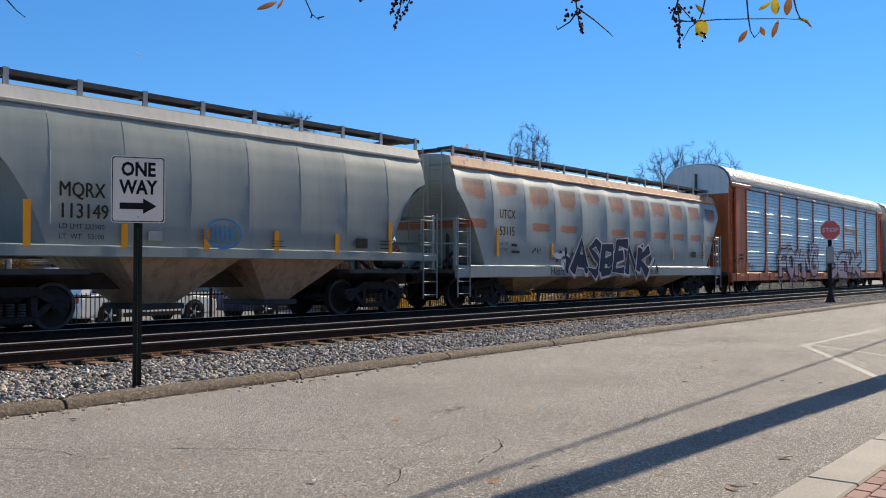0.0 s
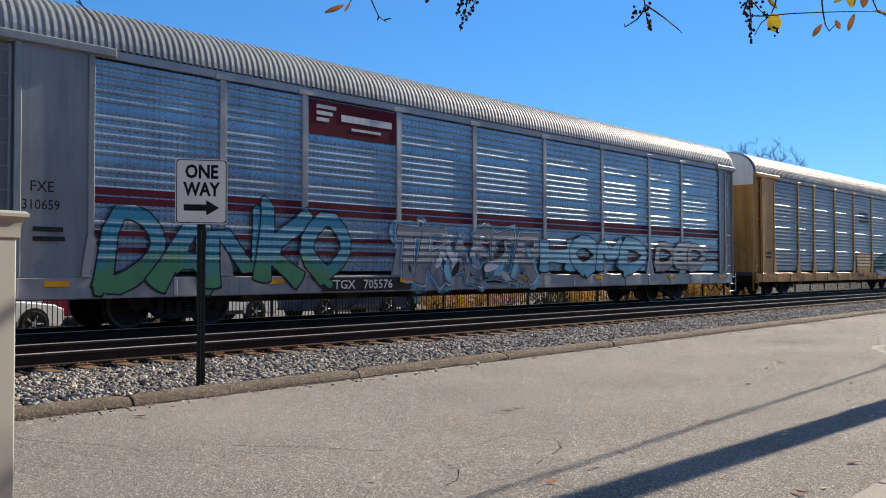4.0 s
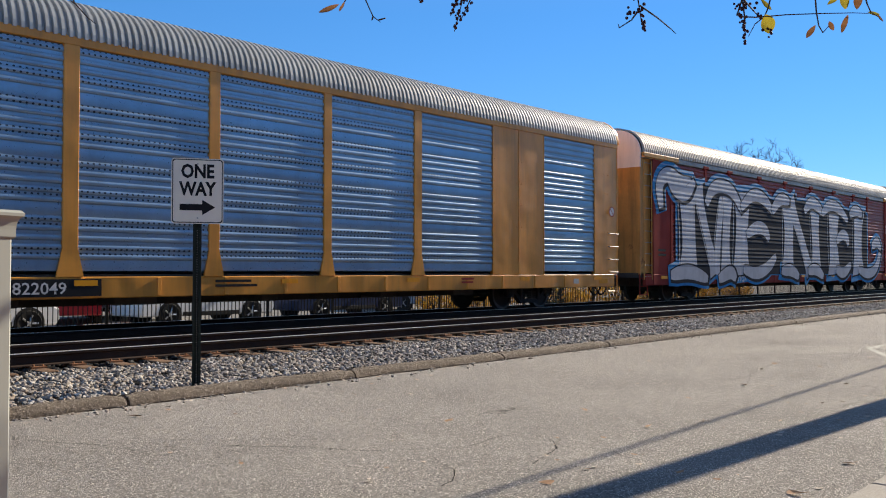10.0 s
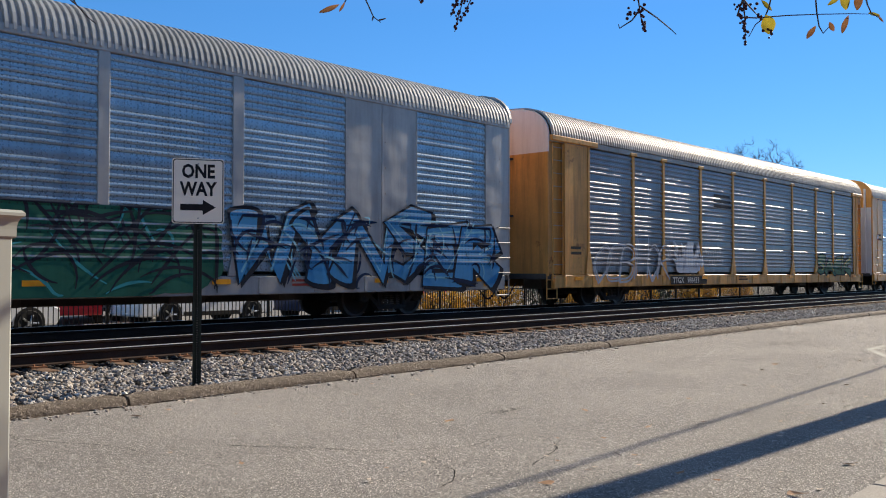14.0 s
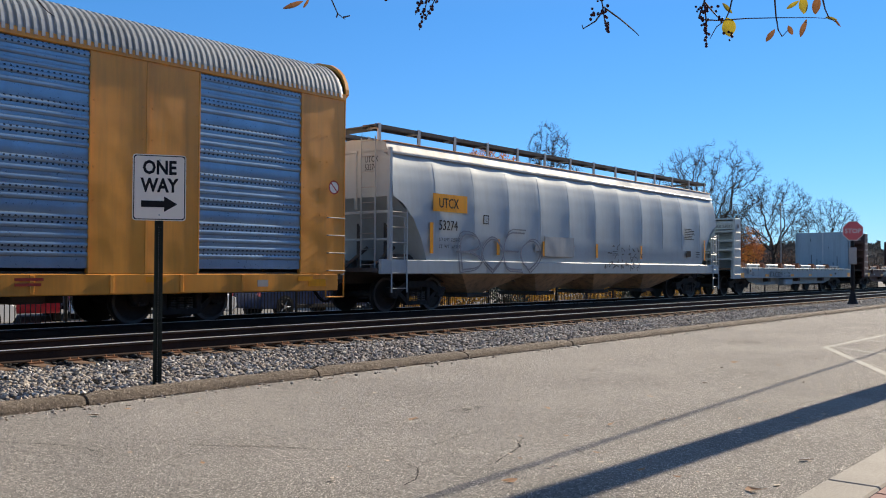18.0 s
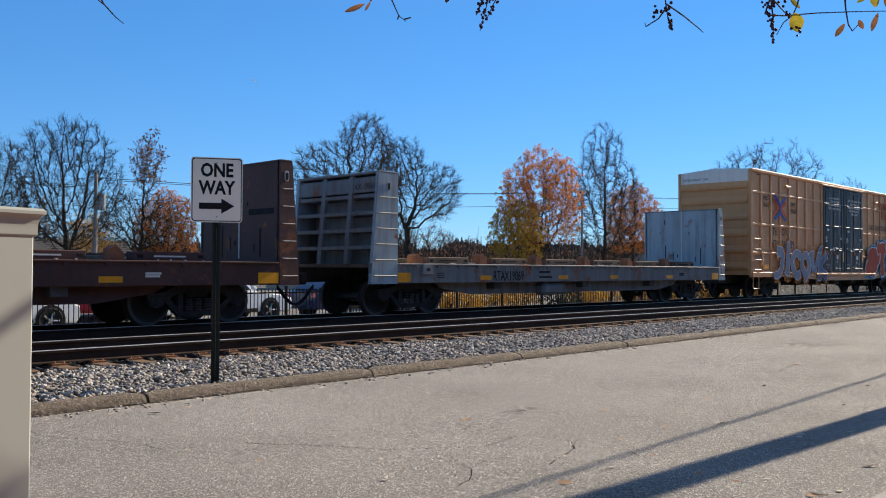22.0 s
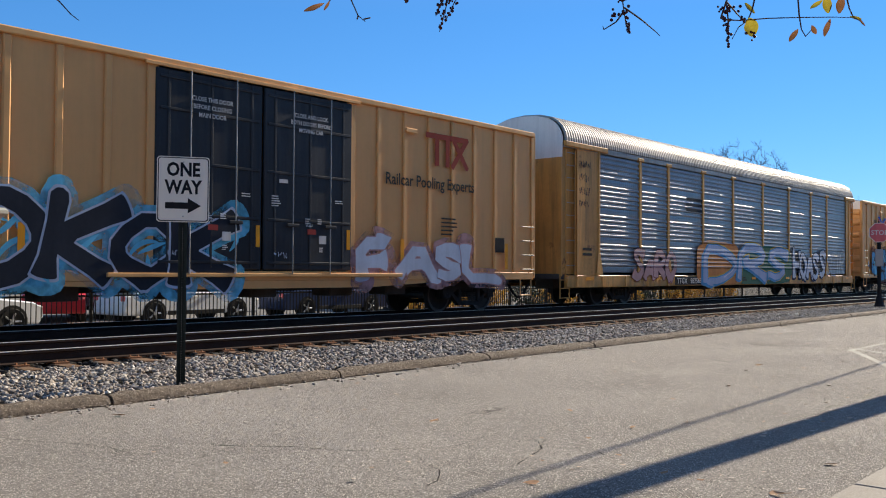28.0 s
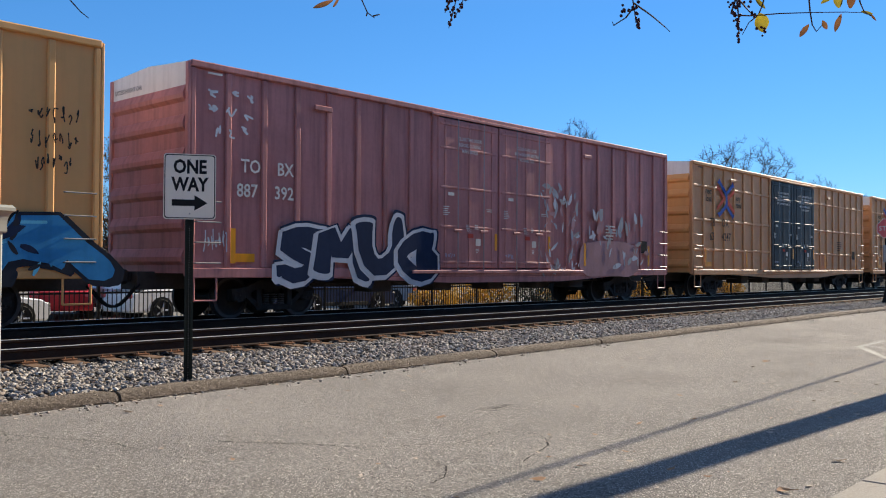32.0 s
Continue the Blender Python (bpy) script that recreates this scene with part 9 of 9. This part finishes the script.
band_of_paint(eye, [(16.55, 1.50), (16.75, 1.56), (16.95, 1.52)], [0.05, 0.09, 0.05], -SIDE - 0.0405)
part("white_spot", eye, on_sheet(c, WHT), fish_)
belly = G()
band_of_paint(belly, rounded([(14.9, 1.05), (16.4, 0.86), (18.2, 0.84), (19.7, 0.95)]), [0.03 + 0.11 * math.sin(math.pi * (0.08 + 0.85 * q / 15)) for q in range(16)], -SIDE - 0.0395)
part("white_foot", belly, on_sheet(c, SLV), fish_)
for x in (22.4, 23.1, 23.8):
    ring = G()
    band_of_paint(ring, [(x + 0.3 * math.cos(0.5 * q), 1.7 + 0.4 * math.sin(0.5 * q)) for q in range(13)], [0.012] * 13, -SIDE - 0.037 - 0.0005 * x)
    part("graffiti", ring, SLV, c, "thin sprayed ring")
bars(c, 12.5, 3.9, 1.6, 3, -SIDE - 0.006, M["spray_black"], 0.1, 0.2, 5)

# 6, 7: yellow rack cars with bright sheets
for s, n in ((124.9, "TTGX 822006"), (153.6, "TTGX 822049")):
    rack_new(s, 26.85, M["yellow"], "yellow rack car with bright blue-tinted ribbed sheets and a shield emblem", M["panel_new"], M["roof"], True, n, end_low=M["white"], cap=M["yellow"], span=26.55)

# 8: rack car covered in giant letters
c, b = rack_old(182.0, 27.1, M["yellow_old"], "maroon rack car covered by giant white and black sprayed letters", M["maroon"], M["roof_old"], M["white"], "TTQX 710992", post_=M["spray_maroon"], bay_=M["spray_maroon"], sill=M["spray_maroon"])
giant_letters(c)

# 9: silver rack car
c, b = rack_new(211.0, 26.3, M["silver"], "silver-grey rack car with black and green graffiti along its lower half", M["panel"], M["roof"], False, "TTGX 698323", end_low=M["silver"], cap=M["yellow"])
part("graffiti", cloud(3.0, 5.4, 0.7, 2.0, -SIDE - 0.0335, random.Random(7)), on_sheet(c, M["spray_violet"], 0.9), c, "cloud of thin violet spray")
part("graffiti", cloud(3.9, 10.1, 0.68, 2.15, -SIDE - 0.034, random.Random(8)), on_sheet(c, BLK), c, "broad black painted ground")
part("graffiti", cloud(10.3, 17.2, 0.64, 2.2, -SIDE - 0.0345, random.Random(9)), on_sheet(c, M["spray_green"]), c, "broad dark green painted ground")
scribble(c, 0.15, 1.6, 3.3, 4.3, BLK, 91, None, 7)
scribble(c, 0.3, 1.5, 2.8, 3.3, BLK, 92, None, 7, 0.03)
scribble(c, 0.1, 0.7, 2.5, 2.9, M["spray_red"], 93)
flow(c, 3.8, 10.0, 0.72, 2.15, M["spray_mist"], 94, 90, 1.3, 0.06, -SIDE - 0.036)
flow(c, 3.9, 10.1, 0.75, 2.2, SLV, 92, 70, 1.1, 0.035, -SIDE - 0.038)
flow(c, 4.0, 10.0, 0.75, 2.2, WHT, 91, 26, 0.9, 0.02, -SIDE - 0.042)
flow(c, 10.4, 17.1, 0.66, 2.25, BLK, 95, 70, 1.5, 0.035, -SIDE - 0.038)
flow(c, 10.4, 17.1, 0.66, 2.2, M["spray_teal"], 98, 14, 1.2, 0.03, -SIDE - 0.037)
tag_letters(c, "WYNSER", 17.4, 25.6, 0.72, 2.35, M["spray_blue"], BLK, 96, 0.2, None, M["spray_sky"], None, 0.15, 0.22, 6, (0.08, -0.05), None, 0)
flow(c, 17.4, 25.6, 0.7, 2.2, M["spray_navy"], 99, 60, 0.9, 0.035, -SIDE - 0.052)
flow(c, 17.4, 25.6, 0.8, 2.3, M["spray_sky"], 90, 24, 0.8, 0.025, -SIDE - 0.054)
tag_letters(c, "AREN", 1.0, 3.6, 1.8, 2.05, M["spray_red"], None, 97, 0.10)

# 10: yellow rack car, dark
c, b = rack_old(239.2, 27.1, M["yellow_old"], "faded yellow rack car with dark grimy sheets and faint white graffiti", M["panel_dark"], M["roof_old"], M["white"], "TTGX 986433")
for m in (0.0, 0.10):
    tag_letters(c, "OEB", 2.10 - m, 4.40 + m, 0.85 - m, 1.90 + m, SLV, None, 101, -0.17, None, None, None, 0.1, 0.14)
for m in (0.0, 0.10):
    tag_letters(c, "HOR", 4.70 - m, 6.70 + m, 0.90 - m, 1.95 + m, SLV, None, 104, -0.17, None, None, None, 0.1, 0.14)
part("graffiti", cloud(7.4, 9.2, 1.05, 1.6, -SIDE - 0.035, random.Random(9)), on_sheet(c, WHT), c, "dripping white sprayed flames")
shards(c, 7.4, 9.3, 1.1, 1.9, (WHT, WHT, SLV), 105, 34, 0.75, None, 0.2)
scribble(c, 9.4, 11.4, 1.3, 1.95, SLV, 106, None, 7, 0.013)
tag_letters(c, "SAEK", 20.7, 25.2, 0.92, 1.8, M["spray_green"], BLK, 103, 0.18, None, M["spray_mustard"], None, 0.1, 0.2, 4, None, None, 1)
bars(c, 10.4, 3.9, 1.6, 3, -SIDE - 0.006, M["spray_black"], 0.1, 0.2, 5)

# 11: yellow rack car with bright sheets
rack_new(268.1, 26.8, M["yellow"], "yellow rack car with bright blue-tinted ribbed sheets and a shield emblem", M["panel_new"], M["roof"], True, "TTGX 982216", end_low=M["white"], cap=M["yellow"], span=26.5)

# 12: light grey hopper
c = hopper(296.0, 20.0, M["hopper_light"], "light grey covered hopper car with a yellow panel and grey graffiti", M["roof_streak"], ("UTCX", "53274"), 12, True, 4, 0.5, 0.03, (0.97, 1.33), (0.53, 0.25), tx=2.2, sweep_top=2.85, board=0.12, front=0.50, tapes=(1.85, 4.7, 7.0, 10.1, 13.15, 18.45))
tag_letters(c, "BOEO", 3.1, 6.7, 1.05, 2.1, M["spray_mist"], None, 121, -0.20, None, None, -1.605, 0.1, 0.16, 0, None, None, 2)
tag_letters(c, "BOEO", 3.0, 6.8, 0.98, 2.18, M["spray_mist"], None, 121, -0.22, None, None, -1.604, 0.1, 0.16, 0, None, None, 2)
for k in range(3):
    scribble(c, 10.4 + 0.2 * k, 13.9 - 0.2 * k, 1.0 + 0.12 * k, 1.44 + 0.3 * k, M["under"], 131 + k, -1.605 - 0.002 * k, 6, 0.014)
bars(c, 16.75, 2.68, 0.95, 7, -1.575, M["ink"], 0.025, 0.065, 14)
plate(c, 7.1, 8.75, 1.5, 2.1, -1.602, M["silver"], "repaint_patch", "grey repainted patch")

# 13-15: bulkhead flatcars
flatcar(316.95, 18.1, M["flat_grey"], "grey bulkhead flatcar running empty", "RTAX", "23019")
flatcar(336.5, 18.2, M["flat_brown"], "brown bulkhead flatcar running empty", "HPJX", "52331", 1.5, True)
flatcar(355.9, 18.1, M["flat_rusty"], "grey rust-stained bulkhead flatcar running empty", "RTAX", "19069", 1.35)

# 16-19: tan boxcars
TAN = "tan high-cube boxcar with black plug doors and graffiti"
c = boxcar(376.0, 19.3, M["box_tan_old"], TAN, M["door_black"], M["box_tan_old"], M["white"])
pool_letters(c, ("TB", "OX"), ("67", "26", "39"), emblem=(2.58, 3.66, 0.80, 1.15), marks=((1.84, 2.72, 3.6), 2.55, 2.05))
tag_letters(c, "JICOVK", 1.8, 7.4, 0.68, 2.0, M["spray_steel"], M["spray_ice"], 161, 0.2, M["spray_orange"], None, None, 0.05, 0.24, 5, None, None, 1, 1.0)
tag_letters(c, "STK", 12.6, 17.1, 0.76, 2.3, M["spray_maroon"], M["spray_ice"], 162, 0.26, M["spray_cyan"], None, None, 0.08, 0.12, 0, None, M["spray_navy"], 2, 0.9)
scribble(c, 0.5, 1.1, 1.3, 1.9, M["spray_mist"], 163, None, 7, 0.014)
c = boxcar(396.9, 19.2, M["box_tan_old"], TAN, M["door_black"], M["box_tan"], M["white"])
pool_letters(c, ("TB", "OX"), ("63", "1174"))
part("graffiti", cloud(0.8, 2.4, 0.75, 1.9, -SIDE - 0.033, random.Random(170)), M["spray_cyan"], c, "patch of light blue spray")
part("graffiti", cloud(2.6, 7.0, 0.75, 2.05, -SIDE - 0.034, random.Random(171)), M["spray_rose"], c, "patch of dusty red spray")
tag_letters(c, "PRSE", 2.4, 7.0, 0.95, 2.2, M["spray_red"], M["spray_violet"], 171, 0.2, None, M["spray_ice"], -SIDE - 0.042, 0.1, 0.2, 3, None, None, 1)
tag_letters(c, "ONS", 7.5, 11.6, 0.85, 1.9, M["spray_orange"], M["spray_sky"], 175, 0.22, None, M["spray_ice"], -SIDE - 0.115, 0.1, 0.2, 3, None, None, 1)
tag_letters(c, "OUR", 12.6, 17.6, 0.85, 2.15, M["spray_red"], M["spray_wine"], 172, 0.26, M["spray_sky"], M["spray_ice"], None, 0.1, 0.16, 0, None, None, 1)
shards(c, 2.4, 8.0, 0.9, 1.8, (M["spray_orange"], M["spray_sky"], BLK, M["spray_ice"]), 173, 44, 0.4, -SIDE - 0.056)
shards(c, 12.6, 17.6, 0.9, 1.9, (M["spray_red"], M["spray_sky"], M["spray_violet"]), 174, 30, 0.4, -SIDE - 0.056)
c = boxcar(417.8, 19.0, M["box_tan"], TAN, M["door_black"], M["box_tan"], M["white"])
pool_letters(c, ("TB", "OX"), ("66", "3063"))
tag_letters(c, "CAFBOW", 0.8, 7.1, 0.68, 2.25, BLK, M["spray_ice"], 181, 0.2, M["spray_powder"], None, None, 0.06, 0.14, 0, None, BLK, 1, 1.1)
tag_letters(c, "SEMZ", 12.5, 15.8, 0.66, 1.95, BLK, M["spray_ice"], 182, 0.18, M["spray_mustard"], None, None, 0.1, 0.16, 2, None, None, 1, 1.4)
tag_letters(c, "GI", 16.9, 18.7, 0.76, 2.0, M["spray_ice"], BLK, 183, 0.2, M["spray_mustard"], WHT, None, 0.1, 0.2, 0, None, None, 0)
part("graffiti", G().poly([(16.45 + 0.52 * math.cos(q * 0.4488), -SIDE - 0.05, 1.5 + 0.68 * math.sin(q * 0.4488) * (1 if q < 8 else 1.05)) for q in range(14)]), M["spray_violet"], c, "purple oval sprayed beside the letters")
c = boxcar(438.4, 19.1, M["box_tan"], TAN, M["door_black"], M["box_tan"], M["white"], rails=False)
pool_letters(c, ("TB", "OX"), ("66", "34", "86"), caps=False, emblem=(2.69, 3.88, 1.0, 1.36), marks=((1.1, 2.0, 2.92), 2.52, 2.04))
tag_letters(c, "DKOK", 3.6, 8.7, 0.70, 2.3, BLK, M["spray_ice"], 191, 0.15, M["spray_cyan"], None, None, 0.1, 0.18, 4, None, None, 1, 1.1)
flow(c, 2.9, 8.9, 0.75, 2.1, M["spray_cyan"], 193, 26, 0.6, 0.05, -SIDE - 0.033)
tag_letters(c, "PIP", 1.9, 2.8, 0.85, 1.3, BLK, None, 194, 0.1)
tag_letters(c, "FASL", 12.2, 17.1, 0.75, 1.9, M["spray_ice"], M["spray_rose"], 192, 0.14, M["spray_rose"], None, None, 0.1, 0.2, 4, None, None, 1, 0.8)

# 20: yellow rack car with bright graffiti
c, b = rack_old(459.0, 27.2, M["yellow_old"], "faded yellow rack car with grimy sheets and blue, orange graffiti", M["panel_dark"], M["roof_old"], M["white"], "TTGX 987565")
scribble(c, 0.8, 1.5, 3.0, 4.6, BLK, 201, None, 7)
bars(c, 8.0, 3.75, 1.6, 3, -SIDE - 0.006, M["spray_black"], 0.1, 0.2, 5)
tag_letters(c, "SARO", 4.0, 7.0, 0.75, 1.85, M["spray_rose"], M["spray_wine"], 202, 0.22, None, None, None, 0.1, 0.12, 0, None, None, 1, 0.6)
part("graffiti", cloud(8.8, 12.6, 0.62, 2.25, -SIDE - 0.034, random.Random(77)), on_sheet(c, M["spray_orange"]), c, "cloud of thin orange spray")
part("graffiti", cloud(12.3, 18.3, 0.62, 2.2, -SIDE - 0.0335, random.Random(78)), on_sheet(c, M["spray_green"]), c, "cloud of thin green spray")
for letter, x0, x1, seed in (("D", 9.4, 12.0, 204), ("R", 12.5, 15.0, 207), ("S", 15.3, 17.4, 208)):
    tag_letters(c, letter, x0, x1, 0.66, 2.2, M["spray_powder"], M["spray_blue"], seed, 0.0, None, WHT, -SIDE - 0.038, 0.02, 0.10, 1, (-0.12, -0.04), M["spray_mustard"], 1, 1.5)
tag_letters(c, "HOASS", 18.5, 22.6, 0.72, 2.1, M["spray_ice"], M["spray_navy"], 205, 0.2, None, None, None, 0.06, 0.12, 5, (-0.05, -0.03), None, 1)
for m in (0.0, 0.10):
    tag_letters(c, "SEIR", 22.90 - m, 25.30 + m, 1.05 - m, 2.10 + m, SLV, None, 206, -0.17, None, None, None, 0.1, 0.14)
# 21: tan boxcar with blue graffiti
c = boxcar(487.8, 18.9, M["box_tan"], "tan high-cube boxcar with black plug doors and blue graffiti", M["door_black"], M["box_tan"], M["white"], rails=False)
pool_letters(c, ("TB", "OX"), ("67", "7912"), on=0.75)
tag_letters(c, "WENER", 1.2, 8.0, 0.68, 2.35, M["spray_blue"], BLK, 211, 0.24, M["spray_wine"], M["spray_cyan"], None, 0.1, 0.2, 5, (0.1, -0.05), None, 1)
tag_letters(c, "CUEA", 11.4, 18.6, 0.75, 2.2, M["spray_blue"], BLK, 212, 0.22, None, M["spray_cyan"], None, 0.1, 0.2, 4, (0.1, -0.05), None, 1)
shards(c, 0.7, 8.4, 0.9, 1.9, (M["spray_blue"], M["spray_navy"], M["spray_cyan"], BLK), 214, 80, 0.5, -SIDE - 0.046, 0.8)
shards(c, 12.5, 18.3, 0.9, 1.7, (M["spray_blue"], M["spray_navy"], M["spray_cyan"], BLK), 215, 60, 0.5, -SIDE - 0.046, 0.8)
scribble(c, 17.6, 18.6, 2.6, 3.9, M["ink"], 213, None, 7)

# 22: maroon boxcar
c = boxcar(508.5, 18.9, M["box_brown"], "maroon high-cube boxcar with white and black graffiti", M["box_brown"], M["box_brown"], M["white"], rails=False, marks=M["chalk"], posts=(8, 8))
for x, t in ((1.15, "TO"), (2.05, "BX")):
    words(t, 0.38, M["chalk"], c, x, -SIDE - 0.005, 3.0, "car_mark", 0.9, heavy=0.006)
for x, t in ((1.05, "887"), (1.98, "392")):
    words(t, 0.38, M["chalk"], c, x, -SIDE - 0.005, 2.5, "car_number", 0.9, heavy=0.006)
tag_letters(c, "SMUG", 1.9, 6.8, 0.72, 2.05, M["spray_navy"], WHT, 221, 0.22, None, None, None, 0.08, 0.14, 3, (-0.06, -0.04), M["spray_navy"], 1, 2.0)
shards(c, 11.4, 13.3, 0.8, 3.5, (M["spray_silver"], M["spray_fog"], WHT, M["spray_rose"]), 222, 70, 0.36, -SIDE - 0.046, 0.9)
part("graffiti", cloud(13.4, 16.9, 0.85, 1.9, -SIDE - 0.034, random.Random(22)), M["spray_rose"], c, "patch of thin pinkish spray")
shards(c, 13.6, 17.6, 1.0, 2.7, (M["spray_fog"], M["spray_silver"], M["spray_rose"], WHT), 223, 46, 0.45, -SIDE - 0.046, 0.8)
scribble(c, 0.3, 1.6, 3.6, 4.7, WHT, 224, None, 3, 0.022)
scribble(c, 0.2, 0.9, 1.3, 1.9, WHT, 225, None, 7)

# 23-25: tan boxcars
c = boxcar(529.4, 19.5, M["box_tan_old"], "sunburnt tan high-cube boxcar with black plug doors", M["door_black"], M["box_tan"], M["white"])
pool_letters(c, ("TB", "OX"), ("63", "4247"), False)
c = boxcar(550.5, 19.3, M["box_tan_old"], "sunburnt tan high-cube boxcar with black plug doors", M["door_black"], M["box_tan_old"], M["white"])
pool_letters(c, ("TB", "OX"), ("64", "1180"), False)
c = boxcar(571.4, 19.3, M["box_tan_old"], "sunburnt tan high-cube boxcar with black plug doors", M["door_black"], M["box_tan_old"], M["white"])
pool_letters(c, ("TB", "OX"), ("64", "2092"), False)


# ---- movement ----
def even(ob):
    """Steady speed between the keys."""
    act, slot = ob.animation_data.action, ob.animation_data.action_slot
    for curve in act.layers[0].strips[0].channelbag(slot).fcurves:
        for k in curve.keyframe_points:
            k.interpolation = "LINEAR"


def motions():
    for t, s in TRAIN:
        walk(t, [(0.0, pose(s, TRACK_FAR, RAIL)), (32.0, pose(s - SPEED * 32.0, TRACK_FAR, RAIL))])
        even(t)
    walk(trail, [(0.0, pose(307.9, 496.7, 137.2, 0, 30, -26)), (32.0, pose(338.4, 482.0, 118.4, 0, 30, -26))])
    # the drooping limb stirs a little in the air
    stir = ((0, -0.011), (1, -0.009), (1.5, -0.004), (2, 0.011), (2.5, 0.027), (3, 0.026), (3.5, 0.017), (4.5, 0.014), (6.5, 0.008), (9, 0.008), (12, 0.007), (15, 0.005), (15.5, -0.009), (17.5, -0.013), (18, 0.005), (18.5, 0.021), (19.5, 0.028), (22, 0.029), (24, 0.028), (24.5, 0.018), (26.5, 0.003), (28, 0.0), (28.5, 0.014), (29, 0.008), (30, 0.015), (31, 0.013), (32, 0.01))
    walk(spray, [(t, pose(u * math.cos(YAW), u * math.sin(YAW), 0)) for t, u in stir])
    # the wheels roll with the train; all wheelsets at one place in their bogies share one turn
    first = {}
    for w, q in WHEELSETS:
        if q not in first:
            rows = [(i / FPS, pose(q, 0, WR, 0, -math.degrees(SPEED / WR * i / FPS), 0)) for i in range(32 * FPS + 1)]
            walk(w, rows)
            even(w)
            first[q] = w
        else:
            w.rotation_mode = "QUATERNION"
            w.animation_data_create()
            w.animation_data.action = first[q].animation_data.action
            w.animation_data.action_slot = first[q].animation_data.action_slot


motions()
